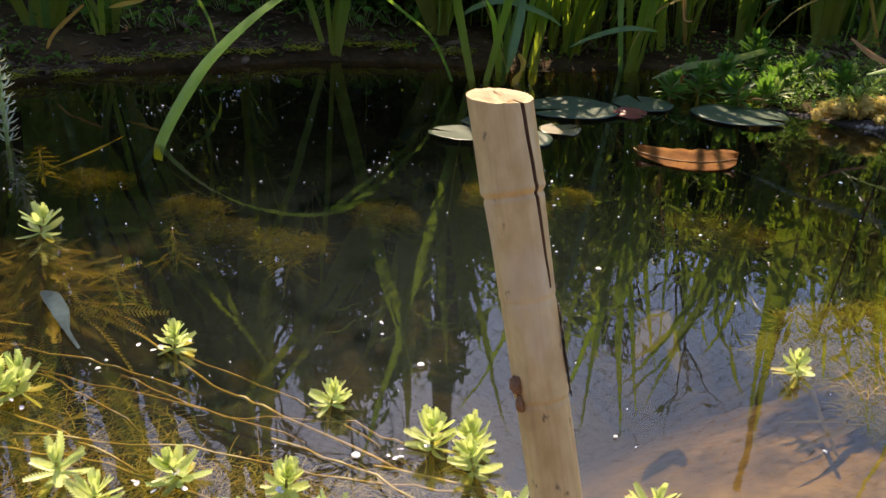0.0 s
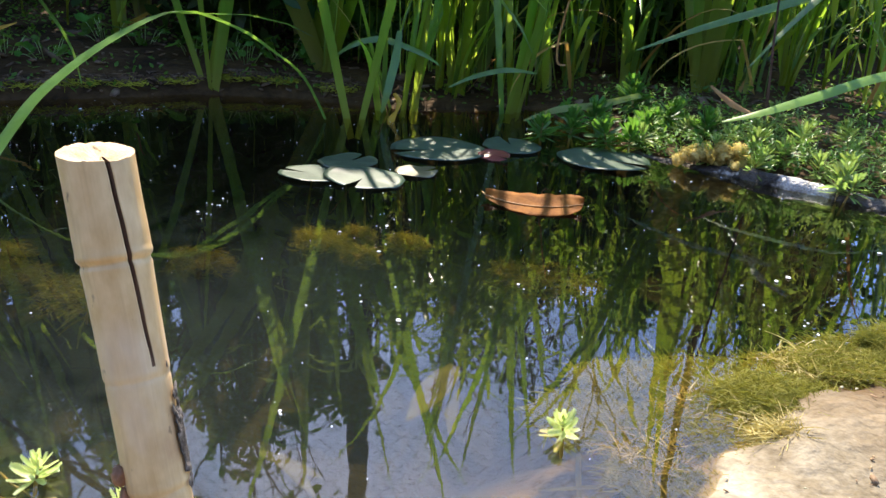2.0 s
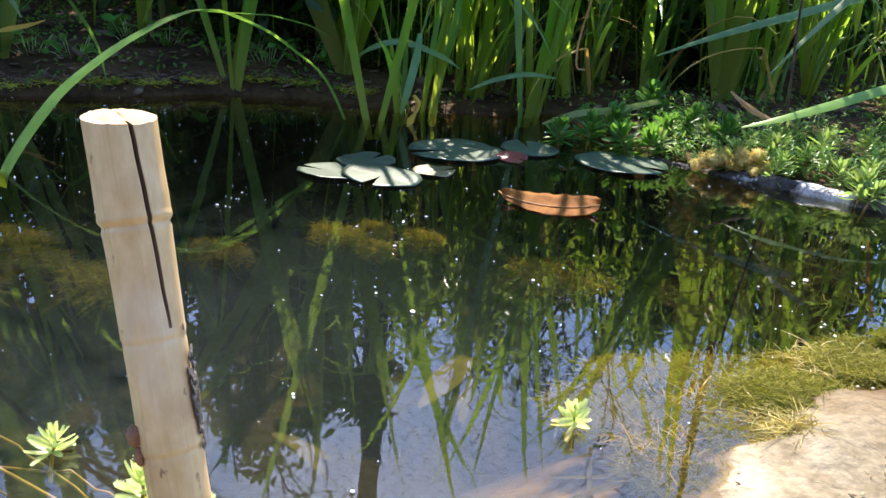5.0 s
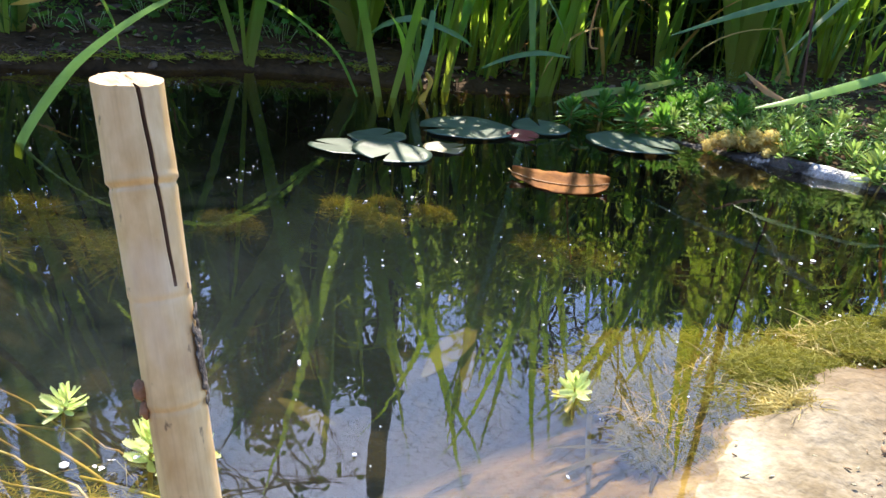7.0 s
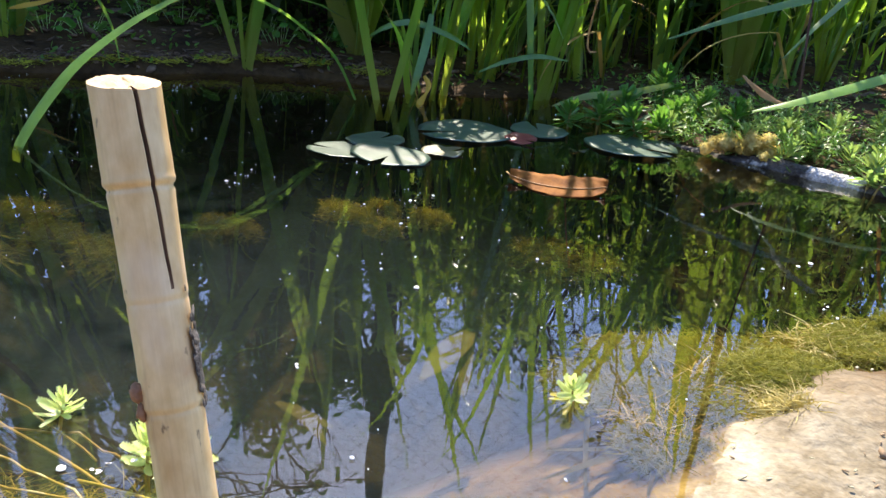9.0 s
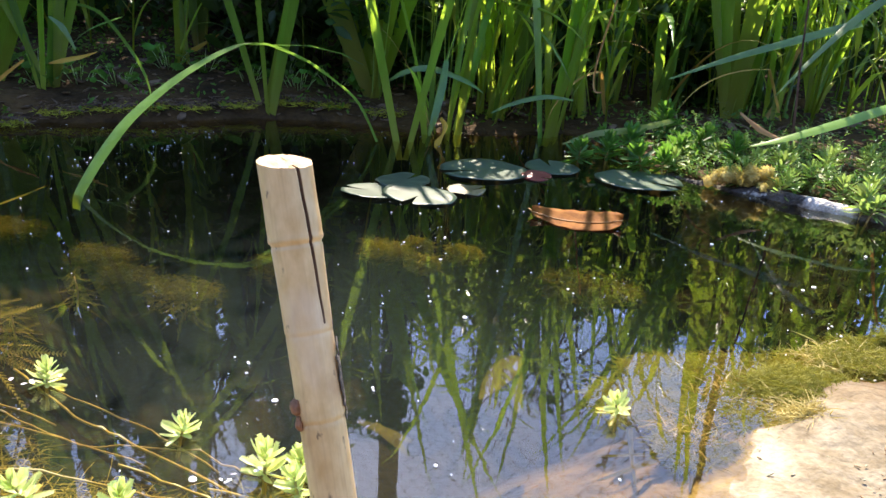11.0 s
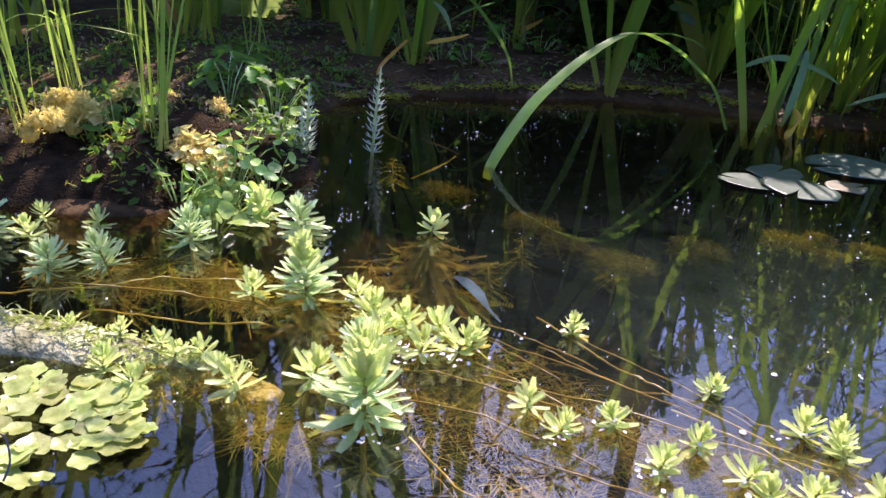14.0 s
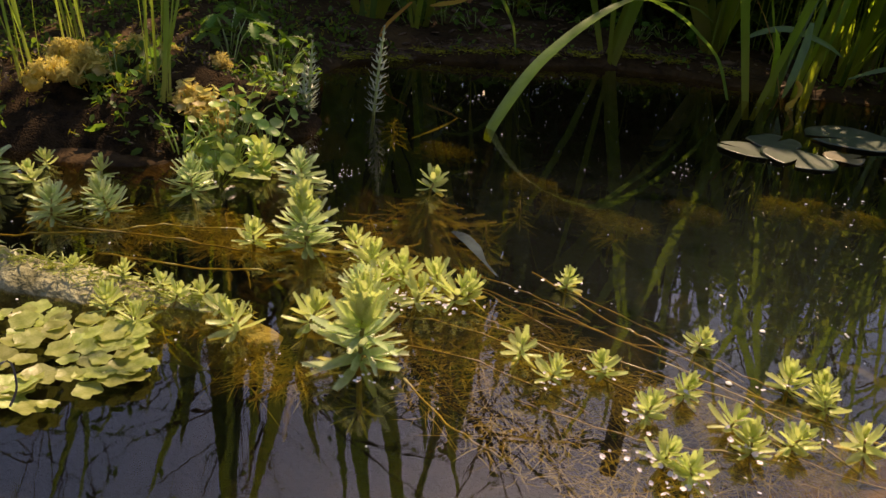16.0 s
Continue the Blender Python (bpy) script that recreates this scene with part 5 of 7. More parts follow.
# ---------------- round-leaved herbs ----------------
def round_leaf_mesh(radius, cup, material, lobes=0.06, seed=0.0, name="leaf"):
    n = 20
    v, f = [(0, 0, 0)], []
    for q in (0.55, 1.0):
        for k in range(n):
            g = 2 * math.pi * k / n
            r = radius * q * (1 + lobes * math.sin(5 * g + seed)) * (0.8 if k == 0 else 1)
            v.append((r * math.cos(g) + radius * 0.6, r * math.sin(g), cup * radius * q * q + 0.06 * radius * noise.noise((math.cos(g) * 2, math.sin(g) * 2, seed))))
    v[0] = (radius * 0.6, 0, 0)
    for k in range(n):
        f += [(0, 1 + k, 1 + (k + 1) % n), (1 + k, 1 + n + k, 1 + n + (k + 1) % n, 1 + (k + 1) % n)]
    return mesh(name, v, f, material)


ROUNDS = [round_leaf_mesh(r, c, ROUND, 0.05, i) for i, (r, c) in enumerate(((0.013, 0.2), (0.010, 0.4), (0.016, 0.1), (0.008, -0.2)))]


def herb(x, y, z, count, spread, tall, seed, label="small round-leaved green herb on the wet bank", size=1.0, meshes=None):
    rr = random.Random(seed)
    ob = thing("round_leaved_herb", (x, y, z), label, "herb", "herbs on the bank")
    for k in range(count):
        g, r = rr.uniform(0, 6.28), spread * math.sqrt(rr.random())
        px, py, pz = r * math.cos(g), r * math.sin(g), tall * rr.uniform(0.1, 1.0)
        st = part("stalk", mesh("stalk", *tube([(px * 0.4, py * 0.4, -0.01), (px * 0.8, py * 0.8, pz * 0.7), (px, py, pz)], [0.0010, 0.0008, 0.0006], 5), SPRIG), ob)
        part("leaf", rr.choice(meshes or ROUNDS), st, Matrix.Translation((px, py, pz)) @ Matrix.Rotation(g + rr.gauss(0, 0.5), 4, "Z") @ Matrix.Rotation(radians(rr.uniform(-35, 60)), 4, "Y") @ Matrix.Rotation(radians(rr.gauss(0, 25)), 4, "X") @ Matrix.Scale(size * rr.uniform(0.5, 1.25), 4))
    return ob


CREAMS = [round_leaf_mesh(r, c, TAIL, 0.14, i) for i, (r, c) in enumerate(((0.010, 0.3), (0.008, 0.4), (0.012, 0.1)))]
GOLDS = [round_leaf_mesh(r, c, GOLD, 0.16, i) for i, (r, c) in enumerate(((0.009, 0.3), (0.007, 0.5), (0.011, 0.1), (0.006, -0.3)))]
CRESS = [round_leaf_mesh(r, c, FRESH, 0.05, i) for i, (r, c) in enumerate(((0.012, 0.2), (0.009, 0.4), (0.014, 0.1), (0.007, -0.2)))]
HERBS = [(-0.88, 0.79, 0.06, 7, 0.04, 0.09), (-0.71, 0.70, 0.02, 8, 0.04, 0.07),
         (-0.67, 0.74, 0.02, 9, 0.04, 0.08), (-0.66, 0.70, 0.0, 8, 0.04, 0.05), (-0.72, 0.86, 0.03, 10, 0.05, 0.08), (-0.70, 0.95, 0.01, 10, 0.05, 0.07), (-0.76, 1.05, 0.03, 10, 0.06, 0.09), (-0.82, 1.15, 0.04, 10, 0.06, 0.10)]
for i, (x, y, z, n, sp, tall) in enumerate(HERBS):
    herb(x, y, z, int(n * 1.5), sp * 1.15, tall * 0.6, 60 + i, size=0.85, meshes=CRESS if y < 0.8 and i > 1 else None)
for i, (x, y, z, n, tall) in enumerate([(-0.66, 0.72, 0.0, 18, 0.07), (-0.69, 0.79, 0.02, 18, 0.08), (-0.64, 0.67, 0.0, 14, 0.05), (-0.70, 0.90, 0.01, 18, 0.08), (-0.66, 0.84, 0.0, 16, 0.07), (-0.62, 0.73, 0.0, 12, 0.04), (-0.73, 0.99, 0.02, 16, 0.09)]):
    herb(x, y, z, int(n * 1.4), 0.045, tall * 0.65, 140 + i, "sunlit yellow-green cress at the water's edge", 0.95, CRESS)
for i in range(12):
    x = -0.95 + 0.9 * ((i * 0.618 + 0.2) % 1)
    y = 1.72 + 0.28 * ((i * 0.414 + 0.1) % 1) + max(0, x + 0.4) * 0.3
    herb(x, y, height(x, y), 12, 0.06, 0.05, 90 + i, "low leafy herb in the shade of the reeds", 1.1)


for i, (x, y, z, n, tall) in enumerate([(-0.752, 0.80, 0.045, 24, 0.035), (-0.73, 0.785, 0.03, 24, 0.035), (-0.755, 0.825, 0.035, 20, 0.035), (-0.715, 0.775, 0.015, 22, 0.03), (-0.70, 0.755, 0.01, 18, 0.03), (-0.95, 0.80, 0.07, 18, 0.035), (-0.915, 0.775, 0.07, 14, 0.03)]):
    herb(x, y, z, n, 0.034, tall, 170 + i, "golden-leaved little herb among the moss on the mound", 1.0, GOLDS)
for i, (x, y, z, n, tall) in enumerate([(-0.715, 0.82, 0.01, 10, 0.045), (-0.705, 0.795, 0.01, 12, 0.035), (-0.80, 1.09, 0.02, 10, 0.05), (-0.765, 1.02, 0.01, 8, 0.04)]):
    herb(x, y, z, n, 0.03, tall, 190 + i, "cream-white leaved herb shining in the sun", 0.9, CREAMS)
for i, (x, y, z) in enumerate([(-0.892, 0.837, 0.05), (-0.875, 0.815, 0.035), (-0.838, 0.719, 0.0), (-0.86, 0.75, 0.02)]):
    herb(x, y, z, 5, 0.035, 0.045, 200 + i, "large round green leaves at the foot of the grass", 1.9)


# ---------------- mare's tail ----------------
def mares_tail(x, y, tall, seed, label):
    rr = random.Random(seed)
    ob = thing("mares_tail", Matrix.Translation((x, y, 0)) @ pose(0, 0, 0, rr.uniform(-4, 4), rr.uniform(-5, 5), 0), label, "water plant", "mare's tails")
    part("stem", mesh("stem", *tube([(0, 0, -0.05), (0, 0, tall * 0.5), (0.002, 0, tall)], [0.003, 0.0026, 0.0014], 7), SPRIG), ob)
    leaf = TAIL_LEAF
    rows = int(tall / 0.0108)
    for i in range(rows):
        z = 0.006 + (tall - 0.006) * i / (rows - 1)
        u = z / tall
        per = 9
        for k in range(per):
            s = (1.0 - 0.75 * max(u - 0.55, 0) / 0.45) * rr.uniform(0.85, 1.1)
            part("leaf", leaf, ob, Matrix.Translation((0.002 * u * u, 0, z)) @ Matrix.Rotation(radians(360 * (k + 0.5 * (i % 2)) / per + rr.gauss(0, 5)), 4, "Z") @ Matrix.Rotation(radians(-18 - 40 * max(u - 0.7, 0) / 0.3 + rr.gauss(0, 7)), 4, "Y") @ Matrix.Scale(s, 4))


_v, _f = ribbon([(0, 0, 0), (0.007, 0, 0.0004), (0.014, 0, 0.0016), (0.020, 0, 0.004)], [0.0022, 0.0040, 0.0036, 0.0010], (0, 1, 0), 0.15)
TAIL_LEAF = mesh("leaf", _v, _f, TAIL)
mares_tail(-0.580, 1.06, 0.150, 1, "upright whitish mare's tail spike standing in dark water")
mares_tail(-0.685, 1.02, 0.120, 2, "mare's tail spike half hidden among herbs")
mares_tail(-0.665, 0.96, 0.085, 3, "short mare's tail spike at the mound's foot")


# ---------------- floating pale leaf cluster ----------------
def floating_cluster():
    rr = random.Random(21)
    ob = thing("floating_leaf_cluster", (-0.52, 0.255, 0.004), "cluster of pale yellow-green round leaves afloat", "water plant")
    shapes = [round_leaf_mesh(r, c, LIMP, 0.11, 3.0 + i) for i, (r, c) in enumerate(((0.0112, 0.12), (0.0130, 0.08), (0.0092, 0.2)))]
    for k in range(92):
        g = k * 2.39996 + rr.gauss(0, 0.3)
        r = 0.006 + 0.066 * math.sqrt(k / 92)
        m = Matrix.Translation((r * math.cos(g) * 1.15, r * math.sin(g) * 0.85, 0.001 + 0.003 * (1 - r / 0.07) + rr.uniform(0, 0.003))) @ Matrix.Rotation(g + rr.gauss(0, 0.4), 4, "Z") @ Matrix.Rotation(radians(rr.uniform(-14, 6)), 4, "Y") @ Matrix.Rotation(radians(rr.gauss(0, 9)), 4, "X") @ Matrix.Scale(rr.uniform(0.75, 1.1), 4)
        part("leaf", shapes[k % 3], ob, m)


floating_cluster()


# ---------------- drowned plants ----------------
def drowned_spire(x, y, tall, wide, meshes, label, seed, z=-0.008, per=7):
    """A feathery shoot under water, widest at its foot."""
    rr = random.Random(seed)
    ob = thing("drowned_weed", (x, y, z), label, "water weed", "drowned weeds")
    part("stem", mesh("stem", *tube([(0, 0, -tall * 0.1), (0.004, -0.003, -tall * 0.5), (0, 0, -tall)], [0.0007, 0.0010, 0.0013], 6), RUNNER), ob)
    rows = int(tall / 0.007)
    for i in range(rows):
        u = i / rows
        for k in range(per):
            s = (0.35 + 0.75 * u) * wide / 0.06 * rr.uniform(0.8, 1.15)
            part("frond", rr.choice(meshes), ob, Matrix.Translation((0, 0, -tall * u)) @ Matrix.Rotation(radians(360 * k / per + rr.uniform(-25, 25)), 4, "Z") @ Matrix.Rotation(radians(rr.uniform(-2, 24)), 4, "Y") @ Matrix.Rotation(radians(rr.gauss(0, 30)), 4, "X") @ Matrix.Scale(s, 4))


drowned_spire(-0.372, 0.757, 0.075, 0.108, FROND, "rust-brown feathery weed spreading under the surface", 1, per=15)
drowned_spire(-0.262, 0.835, 0.045, 0.045, FROND_DIM, "olive feathery weed drowned in open water", 23, z=-0.014)
drowned_spire(-0.285, 0.74, 0.05, 0.05, FROND_DIM, "olive feathery weed drowned in open water", 24, z=-0.018)
drowned_spire(-0.13, 0.825, 0.04, 0.05, FROND_DIM, "olive feathery weed drowned in open water", 25, z=-0.022)
drowned_spire(-0.415, 0.665, 0.05, 0.075, FROND, "golden feathery weed spreading under the surface", 21)
drowned_spire(-0.34, 0.60, 0.05, 0.06, FROND, "golden feathery weed spreading under the surface", 22)
drowned_spire(-0.58, 0.60, 0.06, 0.07, FROND, "brown feathery weed under the rosettes", 3)
drowned_spire(-0.44, 0.545, 0.06, 0.07, FROND, "brown feathery weed under the rosettes", 4)
drowned_spire(-0.66, 0.50, 0.05, 0.07, FROND, "brown feathery weed under the rosettes", 5)
drowned_spire(-0.33, 0.46, 0.05, 0.065, FROND, "rust-brown feathery weed under the raft", 6)
drowned_spire(-0.42, 0.36, 0.03, 0.03, FROND_OLIVE, "olive feathery weed under the raft", 7)
drowned_spire(-0.28, 0.33, 0.03, 0.032, FROND_OLIVE, "olive feathery weed under the tall shoot", 8)
drowned_spire(0.0, 0.36, 0.03, 0.04, FROND_OLIVE, "olive feathery weed under the raft", 13)
drowned_spire(-0.55, 1.08, 0.05, 0.05, FROND_OLIVE, "olive feathery weed at the mare's tail", 14)


for i, (x, y) in enumerate([(-0.62, 0.55), (-0.56, 0.57), (-0.36, 0.43), (-0.40, 0.51), (-0.27, 0.42), (-0.22, 0.46), (-0.13, 0.37), (-0.05, 0.36), (0.03, 0.40), (0.09, 0.41), (-0.34, 0.335), (-0.18, 0.52), (-0.47, 0.335)]):
    drowned_spire(x, y, 0.022, R.uniform(0.04, 0.06), FROND if i % 3 else FROND_OLIVE, "golden brown feathery weed lying just under the surface", 40 + i, -0.003)


def runners(name, paths, material, label, seed, r=0.0009):
    """Floating stems, each a thing of its own."""
    rr = random.Random(seed)
    for pts in paths:
        fine = []
        for (ax, ay), (bx, by) in zip(pts, pts[1:]):
            for q in range(6):
                u = q / 6
                fine.append((ax + (bx - ax) * u + rr.gauss(0, 0.0006), ay + (by - ay) * u + rr.gauss(0, 0.0006), -0.0015 + rr.gauss(0, 0.0008)))
        fine.append((*pts[-1], -0.004))
        tagged(new(name, mesh(name, *tube(fine, [r * rr.uniform(0.8, 1.2)] * len(fine), 6), material)), label, "creeping plant", "water runners")


for x, y, size in ((-0.505, 0.388, 0.62), (-0.462, 0.392, 0.66), (-0.552, 0.384, 0.58), (-0.435, 0.372, 0.7), (-0.48, 0.366, 0.6), (-0.60, 0.378, 0.5)):
    plant("low", x, y, size, 20, 0.006)
runners("water_runner", [[(-0.194, 0.59), (-0.11, 0.525), (-0.067, 0.503), (0.038, 0.446)], [(-0.24, 0.53), (-0.118, 0.50), (-0.03, 0.47)], [(-0.155, 0.566), (-0.06, 0.52), (0.02, 0.47)],
                          [(-0.757, 0.407), (-0.66, 0.463), (-0.605, 0.515), (-0.50, 0.55)], [(-0.30, 0.40), (-0.2, 0.40), (-0.1, 0.37)], [(-0.25, 0.35), (-0.2, 0.31), (-0.15, 0.29)],
                          [(-0.38, 0.47), (-0.30, 0.50), (-0.2, 0.47), (-0.12, 0.43)], [(-0.05, 0.47), (0.02, 0.44), (0.1, 0.38)], [(0.0, 0.40), (0.08, 0.37), (0.2, 0.36)],
                          [(-0.18, 0.53), (-0.09, 0.49), (0.0, 0.49), (0.06, 0.46)],
                          [(-0.42, 0.52), (-0.33, 0.55), (-0.22, 0.52), (-0.14, 0.47)], [(-0.36, 0.42), (-0.26, 0.45), (-0.16, 0.44), (-0.06, 0.41)], [(-0.27, 0.56), (-0.2, 0.545), (-0.12, 0.515)], [(-0.62, 0.43), (-0.52, 0.44), (-0.44, 0.47)],
                          [(-0.22, 0.46), (-0.1, 0.455), (0.0, 0.435), (0.09, 0.43)], [(-0.16, 0.36), (-0.06, 0.35), (0.06, 0.37)], [(-0.70, 0.46), (-0.58, 0.49), (-0.46, 0.50)], [(0.02, 0.45), (0.10, 0.43), (0.17, 0.40)]], RUNNER, "golden brown stem trailing on the water", 4)

def hair_mass(name, spots, material, label, seed, per=260, hair=0.05, category="water weed", lift=0.35, thick=0.0016, curl=0.45):
    """Weed of countless fine threads."""
    rr = random.Random(seed)
    heap = Heap()
    for x, y, z, rx, ry in spots:
        for k in range(per):
            g, r = rr.uniform(0, 6.28), math.sqrt(rr.random())
            p = Vector((x + rx * r * math.cos(g), y + ry * r * math.sin(g), z - 0.01 * rr.random()))
            d = Vector((rr.gauss(0, 1), rr.gauss(0, 1), rr.uniform(-0.2, 1) * lift)).normalized()
            n = hair * rr.uniform(0.4, 1.2)
            side = d.cross(Vector((rr.gauss(0, 1), rr.gauss(0, 1), rr.gauss(0, 1)))).normalized()
            bend = Vector((rr.gauss(0, 1), rr.gauss(0, 1), -0.5)) * n * curl
            pts = [p, p + d * n * 0.35 + bend * 0.12, p + d * n * 0.7 + bend * 0.5, p + d * n + bend]
            heap.add(ribbon(pts, [thick, thick, thick * 0.8, thick * 0.3], side, 0.1))
    return tagged(new(name, heap.mesh(name, material)), label, category, kind="stuff")


hair_mass("shore_weed", [(0.47, 0.68, -0.004, 0.06, 0.04), (0.55, 0.693, 0, 0.06, 0.03), (0.64, 0.733, 0.002, 0.06, 0.03), (0.74, 0.763, 0, 0.07, 0.025), (0.41, 0.6, -0.006, 0.05, 0.04), (0.47, 0.6, 0, 0.05, 0.05), (0.43, 0.53, -0.004, 0.03, 0.02), (0.5, 0.64, 0.004, 0.04, 0.03), (0.86, 0.798, 0, 0.08, 0.025), (0.52, 0.648, 0.006, 0.05, 0.03), (0.6, 0.698, 0.008, 0.05, 0.03), (0.7, 0.748, 0.01, 0.06, 0.03), (0.385, 0.545, -0.006, 0.03, 0.03), (0.36, 0.62, -0.008, 0.05, 0.04), (0.4, 0.68, -0.008, 0.05, 0.03)],
          WEEDY, "green and golden thread weed heaped along the silt shore", 31, 3400, 0.012, lift=0.9, thick=0.0007)
hair_mass("golden_weed", [(0.488, 0.576, 0.006, 0.020, 0.014), (0.494, 0.580, 0.012, 0.014, 0.010), (0.50, 0.60, 0.004, 0.035, 0.03), (0.46, 0.63, -0.002, 0.05, 0.03), (0.58, 0.70, 0.006, 0.05, 0.03), (0.39, 0.57, -0.004, 0.03, 0.03), (-0.44, 0.362, -0.006, 0.03, 0.012)], STRAWY, "golden brown thread weed in small tufts", 35, 420, 0.018, lift=0.9, thick=0.0009)
for k, (x, y, r) in enumerate([(0.094, 0.986, 0.032), (0.138, 1.01, 0.016), (0.146, 0.945, 0.018), (0.20, 0.99, 0.022), (-0.125, 0.81, 0.042), (-0.03, 0.90, 0.035), (-0.26, 0.90, 0.035), (-0.20, 0.84, 0.03), (0.36, 0.90, 0.06), (-0.42, 0.98, 0.04)]):
    spots = [(x, y, -0.010, r, r * 0.8), (x, y, -0.018, r * 1.2, r), (x + 0.4 * r, y - 0.3 * r, -0.007, r * 0.6, r * 0.5), (x - 0.5 * r, y + 0.2 * r, -0.008, r * 0.5, r * 0.4)]
    hair_mass("drowned_thread_weed", spots, DIMWEED if k < 4 else MURKY, "fuzzy olive thread weed hanging just under the water", 60 + k, 420, 0.010, lift=0.8, thick=0.0007)
hair_mass("log_scum", [(-0.50, 0.378, 0.012, 0.06, 0.018), (-0.60, 0.366, 0.019, 0.06, 0.016), (-0.70, 0.356, 0.022, 0.06, 0.016), (-0.44, 0.385, 0.002, 0.03, 0.014), (-0.54, 0.352, 0.006, 0.06, 0.012)], LIMP, "pale yellow-green scum of leaf bits on the sunken log", 38, 210, 0.008, lift=0.7, thick=0.0019, curl=0.7)
hair_mass("raft_tangle", [(-0.30, 0.47, -0.012, 0.09, 0.08), (-0.60, 0.56, -0.015, 0.10, 0.05), (-0.50, 0.55, -0.013, 0.09, 0.05), (-0.08, 0.42, -0.012, 0.10, 0.04), (-0.70, 0.52, -0.015, 0.10, 0.05), (0.05, 0.42, -0.012, 0.07, 0.05), (-0.36, 0.34, -0.012, 0.06, 0.03), (-0.2, 0.48, -0.012, 0.09, 0.05), (-0.36, 0.54, -0.014, 0.07, 0.05)], RUST, "olive and gold tangle of drowned stems under the raft", 33, 900, 0.016, lift=0.25, thick=0.0006, curl=0.9)


hair_mass("amber_weed", [(-0.10, 0.335, -0.020, 0.09, 0.04), (-0.02, 0.31, -0.022, 0.08, 0.04), (0.05, 0.36, -0.020, 0.07, 0.04), (-0.19, 0.37, -0.020, 0.07, 0.04), (-0.26, 0.43, -0.020, 0.07, 0.04), (-0.17, 0.45, -0.020, 0.08, 0.04), (-0.06, 0.45, -0.020, 0.07, 0.03)],
          STRAWY, "amber thread weed drifting under the near rosettes", 37, 420, 0.013, lift=0.5, thick=0.0006, curl=0.9)


BANK_FOOT = [(-0.80, 1.42), (-0.73, 1.50), (-0.66, 1.58), (-0.58, 1.62), (-0.50, 1.66), (-0.42, 1.70), (-0.33, 1.76), (-0.22, 1.80), (-0.12, 1.81), (0.02, 1.79)]
hair_mass("bank_moss", [(x, y + 0.02, height(x, y + 0.03) + 0.006, 0.05, 0.035) for x, y in BANK_FOOT], OLIVE, "thin olive moss along the foot of the bank", 71, 330, 0.012, "moss", 1.2, 0.0013)
hair_mass("bank_thatch", [(x, y + 0.05, height(x, y + 0.06) + 0.004, 0.06, 0.05) for x, y in BANK_FOOT], CHIP, "brown thatch of dead leaves along the bank", 72, 160, 0.022, "litter", 0.3, 0.0028)


# ---------------- white flowers and specks on the water ----------------
def small_flower(x, y, z, size, seed):
    rr = random.Random(seed)
    heap = Heap()
    for k in range(4):
        n = 6
        pv, pf = [(0, 0, 0)], []
        for q in range(n):
            g = -0.8 + 1.6 * q / (n - 1)
            pv.append((size * math.cos(g) * 0.9, size * math.sin(g) * 0.8, 0.25 * size))
        pf = [(0, 1 + q, 2 + q) for q in range(n - 1)]
        heap.add((pv, pf), Matrix.Rotation(radians(90 * k + rr.uniform(-15, 15)), 4, "Z"))
    return heap


FLOWERS = [small_flower(0, 0, 0, 0.0045, i).mesh("small_flower", PETAL) for i in range(3)]
for k in range(48):
    kind, x, y, s = R.choice(NEAR_RAFT + NEAR_RIGHT[:6])
    cx, cy = x + R.gauss(0, 0.014), y - 0.024 * s + R.gauss(0, 0.008)
    for q in range(R.randint(2, 7)):
        ob = new("small_flower", R.choice(FLOWERS))
        ob.matrix_basis = Matrix.Translation((cx + R.gauss(0, 0.008), cy + R.gauss(0, 0.006), 0.004 + 0.010 * R.random())) @ Euler((R.uniform(-0.7, 0.3), R.uniform(-0.5, 0.5), R.uniform(0, 6))).to_matrix().to_4x4() @ Matrix.Scale(R.uniform(0.28, 0.6), 4)
        tagged(ob, "tiny white water flower among the milfoil", "flower", "tiny white flowers")


def specks():
    rr = random.Random(8)
    heap = Heap()
    rafts = [(rr.uniform(-0.6, 0.6), rr.uniform(0.5, 1.6)) for _ in range(9)]
    n = 0
    while n < 480:
        x, y = rr.uniform(-0.9, 0.85), 0.25 + 1.45 * rr.random() ** 0.9
        if n % 4 == 0:
            cx, cy = rr.choice(rafts)
            x, y = cx + rr.gauss(0, 0.012), cy + rr.gauss(0, 0.035)
        if shore_distance(np.array([x]), np.array([y]))[0] < 0.02:
            continue
        n += 1
        s = min(0.0009 * math.exp(rr.gauss(0, 0.5)) * (1.8 if rr.random() < 0.06 else 1), 0.0032)
        a, e = rr.uniform(0, 3.14), rr.uniform(0.3, 1)
        pv = [(s * math.cos(g) * e, s * math.sin(g), 0.0012 * (1 - 0.6 * (q > 5))) for q, g in enumerate([i * 1.0472 for i in range(6)])]
        pv += [(p[0] * 0.8, p[1] * 0.8, 0.002) for p in pv]
        pf = [(i, (i + 1) % 6, (i + 1) % 6 + 6, i + 6) for i in range(6)] + [(6, 7, 8, 9, 10, 11)]
        heap.add((pv, pf), Matrix.Translation((x, y, 0)) @ Matrix.Rotation(a, 4, "Z"))
    tagged(new("floating_specks", heap.mesh("floating_specks", SPECK)), "white specks of pollen and duckweed scattered on the water", "duckweed", kind="stuff")


specks()


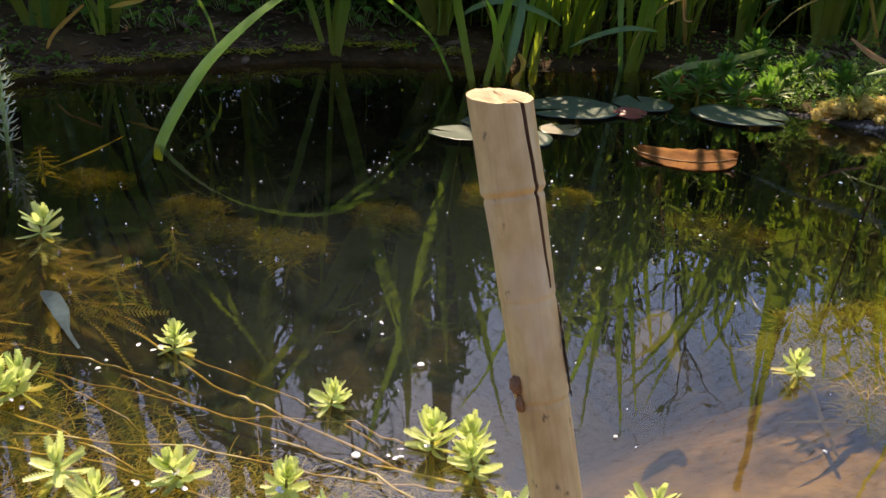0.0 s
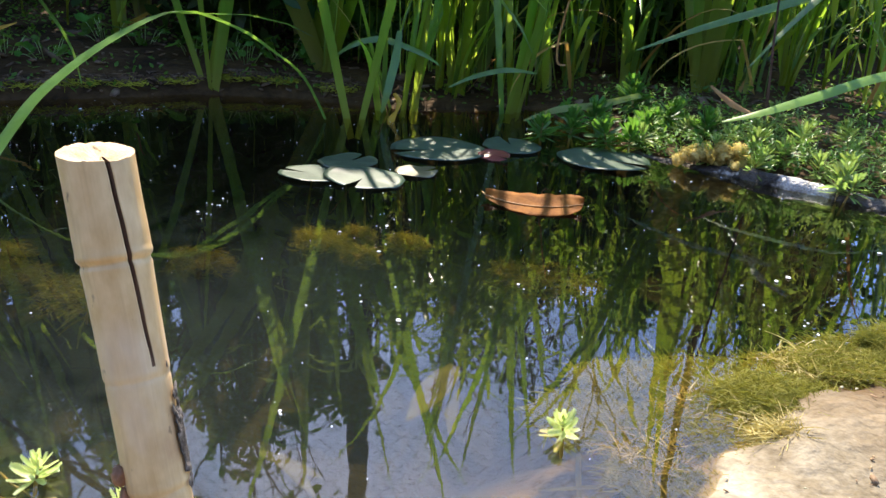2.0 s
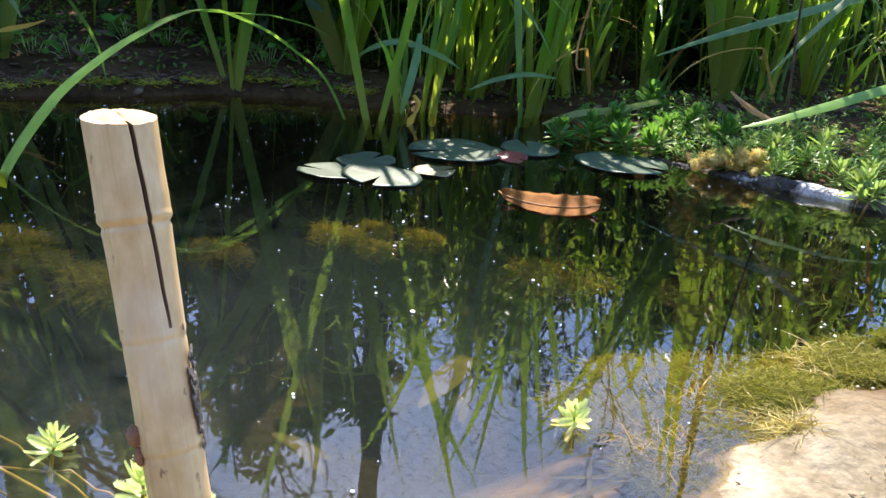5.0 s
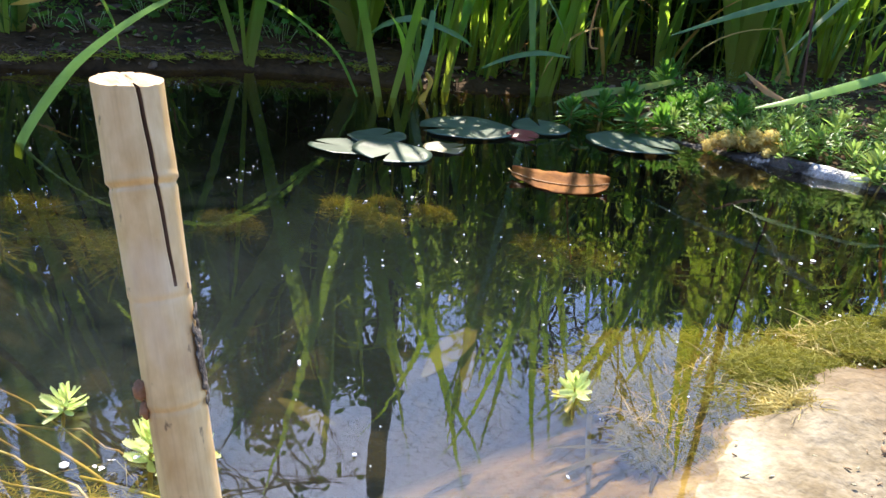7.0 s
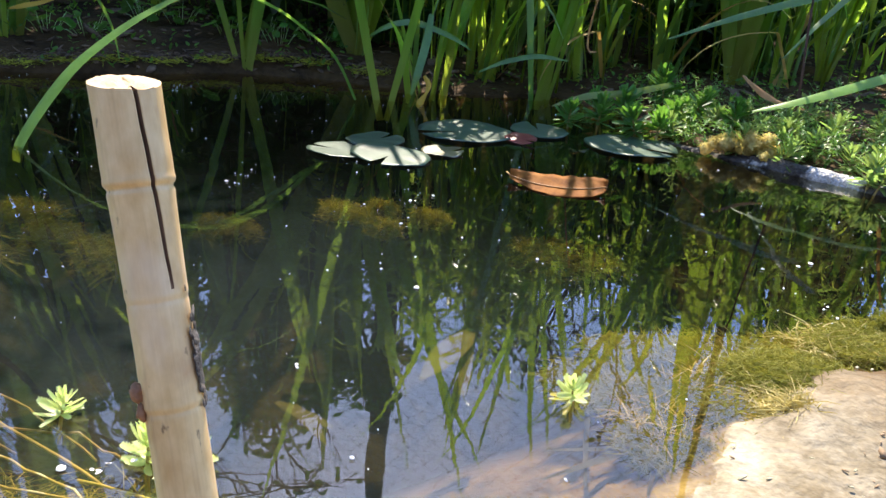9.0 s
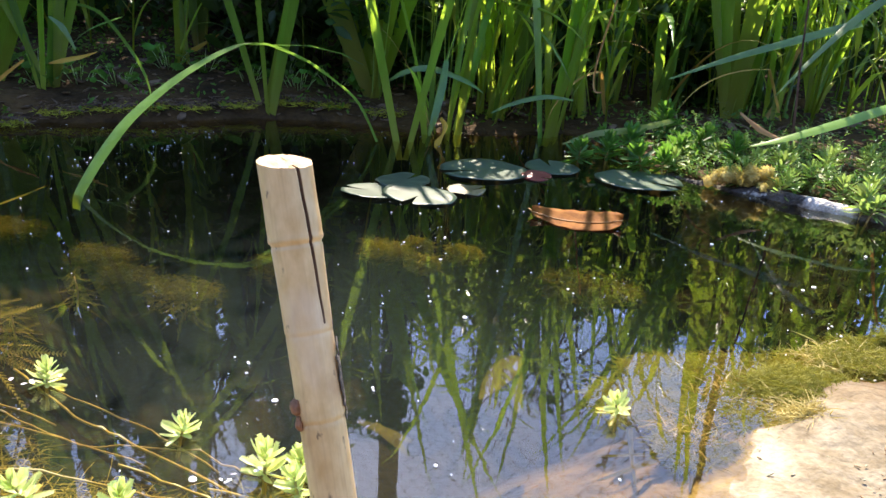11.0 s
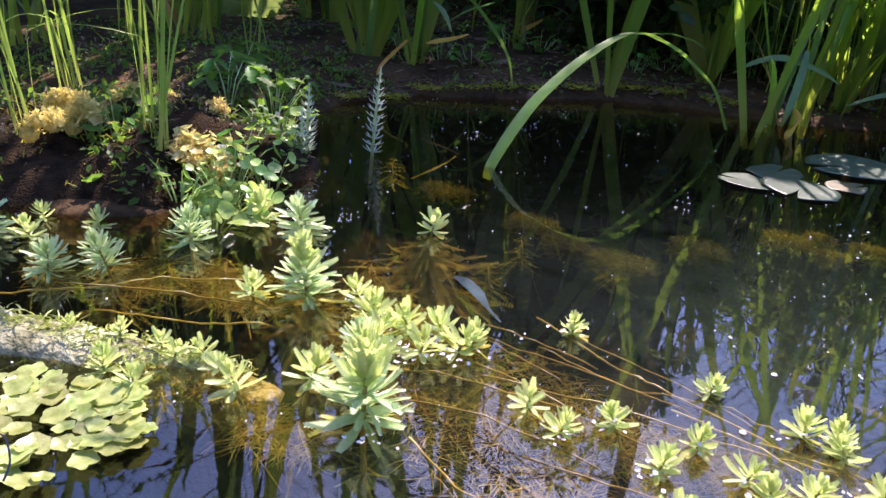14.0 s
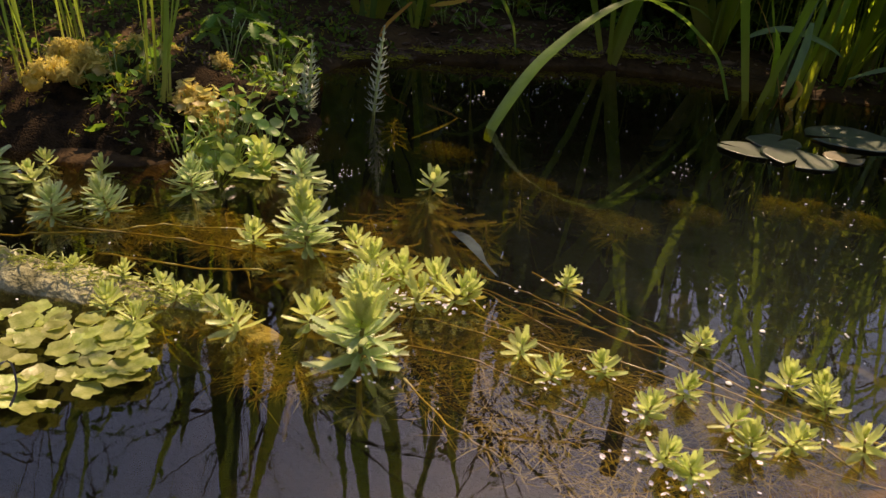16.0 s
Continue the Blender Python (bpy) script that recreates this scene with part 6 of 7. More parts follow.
# ---------------- single leaves and stems ----------------
strip("curled_leaf", [(0.150, 1.612, 0.055), (0.160, 1.606, 0.040), (0.156, 1.600, 0.022), (0.146, 1.598, 0.006), (0.142, 1.596, -0.006)], [0.006, 0.012, 0.006, 0.016, 0.004], (1, -0.2, 0.5), YELLOW, "curled orange dead leaf at the foot of the reeds", fold=0.3)
strip("fallen_leaf", [(-0.679, 1.62, 0.117), (-0.650, 1.615, 0.126), (-0.610, 1.615, 0.135), (-0.574, 1.62, 0.146)], [0.004, 0.017, 0.014, 0.002], (0, 0.8, 0.6), YELLOW, "bright yellow dead leaf lying on the bank", fold=0.2)
strip("fallen_leaf", [(-0.715, 1.585, 0.125), (-0.735, 1.545, 0.100), (-0.750, 1.515, 0.075), (-0.755, 1.50, 0.052)], [0.014, 0.022, 0.016, 0.008], (0.9, -0.3, 0.3), ORANGE, "orange-brown dead leaf hanging to the water", fold=0.2)
strip("fallen_leaf", [(-0.60, 2.18, 0.09), (-0.55, 2.17, 0.11), (-0.48, 2.16, 0.15)], [0.004, 0.026, 0.002], (0, 0.8, 0.6), YELLOW, "yellow dead leaf below the broad leaf fan", fold=0.2)
strip("dead_reed", [(0.485, 1.62, 0.128), (0.468, 1.625, 0.135), (0.470, 1.63, 0.20), (0.50, 1.635, 0.34)], [0.004, 0.004, 0.004, 0.004], (1, 0, 0.3), STRAW, "thin broken straw-brown stem hanging down", "stem", 0.3)
strip("dead_reed", [(0.800, 1.40, 0.085), (0.796, 1.40, 0.14), (0.788, 1.41, 0.25), (0.772, 1.42, 0.5)], [0.004, 0.0045, 0.004, 0.0025], (1, 0, 0.1), CHIP, "upright brown dead stalk behind the log", "stem", 0.4)
strip("fallen_leaf", [(0.72, 1.46, 0.13), (0.755, 1.44, 0.105), (0.79, 1.42, 0.09)], [0.004, 0.014, 0.004], (0.3, 0.6, 0.7), STRAW, "buff dead leaf caught on a stalk", fold=0.2)
BENT = "bent reed blades over the bank"
strip("bent_reed_blade", [(0.715, 1.365, 0.085), (0.77, 1.355, 0.105), (0.86, 1.38, 0.13), (1.02, 1.44, 0.17), (1.2, 1.52, 0.18)], [0.003, 0.014, 0.020, 0.021, 0.018], (0, 0.85, 0.5), GRASS, "wide green reed blade bent low over the log", "reed blade", 0.1, BENT)
strip("bent_reed_blade", [(0.40, 1.52, 0.035), (0.47, 1.55, 0.055), (0.56, 1.60, 0.06), (0.66, 1.68, 0.07)], [0.003, 0.016, 0.016, 0.012], (0, 0.8, 0.6), GRASS, "yellow-green reed blade bent down to the water", "reed blade", 0.1, BENT)
strip("bent_reed_blade", [(0.62, 1.62, 0.165), (0.74, 1.62, 0.215), (0.88, 1.64, 0.26), (1.02, 1.68, 0.30)], [0.002, 0.013, 0.018, 0.018], (0.1, 0.6, 0.8), REED_BLUE, "shining bent reed blade slanting across the reeds", "reed blade", 0.1, BENT)
strip("bent_reed_blade", [(0.83, 1.58, 0.15), (0.90, 1.60, 0.23), (0.97, 1.62, 0.30), (1.06, 1.66, 0.36)], [0.002, 0.013, 0.018, 0.016], (0.3, 0.6, 0.7), REED_BLUE, "shining bent reed blade slanting across the reeds", "reed blade", 0.1, BENT)
strip("bent_reed_blade", [(0.02, 1.70, 0.105), (0.06, 1.69, 0.135), (0.12, 1.68, 0.15), (0.20, 1.70, 0.125), (0.24, 1.71, 0.10)], [0.003, 0.015, 0.017, 0.014, 0.003], (0, 0.7, 0.7), REED_BLUE, "grey-green reed blade bent over sideways", "reed blade", 0.1, BENT)
strip("bent_reed_blade", [(0.155, 1.66, 0.17), (0.150, 1.63, 0.12), (0.138, 1.60, 0.06), (0.128, 1.59, 0.02)], [0.010, 0.017, 0.015, 0.004], (1, 0.1, 0.1), REED_BLUE, "reed blade tip drooping to the water", "reed blade", 0.1, BENT)
strip("bent_reed_blade", [(-0.456, 1.60, 0.04), (-0.475, 1.62, 0.10), (-0.523, 1.66, 0.155), (-0.606, 1.72, 0.217), (-0.69, 1.78, 0.23)], [0.005, 0.010, 0.011, 0.009, 0.004], (0.5, -0.4, 0.6), REED_BLUE, "narrow reed blade bowed down to the shore", "reed blade", 0.1, BENT)
strip("bent_reed_blade", [(-0.921, 1.70, 0.147), (-0.945, 1.705, 0.19), (-0.985, 1.72, 0.235), (-1.06, 1.75, 0.26)], [0.004, 0.011, 0.012, 0.010], (0.4, -0.5, 0.7), REED_BLUE, "narrow reed blade bowed down to the shore", "reed blade", 0.1, BENT)
strip("bent_reed_blade", [(0.26, 1.69, 0.06), (0.31, 1.69, 0.085), (0.38, 1.71, 0.10), (0.45, 1.75, 0.09)], [0.003, 0.012, 0.013, 0.004], (0, 0.7, 0.7), REED_BLUE, "reed blade bowed low over the shore", "reed blade", 0.1, BENT)
strip("bent_reed_blade", [(-0.771, 1.600, 0.255), (-0.740, 1.610, 0.286), (-0.686, 1.620, 0.308), (-0.605, 1.630, 0.300), (-0.525, 1.620, 0.269)], [0.003, 0.010, 0.014, 0.012, 0.003], (0.2, 0.8, 0.5), REED_BLUE, "shining reed blade arched over the iris", "reed blade", 0.1, BENT)
strip("bent_reed_blade", [(-0.657, 1.600, 0.213), (-0.631, 1.600, 0.192), (-0.610, 1.600, 0.149)], [0.003, 0.013, 0.003], (0.7, 0.5, 0.4), REED_BLUE, "short reed blade tip hanging down", "reed blade", 0.1, BENT)
strip("bent_reed_blade", [(-0.674, 1.680, 0.134), (-0.608, 1.660, 0.186), (-0.523, 1.640, 0.219)], [0.003, 0.012, 0.006], (0.3, 0.7, 0.5), REED_BLUE, "reed blade leaning out of the iris", "reed blade", 0.1, BENT)
strip("drowned_leaf", [(-0.302, 0.645, 0.002), (-0.285, 0.63, 0.006), (-0.262, 0.603, 0.007), (-0.245, 0.58, 0.004), (-0.226, 0.560, 0.001)], [0.004, 0.014, 0.013, 0.004, 0.002], (0.7, 0.7, 0.15), GREY, "grey-blue dead leaf afloat with a brown stalk", fold=0.06)
strip("floating_leaf", [(-0.62, 0.672, 0.006), (-0.60, 0.676, 0.010), (-0.585, 0.68, 0.009), (-0.565, 0.683, 0.006)], [0.004, 0.02, 0.018, 0.003], (0, 1, 0.1), LIMP, "pale leaf lying on the water between rosettes", fold=0.05)
strip("floating_leaf", [(-0.480, 0.985, -0.006), (-0.462, 1.04, -0.004), (-0.452, 1.09, -0.003), (-0.450, 1.14, -0.004)], [0.003, 0.008, 0.007, 0.002], (1, 0.1, 0.1), MURKY, "yellow-green blade lying under the surface", fold=0.05)
DROWNED = "drowned reed leaves"
strip("drowned_reed_leaf", [(0.299, 0.499, -0.012), (0.329, 0.516, -0.011), (0.359, 0.534, -0.010), (0.394, 0.562, -0.008), (0.433, 0.596, -0.004), (0.455, 0.625, 0.002)], [0.002, 0.006, 0.009, 0.010, 0.008, 0.003], (0.5, -0.9, 0.1), MUDDY, "dark olive reed leaf lying in the water by the shore", "reed leaf", 0.1, DROWNED)
strip("drowned_reed_leaf", [(0.304, 0.531, -0.012), (0.34, 0.536, -0.012), (0.369, 0.541, -0.011), (0.392, 0.555, -0.009)], [0.002, 0.005, 0.006, 0.004], (0.2, -1, 0.1), MUDDY, "narrow olive reed leaf lying in the water", "reed leaf", 0.1, DROWNED)
strip("drowned_reed_leaf", [(0.366, 0.49, -0.010), (0.382, 0.532, -0.010), (0.394, 0.562, -0.009), (0.400, 0.59, -0.006)], [0.002, 0.005, 0.006, 0.003], (1, -0.3, 0.1), MUDDY, "short olive reed leaf lying in the water", "reed leaf", 0.1, DROWNED)
strip("drowned_reed_leaf", [(0.327, 0.496, -0.012), (0.334, 0.544, -0.012), (0.339, 0.572, -0.010)], [0.002, 0.004, 0.004], (1, -0.2, 0.1), MUDDY, "short olive reed leaf lying in the water", "reed leaf", 0.1, DROWNED)


def folded_leaf(stalk, stalk_widths, tip, tip_widths, label):
    """A drowned strap leaf, broken over so that its end hangs back."""
    ob = thing("sunken_leaf", stalk[-1], label, "leaf", "sunken leaves")
    home = Vector(stalk[-1])
    for name, pts, ws, mat_ in (("blade", stalk, stalk_widths, SUNK), ("folded_end", tip, tip_widths, SUNK_PALE)):
        fine, wide = [], []
        for k in range(len(pts) - 1):
            for q in range(4):
                fine.append(Vector(pts[k]).lerp(Vector(pts[k + 1]), q / 4) - home)
                wide.append(ws[k] + (ws[k + 1] - ws[k]) * q / 4)
        fine.append(Vector(pts[-1]) - home), wide.append(ws[-1])
        run = fine[-1] - fine[0]
        part(name, mesh(name, *ribbon(fine, wide, (run.y, -run.x, 0.02 * run.length), 0.05), mat_), ob)


folded_leaf([(0.246, 0.602, -0.020), (0.247, 0.628, -0.017), (0.247, 0.656, -0.014), (0.247, 0.684, -0.012)], [0.004, 0.011, 0.015, 0.010],
            [(0.251, 0.688, -0.010), (0.243, 0.668, -0.009), (0.232, 0.645, -0.009), (0.222, 0.624, -0.010), (0.212, 0.606, -0.012)], [0.010, 0.023, 0.026, 0.018, 0.003], "straw-yellow strap leaf broken over under the water")
folded_leaf([(0.108, 0.566, -0.016), (0.120, 0.557, -0.015), (0.138, 0.546, -0.014), (0.155, 0.538, -0.014)], [0.004, 0.011, 0.012, 0.003],
            [(0.121, 0.556, -0.012), (0.133, 0.543, -0.011), (0.145, 0.529, -0.012), (0.154, 0.518, -0.014)], [0.010, 0.011, 0.008, 0.001], "pale folded leaf drowned beside the stake")
strip("wire_hook", [(-0.50, 0.175, 0.0), (-0.498, 0.185, 0.03), (-0.487, 0.195, 0.045), (-0.478, 0.19, 0.03), (-0.482, 0.185, 0.015)], [0.0022] * 5, (1, 0, 0.2), WIRE, "small bent wire hook standing in the water", "wire", 0.4)


# ---------------- litter on the bank and shore ----------------
def litter(name, count, area, material, label, seed, size, category, land=True, tall=0.5):
    rr = random.Random(seed)
    heap, n = Heap(), 0
    pts = [(rr.uniform(area[0], area[1]), rr.uniform(area[2], area[3])) for _ in range(count * 3)]
    X, Y = np.array([p[0] for p in pts]), np.array([p[1] for p in pts])
    D, Z = shore_distance(X, Y), ground_height(X, Y)
    for (x, y), d, z in zip(pts, D, Z):
        if (d > 0.0) == land and not (not land and d > 0.06):
            continue
        n += 1
        if n > count:
            break
        s = size * math.exp(rr.gauss(0, 0.4))
        heap.add(blob((s, s * rr.uniform(0.3, 0.7), s * tall * rr.uniform(0.2, 0.5)), rr.random() * 50, 0.5, 2.0, 3, 6), Matrix.Translation((x, y, z + s * 0.15)) @ Euler((rr.gauss(0, 0.3), rr.gauss(0, 0.3), rr.uniform(0, 6))).to_matrix().to_4x4())
    return tagged(new(name, heap.mesh(name, material)), label, category, kind="stuff")


litter("bark_mulch", 1000, (-1.4, 1.2, 1.35, 2.4), CHIP, "dark bark chips and crumbs littering the far bank", 3, 0.011, "mulch")
litter("shore_crumbs", 420, (0.3, 1.0, 0.2, 0.72), CRUMB, "brown crumbs of leaf and bark on the silt", 4, 0.0026, "litter")
litter("shore_pebbles", 300, (0.2, 1.0, 0.15, 0.72), PALE, "small pale pebbles in the silt shore", 5, 0.0026, "pebbles")


def ground_cover():
    """Countless tiny leaves of creeping plants over the far bank."""
    rr = random.Random(14)
    heap = Heap()
    pts = [(rr.uniform(-1.5, 1.3), rr.uniform(1.3, 2.5)) for _ in range(7000)]
    X, Y = np.array([p[0] for p in pts]), np.array([p[1] for p in pts])
    D, Z = shore_distance(X, Y), ground_height(X, Y)
    for (x, y), d, z in zip(pts, D, Z):
        if d > -0.005 or noise.noise((x * 5, y * 5, 1.0)) < -0.15 or (x > 0.55 and y < 1.4):
            continue
        s = rr.uniform(0.004, 0.010)
        leaf = ([(0, 0, 0), (s * 0.6, s * 0.5, s * 0.2), (s * 1.4, s * 0.35, s * 0.25), (s * 1.8, 0, s * 0.2), (s * 1.4, -s * 0.35, s * 0.25), (s * 0.6, -s * 0.5, s * 0.2)], [(0, 5, 4, 3), (0, 3, 2, 1)])
        heap.add(leaf, Matrix.Translation((x, y, z + rr.uniform(0.004, 0.03))) @ Euler((rr.gauss(0, 0.4), rr.gauss(-0.3, 0.4), rr.uniform(0, 6.28))).to_matrix().to_4x4())
    tagged(new("ground_cover", heap.mesh("ground_cover", ROUND)), "small creeping green leaves over the dark bank", "ground cover", kind="stuff")


ground_cover()


def bank_foliage(count, material, label, seed, most):
    """Countless feathery leaves that hide the soil behind the log."""
    rr = random.Random(seed)
    heap = Heap()
    for _ in range(count):
        x = rr.uniform(0.60, 1.35)
        y = 1.44 - 0.72 * (x - 0.62) + 0.42 * rr.random() ** 1.3
        z, n = max(height(x, y), 0.0), rr.uniform(0.03, most)
        tilt = Vector((rr.gauss(0, 0.25), rr.gauss(-0.1, 0.25), 1))
        for k in range(26):
            u = rr.random()
            a = Vector((x, y, z)) + tilt * n * u
            g, s = rr.uniform(0, 6.28), rr.uniform(0.010, 0.019) * (1.2 - 0.5 * u)
            d = Vector((math.cos(g), math.sin(g), rr.uniform(0.0, 0.9))).normalized()
            w = s * rr.uniform(0.14, 0.26)
            heap.add(ribbon([a, a + d * s * 0.55, a + d * s + Vector((0, 0, -0.15 * s))], [w * 0.5, w, 0.0005], d.cross(Vector((0.1, 0.2, 1))), 0.15))
    tagged(new("bank_foliage", heap.mesh("bank_foliage", material)), label, "foliage", kind="stuff")


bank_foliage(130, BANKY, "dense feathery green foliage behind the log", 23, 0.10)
# dark filler between the bright tufts, the shade of the gaps in its colour
bank_foliage(260, DEEP, "low foliage covering the soil behind the log, in a shade-darkened green", 24, 0.06)


def undergrowth():
    """Countless leaves of the dark tangle between and behind the reeds."""
    rr = random.Random(15)
    heap = Heap()
    for _ in range(30000):
        x, y = rr.uniform(-3.2, 3.0), 2.35 + 1.7 * rr.random() ** 0.9
        z = height_fast(x, y) + 0.75 * rr.random() ** 1.5 * min(1, (y - 1.9) / 0.6)
        s = rr.uniform(0.014, 0.032)
        leaf = ([(0, 0, 0), (s * 0.6, s * 0.45, s * 0.2), (s * 1.4, s * 0.35, s * 0.25), (s * 1.8, 0, s * 0.1), (s * 1.4, -s * 0.35, s * 0.25), (s * 0.6, -s * 0.45, s * 0.2)], [(0, 5, 4, 3), (0, 3, 2, 1)])
        heap.add(leaf, Matrix.Translation((x, y, z)) @ Euler((rr.gauss(0, 0.6), rr.gauss(0.2, 0.6), rr.uniform(0, 6.28))).to_matrix().to_4x4())
    tagged(new("undergrowth", heap.mesh("undergrowth", HEDGE)), "dark leafy tangle between the reed stems", "undergrowth", kind="stuff")


def height_fast(x, y):
    """Ground height well back on the far bank."""
    return 0.05 + 0.05 * max(y - 1.75, 0)


undergrowth()


def reed_foliage():
    """Countless narrow leaves on the upper stems of the bank's grass."""
    rr = random.Random(19)
    heap = Heap()
    for k in range(90):
        x, y, tall = rr.uniform(-0.35, 1.7), 1.86 + 0.5 * rr.random(), rr.uniform(0.45, 0.82)
        if k < 30:
            x, y, tall = rr.uniform(-0.06, 0.62), 1.80 + 0.2 * rr.random(), rr.uniform(0.45, 0.72)
        if x < 0.0 and rr.random() < 0.4:
            continue
        lean = Vector((rr.gauss(0, 0.08), rr.gauss(-0.03, 0.06), 1))
        for _ in range(7):
            z = tall * rr.uniform(0.5, 1.0)
            n, w = rr.uniform(0.08, 0.20), rr.uniform(0.008, 0.016)
            g = rr.uniform(0, 6.28)
            d = Vector((math.cos(g), math.sin(g), rr.uniform(0.1, 1.1))).normalized()
            a = Vector((x, y, height_fast(x, y))) + lean * z
            drop = Vector((0, 0, -rr.uniform(0.1, 0.7) * n))
            heap.add(ribbon([a, a + d * n * 0.35 + drop * 0.1, a + d * n * 0.7 + drop * 0.45, a + d * n + drop], [w * 0.4, w, w * 0.8, 0.0006], d.cross(Vector((0.2, 0.1, 1))), 0.12))
        heap.add(tube([(x, y, height_fast(x, y)), Vector((x, y, height_fast(x, y))) + lean * tall], [0.002, 0.001], 3, False))
    tagged(new("grass_foliage", heap.mesh("grass_foliage", GRASS)), "dense narrow yellow-green leaves among the reeds", "grass", kind="stuff")


reed_foliage()


# ---------------- shrubs and wire fence behind the reeds ----------------
def shrub(x, y, tall, wide, seed, leaves=1500):
    rr = random.Random(seed)
    z = height(x, y)
    ob = thing("shrub", (x, y, z), "dark green leafy shrub behind the reeds", "shrub", "shrubs behind the reeds")
    wood, crown = Heap(), Heap()
    tips = []
    for k in range(9):
        g, out = rr.uniform(0, 6.28), rr.uniform(0.2, 1) * wide
        pts = [Vector((0, 0, -0.02)), Vector((out * 0.3 * math.cos(g), out * 0.3 * math.sin(g), tall * 0.4)), Vector((out * 0.8 * math.cos(g), out * 0.8 * math.sin(g), tall * 0.75)), Vector((out * math.cos(g), out * math.sin(g), tall * rr.uniform(0.8, 1.0)))]
        wood.add(tube(pts, [0.016, 0.011, 0.006, 0.002], 6))
        for q in range(14):
            u = rr.uniform(0.06, 1.0) * 3
            i = min(int(u), 2)
            a = pts[i].lerp(pts[i + 1], u - i)
            b = a + Vector((rr.gauss(0, 1), rr.gauss(0, 1), rr.gauss(0.3, 0.7))) * wide * 0.22
            wood.add(tube([a, a.lerp(b, 0.5) + Vector((0, 0, 0.01)), b], [0.004, 0.003, 0.001], 4))
            tips.append((a, b))
    for k in range(leaves):
        a, b = rr.choice(tips)
        p = a.lerp(b, rr.uniform(0.2, 1.1)) + Vector((rr.gauss(0, 0.03), rr.gauss(0, 0.03), rr.gauss(0, 0.03)))
        s = rr.uniform(0.014, 0.034)
        leaf = ([(0, 0, 0), (s * 0.7, s * 0.42, s * 0.1), (s * 1.5, s * 0.3, 0), (s * 2.0, 0, -s * 0.2), (s * 1.5, -s * 0.3, 0), (s * 0.7, -s * 0.42, s * 0.1)], [(0, 5, 4, 3), (0, 3, 2, 1)])
        crown.add(leaf, Matrix.Translation(p) @ Euler((rr.gauss(0, 0.7), rr.gauss(0.3, 0.6), rr.uniform(0, 6.28))).to_matrix().to_4x4())
    part("wood", wood.mesh("wood", TRUNK), ob)
    part("crown", crown.mesh("crown", HEDGE), ob)


for i in range(11):
    shrub(-3.6 + 0.75 * i + R.uniform(-0.15, 0.15), 3.25 + R.uniform(-0.1, 0.5), R.uniform(1.2, 1.5) if i < 4 else R.uniform(0.8, 1.0), 0.6, 500 + i, 3800)
for i, (x, y, tall) in enumerate([(-1.0, 3.5, 1.1), (-1.4, 3.9, 1.2), (-0.75, 3.8, 1.0), (-1.75, 2.35, 1.3), (-1.15, 2.62, 1.45), (-0.66, 2.72, 1.45), (-0.36, 2.65, 1.3), (0.30, 2.8, 0.8), (-2.1, 1.8, 1.2), (-1.9, 1.25, 1.0), (-0.42, 2.98, 0.9), (0.0, 3.05, 0.9), (0.5, 3.0, 0.8), (0.95, 2.9, 0.85), (1.45, 2.8, 0.95)]):
    shrub(x, y, tall, 0.45, 540 + i, 6500)


for i, (x, y, tall) in enumerate([(0.02, 2.10, 0.26), (0.34, 2.15, 0.26), (0.90, 2.15, 0.26), (-0.32, 2.10, 0.28)]):
    shrub(x, y, tall, 0.22, 590 + i, 2200)
for i in range(9):
    shrub(-3.3 + 0.8 * i + R.uniform(-0.15, 0.15), 4.15 + R.uniform(-0.1, 0.3), R.uniform(0.75, 0.95), 0.62, 570 + i, 4200)


def bare_bush(x, y, tall, seed, leaves=2):
    """A thin twiggy bush whose boughs show against the sky."""
    rr = random.Random(seed)
    ob = thing("twiggy_bush", (x, y, height(x, y)), "thin twiggy bush with few leaves behind the reeds", "bush", "twiggy bushes")
    wood, crown = Heap(), Heap()

    def grow(p, d, length, r, depth):
        q = p + d * length
        mid = p.lerp(q, 0.5) + Vector((rr.gauss(0, 0.03), rr.gauss(0, 0.03), 0)) * length
        wood.add(tube([p, mid, q], [r, r * 0.85, r * 0.65], 5))
        if depth == 0:
            for _ in range(leaves):
                s = rr.uniform(0.012, 0.024)
                leaf = ([(0, 0, 0), (s * 0.7, s * 0.42, s * 0.1), (s * 1.5, s * 0.3, 0), (s * 2.0, 0, -s * 0.2), (s * 1.5, -s * 0.3, 0), (s * 0.7, -s * 0.42, s * 0.1)], [(0, 5, 4, 3), (0, 3, 2, 1)])
                crown.add(leaf, Matrix.Translation(p.lerp(q, rr.random())) @ Euler((rr.gauss(0, 0.7), rr.gauss(0.3, 0.6), rr.uniform(0, 6.28))).to_matrix().to_4x4())
            return
        for _ in range(3 if depth > 1 else 2):
            e = (d + Vector((rr.gauss(0, 0.5), rr.gauss(0, 0.5), rr.gauss(0.1, 0.3)))).normalized()
            grow(q, e, length * rr.uniform(0.6, 0.85), r * 0.6, depth - 1)

    grow(Vector((0, 0, -0.03)), Vector((rr.gauss(0, 0.1), rr.gauss(0, 0.1), 1)).normalized(), tall * 0.36, 0.016, 4)
    part("wood", wood.mesh("wood", TRUNK), ob)
    part("foliage", crown.mesh("foliage", HEDGE), ob)


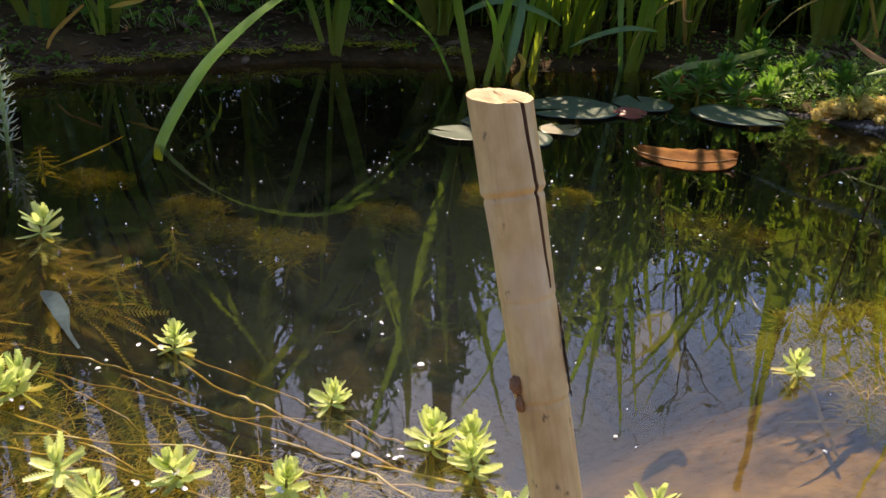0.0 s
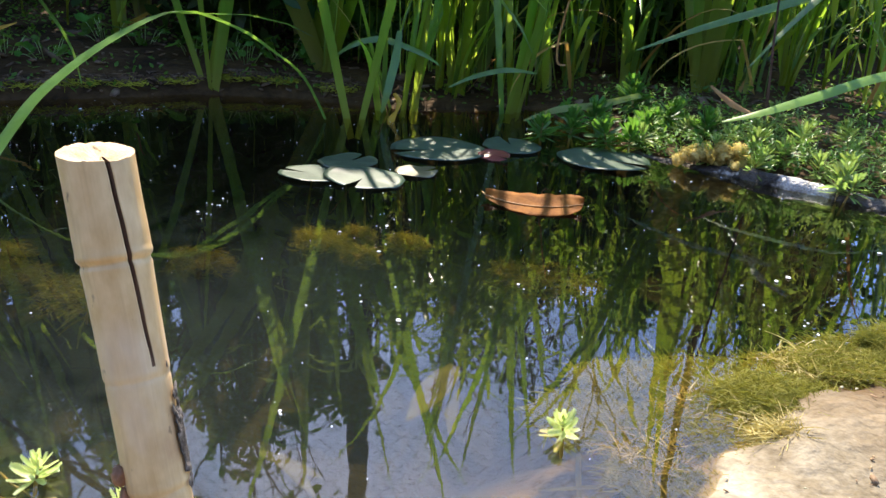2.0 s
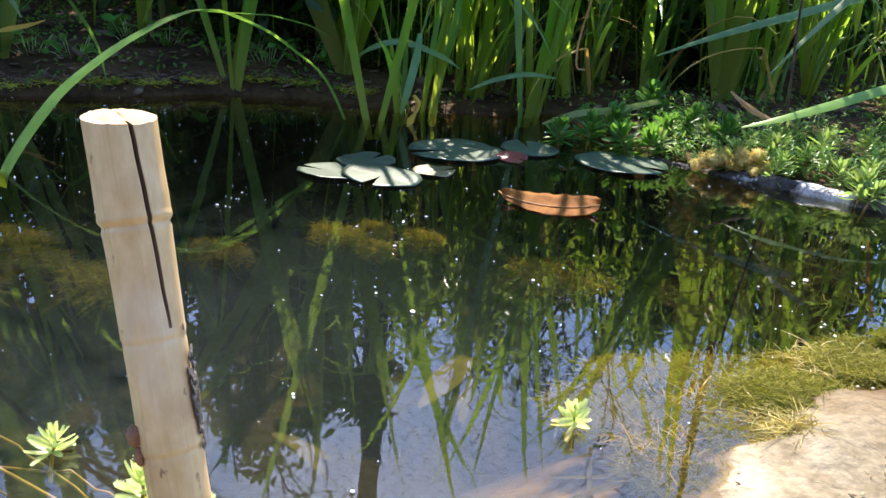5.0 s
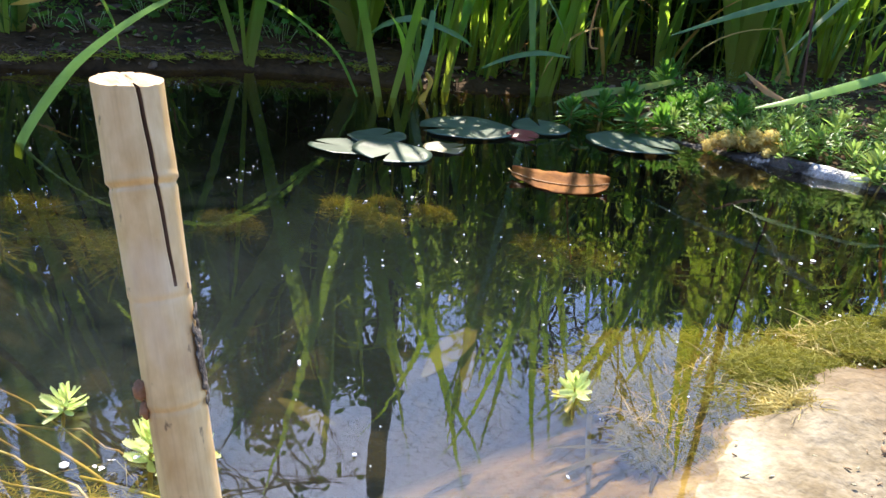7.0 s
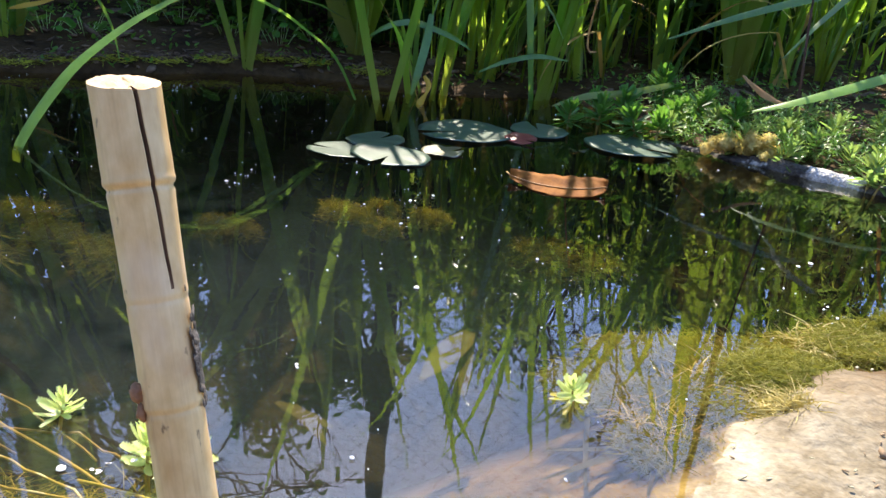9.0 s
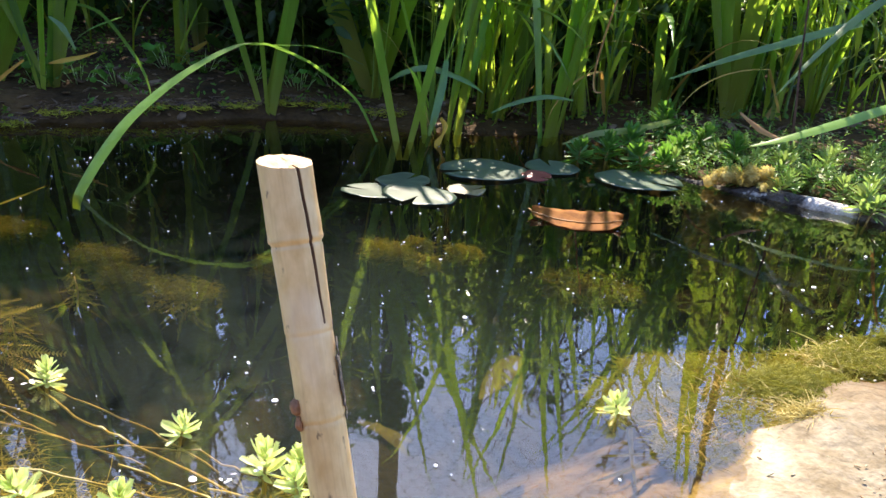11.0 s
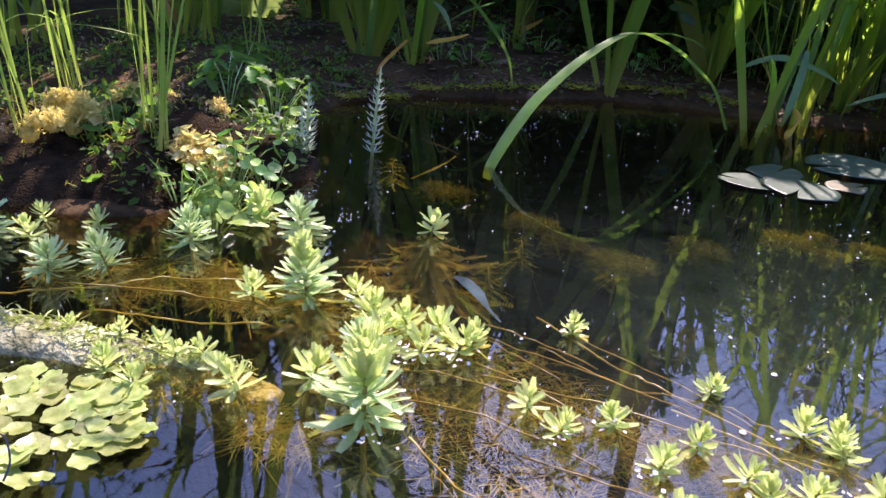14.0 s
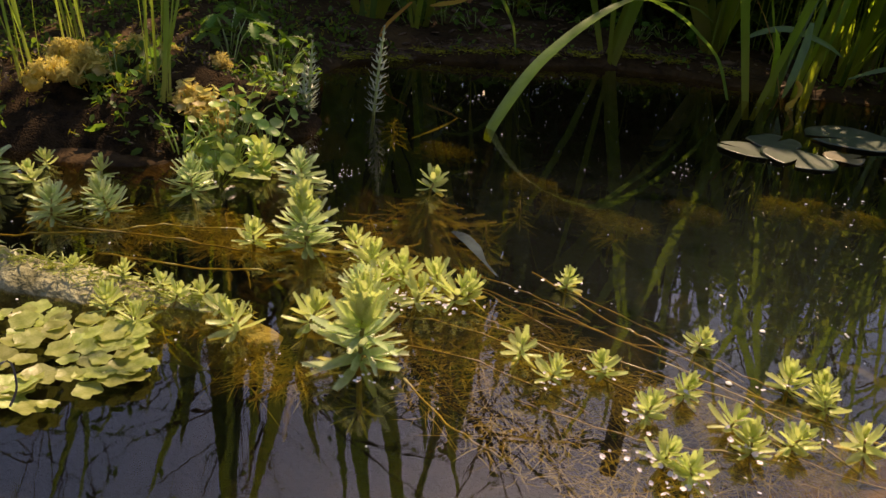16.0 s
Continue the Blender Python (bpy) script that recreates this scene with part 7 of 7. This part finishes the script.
bare_bush(0.75, 2.75, 1.5, 1)
bare_bush(-0.75, 2.9, 1.5, 2)
bare_bush(-1.5, 2.7, 2.2, 3)
bare_bush(-1.15, 2.0, 1.9, 6)
bare_bush(-0.5, 2.5, 2.1, 7)
bare_bush(0.15, 3.05, 1.6, 4)
bare_bush(-3.0, 2.7, 3.0, 8, 7)
bare_bush(-2.7, 1.7, 2.7, 10, 7)


def wire_fence():
    ob = thing("wire_fence", (0, 3.15, 0), "thin diamond-mesh wire fence behind the reeds", "fence")
    for x, r in ((-2.4, 0.018), (-1.45, 0.018), (-0.035, 0.055), (1.5, 0.018), (2.4, 0.018)):
        part("post", mesh("post", *tube([(x, 0, 0), (x + 0.2 * r, 0, 1.2), (x, 0, 2.35)], [r * 1.1, r, r * 0.85], 10), TRUNK), ob, label="stout dark round wooden post" if r > 0.03 else "")
    heap = Heap()
    low, high, step = 0.8, 2.3, 0.085
    for i in range(int((4.8 + high - low) / step)):
        for sign in (-1, 1):
            x = sign * (-2.4 - (high - low) + step * i)
            ends = [(x + sign * (z - low), 0.002 * sign, z) for z in (low, high)]
            heap.add(tube(ends, [0.0015, 0.0015], 3, False))
    part("wire_mesh", heap.mesh("wire_mesh", WIRE), ob)


wire_fence()


# ---------------- added wall behind the viewer -----------------
def sky_block_wall():
    """Plain boarded wall added out of view on the near side, to block low sky light."""
    verts, faces = [], []
    x, k = -7.0, 0
    while x < 7.0:
        w, lap = 0.145, 0.012 * (k % 2)
        i = len(verts)
        for yy in (-3.4 - lap, -3.43 - lap):
            verts += [(x, yy, 0.05), (x + w, yy, 0.05), (x + w, yy, 2.3), (x, yy, 2.3)]
        faces += [(i + 3, i + 2, i + 1, i), (i + 4, i + 5, i + 6, i + 7), (i, i + 1, i + 5, i + 4), (i + 2, i + 3, i + 7, i + 6), (i + 1, i + 2, i + 6, i + 5), (i + 3, i, i + 4, i + 7)]
        x, k = x + 0.135, k + 1
    return tagged(new("added_wall_south", mesh("added_wall_south", verts, faces, TRUNK, False)), "dark boarded wall added out of view to cut the sky's fill light", "wall", kind="structure")


sky_block_wall()
